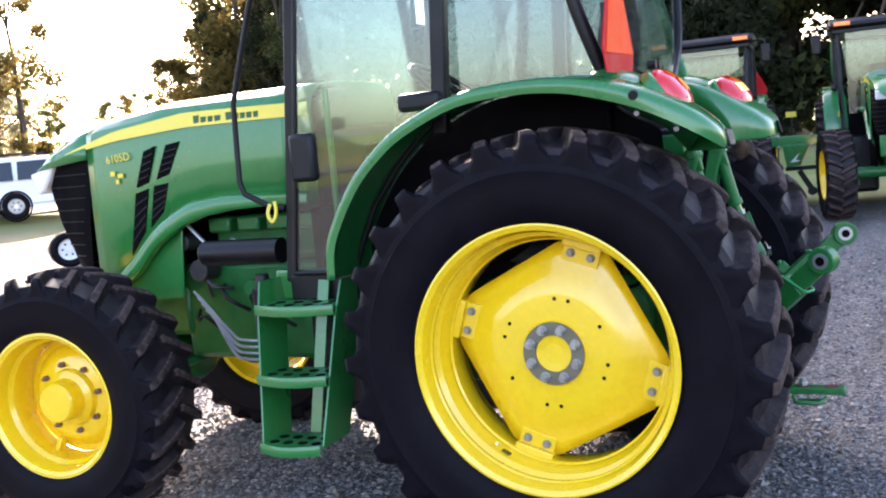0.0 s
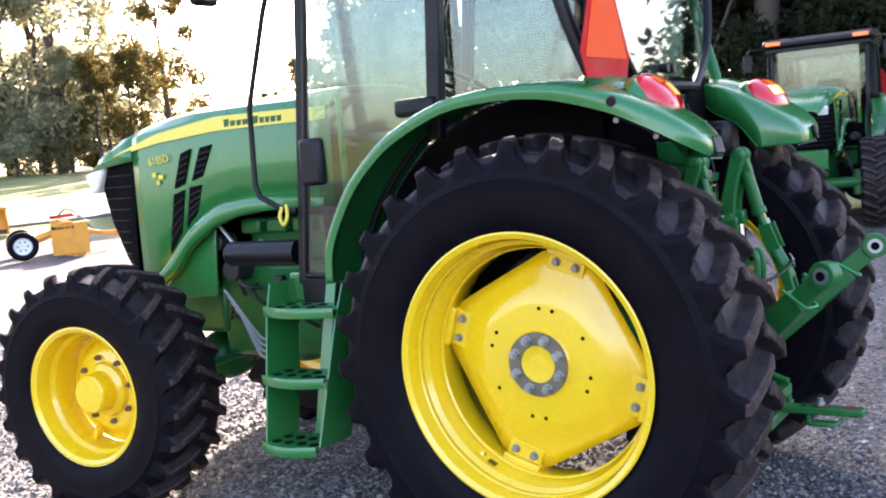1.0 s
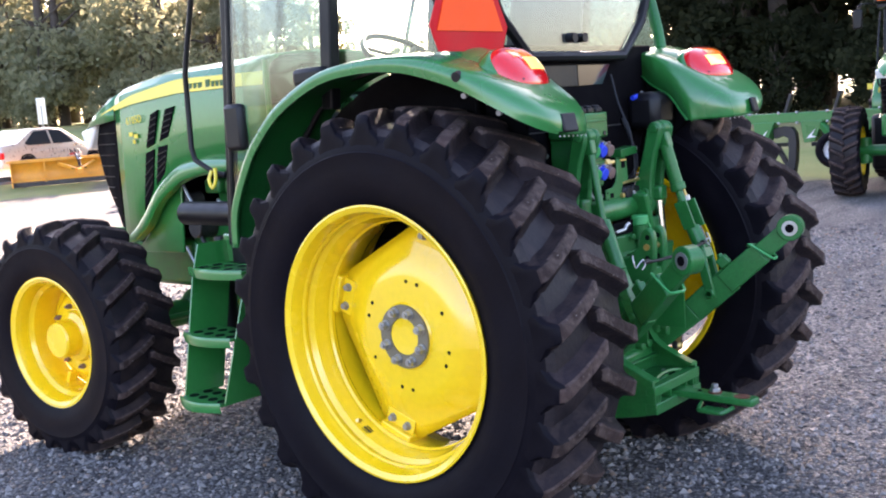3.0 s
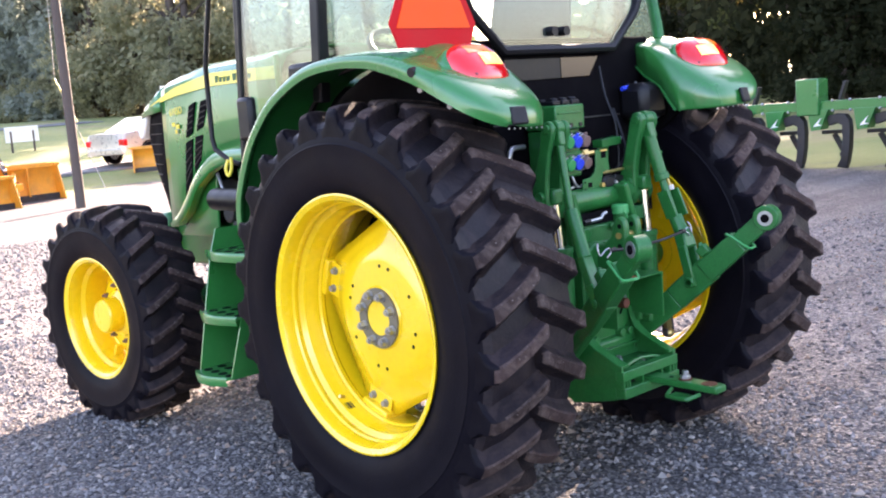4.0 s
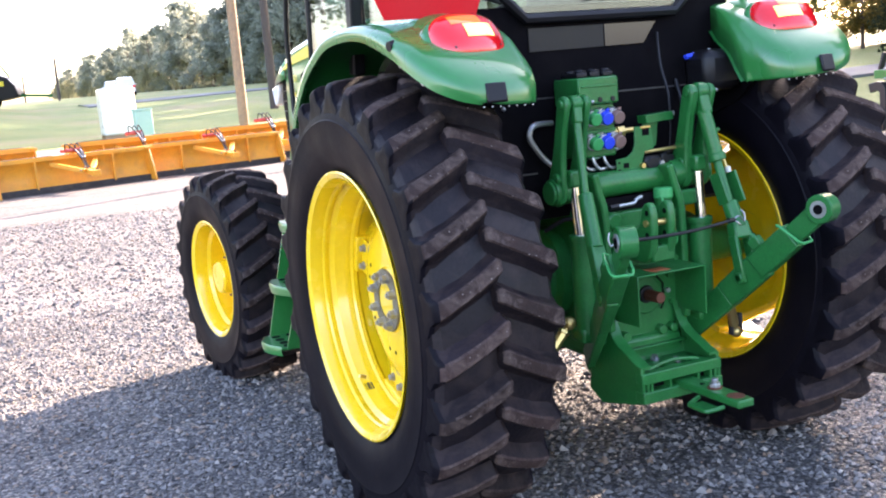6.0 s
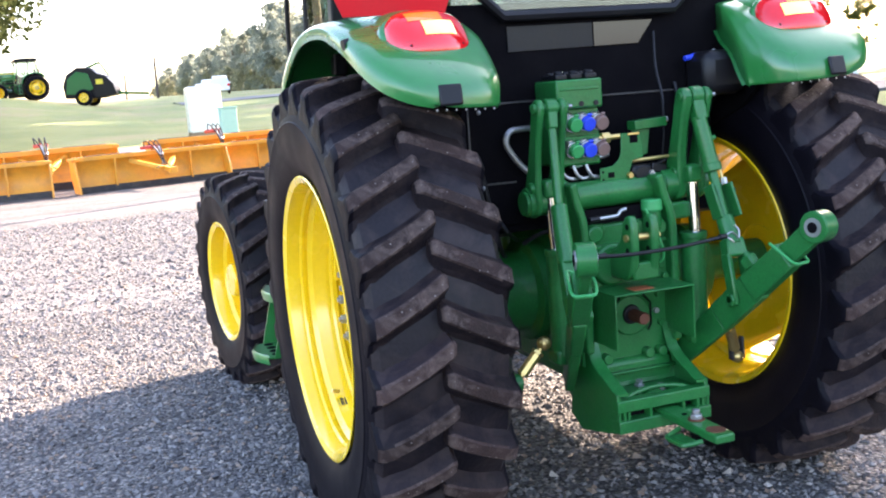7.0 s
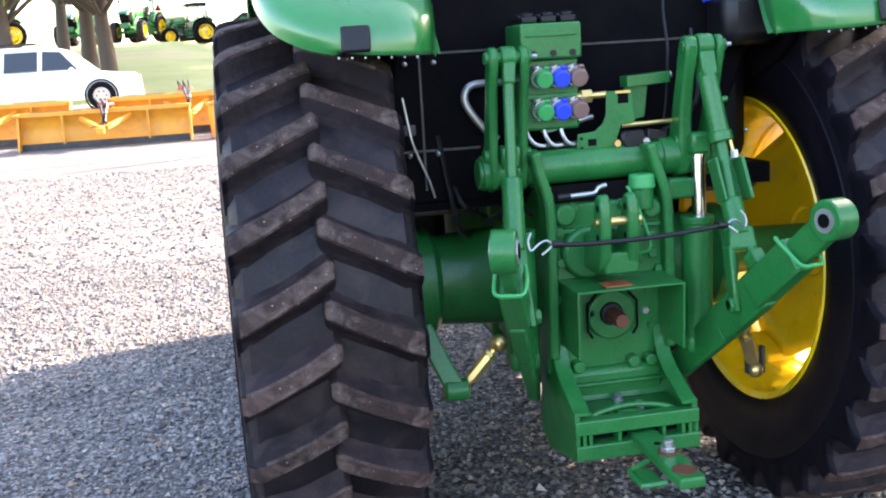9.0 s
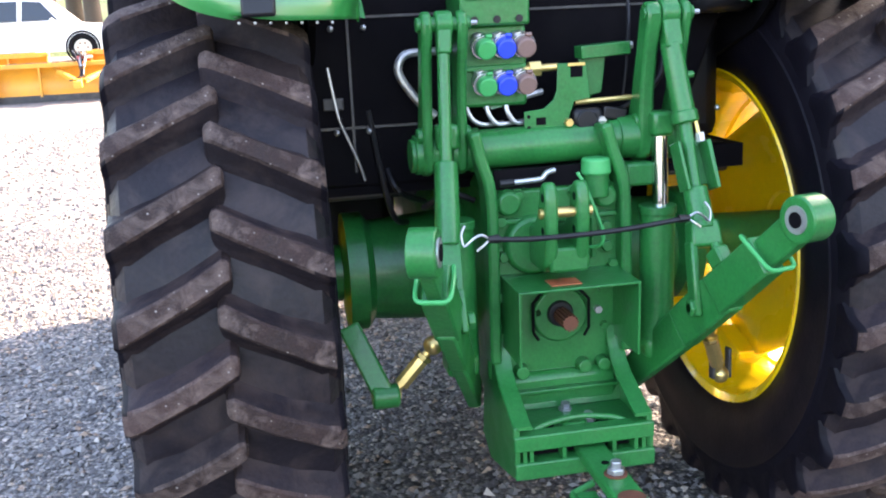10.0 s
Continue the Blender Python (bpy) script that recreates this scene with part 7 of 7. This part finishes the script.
def car(name, x, y, rz, length, height, width, profile, glass, wheels_x, r, paint, label):
    """Body pushed across its width with tucked-in cabin; nose to -x."""
    root = empty(name, (x, y, ground_z(x, y) + 0.05), label, "car")
    root.rotation_euler = (0, 0, radians(rz))
    w = width / 2
    belt = height * 0.56

    def yy(z):
        return w * (1.0 - 0.05 * max(0, (0.30 - z) / 0.3)) if z <= belt else w * (1 - 0.26 * (z - belt) / (height - belt))
    bm = B()
    rows = []
    for f in (-1, -0.97, -0.90, 0.90, 0.97, 1):
        k = {1: 0.972, 0.97: 0.992, 0.90: 1.0}[abs(f)]
        rows.append([(px * k if abs(f) > 0.9 else px, f * yy(pz), pz * (k if abs(f) > 0.9 else 1)) for px, pz in profile])
    vs = [[bm.verts.new(p) for p in row] for row in rows]
    nn = len(profile)
    for a, b in zip(vs, vs[1:]):
        for i in range(nn):
            bm.faces.new((a[i], a[(i + 1) % nn], b[(i + 1) % nn], b[i]))
    bm.faces.new(vs[0][::-1])
    bm.faces.new(vs[-1])
    part("body", bm, paint, root, smooth=45)
    for s in (-1, 1):
        for q in glass:
            bm = B()
            out = [(px, s * (yy(pz) + 0.004), pz) for px, pz in q]
            inn = [(px, s * (yy(pz) - 0.03), pz) for px, pz in q]
            a, b = [bm.verts.new(p) for p in out], [bm.verts.new(p) for p in inn]
            bm.faces.new(a)
            bm.faces.new(b[::-1])
            for i in range(len(q)):
                bm.faces.new((a[i], a[(i + 1) % len(q)], b[(i + 1) % len(q)], b[i]))
            part("side_window", bm, GLASS_DARK, root, "dark tinted window", smooth=0)
        bm = B()
        box(bm, wheels_x[0] + r * 1.2, wheels_x[1] - r * 1.2, min(s * w, s * (w + 0.012)), max(s * w, s * (w + 0.012)), 0.42, 0.47)
        part("side_trim", bm, STEEL, root)
        bm = B()
        box(bm, -length / 2 + 0.02, -length / 2 + 0.20, min(s * w * 0.62, s * (w + 0.004)), max(s * w * 0.62, s * (w + 0.004)), belt * 0.68, belt * 0.88)
        part("headlamp", bm, LENS_CLEAR, root, bevel=0.02)
        bm = B()
        box(bm, length / 2 - 0.14, length / 2 - 0.0, min(s * w * 0.72, s * (w + 0.004)), max(s * w * 0.72, s * (w + 0.004)), belt * 0.70, belt * 0.95)
        part("tail_lamp", bm, LENS_RED, root, bevel=0.02)
        bm = B()
        ball(bm, (glass[0][0][0] + 0.15, s * (w + 0.10), belt + 0.10), (0.07, 0.11, 0.08))
        part("side_mirror", bm, paint, root)
        for xw in wheels_x:
            wh = wheel_small("wheel", root, (xw, s * (w - 0.055), r), r, 0.20, STEEL, dish=0.8)
            bm = B()
            lathe(bm, [(s * (w + 0.006), r * 1.02), (s * (w + 0.006), r * 1.16), (s * (w - 0.10), r * 1.16)], (xw, 0, r), 28)
            part("wheel_arch", bm, BLACK_MATT, root)
    for x0, x1, z in ((-length / 2 - 0.03, -length / 2 + 0.10, 0.48), (length / 2 - 0.10, length / 2 + 0.03, 0.50)):
        bm = B()
        box(bm, x0, x1, -w * 0.92, w * 0.92, 0.30, z)
        part("bumper", bm, paint, root, bevel=0.04)
    return root


def suv(x, y, rz, label, stretch=1.0):
    L = 5.5 * stretch
    prof = [(-L / 2, 0.32), (-L / 2, 0.78), (-L / 2 + 0.15, 0.98), (-L / 2 + 1.15, 1.08), (-L / 2 + 1.85, 1.70), (-L / 2 + 2.3, 1.82), (L / 2 - 0.7, 1.84), (L / 2 - 0.25, 1.74), (L / 2 - 0.02, 1.08), (L / 2, 0.34)]
    g = [[(-L / 2 + 1.55, 1.16), (-L / 2 + 1.98, 1.66), (-L / 2 + 2.45, 1.70), (-L / 2 + 2.5, 1.16)], [(-L / 2 + 2.62, 1.16), (-L / 2 + 2.58, 1.70), (-L / 2 + 3.45, 1.70), (-L / 2 + 3.5, 1.16)], [(-L / 2 + 3.62, 1.16), (-L / 2 + 3.60, 1.70), (L / 2 - 0.55, 1.70), (L / 2 - 0.22, 1.18)]]
    c = car("white_suv", x, y, rz, L, 1.86, 1.98, prof, g, (-L / 2 + 0.98, L / 2 - 1.2), 0.40, WHITE, label)
    for s in (-1, 1):
        bm = B()
        sweep(bm, [(-L / 2 + 2.5, s * 0.62, 1.86), (-L / 2 + 2.7, s * 0.62, 1.93), (L / 2 - 1.0, s * 0.62, 1.93), (L / 2 - 0.8, s * 0.62, 1.87)], 0.022, 6)
        part("roof_rail", bm, BLACK, c)
    return c


suv(-28.0, -6.8, -89, "white long sport utility car on the lane")
suv(-22.9, 18.7, -126, "white two-door sport utility car on the lane", 0.88)
L = 4.6
car("beige_sedan", -28.2, 12.0, -73, L, 1.45, 1.78, [(-L / 2, 0.28), (-L / 2, 0.62), (-L / 2 + 0.2, 0.74), (-L / 2 + 1.2, 0.90), (-L / 2 + 1.95, 1.38), (-L / 2 + 2.4, 1.45), (-L / 2 + 3.1, 1.43), (L / 2 - 0.7, 1.02), (L / 2 - 0.1, 0.96), (L / 2, 0.6), (L / 2, 0.30)],
    [[(-L / 2 + 1.6, 0.94), (-L / 2 + 2.05, 1.34), (-L / 2 + 2.5, 1.36), (-L / 2 + 2.5, 0.94)], [(-L / 2 + 2.6, 0.94), (-L / 2 + 2.6, 1.36), (-L / 2 + 3.1, 1.34), (L / 2 - 1.0, 1.0), (L / 2 - 1.1, 0.94)]], (-L / 2 + 0.9, L / 2 - 1.0), 0.32, SILVER, "beige four-door car on the lane")
suv(-107.5, 13.6, -7, "distant white car on the highway", 0.85)
suv(-138, 16.2, -7, "distant white car on the highway", 0.85)


def ripper():
    """Green toolbar with heavy dark shanks and gauge wheels."""
    root = empty("ripper_implement", (-5.4, 12.15, ground_z(-5.4, 12.15)), "green toolbar ripper with dark curved shanks", "implement")
    root.rotation_euler = (0, 0, radians(-3))
    root.scale = (1, 1, 0.88)
    bm = B()
    box(bm, -4.2, 5.2, -0.09, 0.09, 1.08, 1.25)
    part("toolbar", bm, GREEN, root, "green toolbar beam", bevel=0.01)
    bm = B()
    box(bm, -4.0, 5.0, 0.85, 1.0, 1.08, 1.23)
    part("rear_bar", bm, GREEN, root, bevel=0.01)
    for k in range(12):
        x = -4.08 + 0.78 * k
        bm = B()      # welded bracket under the bar, between two shanks
        prism(bm, [(x + 0.20, 1.10), (x + 0.56, 1.10), (x + 0.52, 1.00), (x + 0.42, 0.74), (x + 0.25, 0.72), (x + 0.22, 0.9)], -0.12, 0.10)
        part("shank_bracket", bm, GREEN, root, "green shank bracket with a white decal", bevel=0.01)
        bm = B()
        prism(bm, [(x + 0.30, 0.80), (x + 0.44, 0.96), (x + 0.38, 0.84), (x + 0.46, 0.82)], -0.131, -0.123)
        part("decal", bm, WHITE, root, "white decal")
        rows = []      # heavy C-shaped shank, curving from the bar to its point
        for p, q, wide in (((-0.30, 0.98), (-0.26, 0.80), 0.05), ((-0.12, 1.02), (-0.12, 0.85), 0.055), ((0.02, 1.0), (-0.03, 0.80), 0.06), ((0.09, 0.90), (-0.035, 0.72), 0.06), ((0.105, 0.70), (-0.03, 0.60), 0.06), ((0.09, 0.42), (-0.045, 0.40), 0.06), ((0.05, 0.16), (-0.075, 0.20), 0.055), ((0.02, 0.03), (-0.16, 0.06), 0.03)):
            rows.append([(x + p[0], -wide, p[1]), (x + p[0], wide, p[1]), (x + q[0], wide, q[1]), (x + q[0], -wide, q[1]), (x + p[0], -wide, p[1])])
        bm = B()
        loft(bm, rows)
        bmesh.ops.remove_doubles(bm, verts=bm.verts, dist=1e-5)
        bmesh.ops.holes_fill(bm, edges=bm.edges)
        part("shank", bm, SHANK_STEEL, root, "dark curved shank", smooth=40, bevel=0.012)
        bm = B()
        bar(bm, (x + 0.14, 0.40, 0.66), (x + 0.62, 0.40, 0.67), 0.06, 0.07)
        bar(bm, (x + 0.34, 0.42, 0.62), (x + 0.52, 0.42, 0.26), 0.06, 0.08)
        rod(bm, (x + 0.52, 0.36, 0.25), (x + 0.52, 0.48, 0.25), 0.07, n=14)
        part("spring_trip", bm, SHANK_STEEL, root, "dark spring trip arm", bevel=0.008)
        bm = B()
        for dx in (0.14, 0.62):
            for z in (1.075, 1.255):
                ball(bm, (x + dx, -0.10, z), 0.026, None, 8, 6)
        part("clamp_bolts", bm, STEEL, root, "zinc clamp bolts")
        bm = B()
        bar(bm, (x - 0.12, 0.05, 1.2), (x + 0.0, 0.05, 1.58), 0.10, 0.05)
        part("shank_post", bm, SHANK_STEEL, root, "dark slanted post", bevel=0.008)
    bm = B()
    box(bm, -0.16, 0.24, -0.16, 0.14, 1.0, 1.66)
    part("mast", bm, GREEN, root, "green mast box", bevel=0.02)
    for x, z in ((-1.60, 0.95), (-0.98, 0.82)):
        bm = B()
        bar(bm, (x - 0.1, 0, 1.1), (x, -0.6, z), 0.07, 0.08)
        part("wheel_arm", bm, GREEN, root)
        gw = wheel_small("gauge_wheel", root, (x, -0.75, z), 0.29, 0.2, WHITE)
        gw.rotation_euler = (0, 0, radians(35))
    for x in (3.7, 1.8):
        bm = B()
        bar(bm, (x, 0, 1.1), (x + 0.5, -0.4, 0.72), 0.08, 0.10)
        part("wheel_arm", bm, GREEN, root)
        wheel_small("gauge_wheel", root, (x + 0.55, -0.55, 0.62), 0.32, 0.2, WHITE)
    for x in (-1.95, 2.2, 4.6):
        bm = B()
        box(bm, x, x + 0.16, 0.9, 0.93, 1.56, 1.66)
        part("marker", bm, STRIPE, root, "yellow marker strip")
        bm = B()
        bar(bm, (x + 0.08, 0.92, 1.2), (x + 0.08, 0.92, 1.56), 0.03, 0.03)
        part("marker_post", bm, BLACK, root)
    return root


ripper()


def baler():
    x, y = -76.7, -0.1
    root = empty("round_baler", (x, y, ground_z(x, y)), "green and dark hay machine parked on the hill", "implement")
    root.rotation_euler = (0, 0, radians(75))
    bm = B()
    prism(bm, [(-1.6, 0.6), (-1.7, 1.5), (-1.4, 2.3), (-0.6, 2.8), (0.3, 2.75), (0.8, 2.3), (1.4, 2.1), (1.9, 1.5), (2.1, 0.7), (0.8, 0.5)], -1.0, 1.0)
    part("body", bm, BLACK, root, "dark machine body", bevel=0.08)
    for s in (-1, 1):
        bm = B()
        prism(bm, [(-1.5, 0.9), (-1.3, 2.0), (-0.6, 2.5), (0.2, 2.3), (0.5, 1.2), (-0.3, 0.8)], s * 1.01, s * 1.09)
        part("side_cover", bm, CAST_GREEN, root, "green side cover", bevel=0.03)
        bm = B()
        box(bm, 0.7, 1.2, min(s * 1.01, s * 1.07), max(s * 1.01, s * 1.07), 1.5, 1.85)
        part("yellow_panel", bm, STRIPE, root, bevel=0.02)
    bm = B()
    bar(bm, (-1.2, 0.4, 2.4), (0.9, -0.2, 3.1), 0.14, 0.16)
    bar(bm, (0.9, -0.2, 3.1), (1.5, -0.2, 2.1), 0.12, 0.12)
    part("top_arm", bm, CAST_GREEN, root)
    bm = B()
    bar(bm, (2.0, 0, 0.8), (4.2, 0, 0.6), 0.2, 0.2)
    part("tongue", bm, CAST_GREEN, root)
    for s in (-1, 1):
        wheel_small("wheel", root, (-0.2, s * 1.3, 0.6), 0.6, 0.4, YELLOW)
    return root


baler()

# other tractors of the same make
for x, y, rz, label in ((-1.95, 12.97, 95, "green tractor facing the yard with clear cab glass"), (0.70, 12.75, 96, "green tractor parked beside another at the yard's edge")):
    t = copy_thing(tractor, at_ground(x, y, rz))
    tagged(t, label, "tractor", "tractors on the lot")
for x, y, rz, sc in ((-78.0, -3.9, 100, 1.12), (-77.0, -8.0, 160, 1.25), (-78.0, -12.6, 170, 1.2), (-73.0, -17.0, 120, 1.2)):
    t = copy_thing(tractor, at_ground(x, y, rz))
    t.scale = (sc, sc, sc)
    tagged(t, "large green tractor parked on the hilltop", "tractor", "tractors on the hill")
tractor["group"] = "tractors on the lot"


def scatter(name, n, region, size, material, seed, flat, label, grow=None):
    """Loose pieces joined in one object: rough little double pyramids."""
    rn = np.random.RandomState(seed)
    x0, x1, y0, y1 = region
    px, py = rn.uniform(x0, x1, n), rn.uniform(y0, y1, n)
    r = rn.uniform(size[0], size[1], n) * (1 + 0.5 * (rn.rand(n) > 0.9))
    base = np.array([(1, 0, 0), (0, 1, 0), (-1, 0, 0), (0, -1, 0), (0, 0, 1), (0, 0, -1)], float)
    v = base[None] * (r[:, None, None] * rn.uniform(0.6, 1.35, (n, 6, 1)))
    v = v + rn.normal(size=(n, 6, 3)) * r[:, None, None] * 0.22
    a = rn.uniform(0, 6.283, n)
    c, s_ = np.cos(a), np.sin(a)
    x = v[:, :, 0] * c[:, None] - v[:, :, 1] * s_[:, None]
    y = v[:, :, 0] * s_[:, None] + v[:, :, 1] * c[:, None]
    z = v[:, :, 2] * flat + r[:, None] * 0.25 + 0.012
    verts = np.stack([x + px[:, None], y + py[:, None], z], 2).reshape(-1, 3)
    tri = np.array([(0, 1, 4), (1, 2, 4), (2, 3, 4), (3, 0, 4), (1, 0, 5), (2, 1, 5), (3, 2, 5), (0, 3, 5)])
    faces = (np.arange(n)[:, None, None] * 6 + tri[None]).reshape(-1, 3)
    me = bpy.data.meshes.new(name)
    me.from_pydata(verts.tolist(), [], faces.tolist())
    me.materials.append(material)
    return tagged(new(name, me), label, "gravel", kind="stuff")


scatter("gravel", 42000, (-5.2, 1.9, -3.3, 1.6), (0.006, 0.015), STONE, 5, 0.65, "loose grey crushed stones on the yard")
scatter("gravel", 16000, (-13, -5.2, -5.5, 2.5), (0.010, 0.022), STONE, 6, 0.6, "loose grey crushed stones farther off")
scatter("gravel", 9000, (-2.5, 3.5, 1.6, 8.0), (0.009, 0.018), STONE, 7, 0.6, "loose grey crushed stones by the tractors")
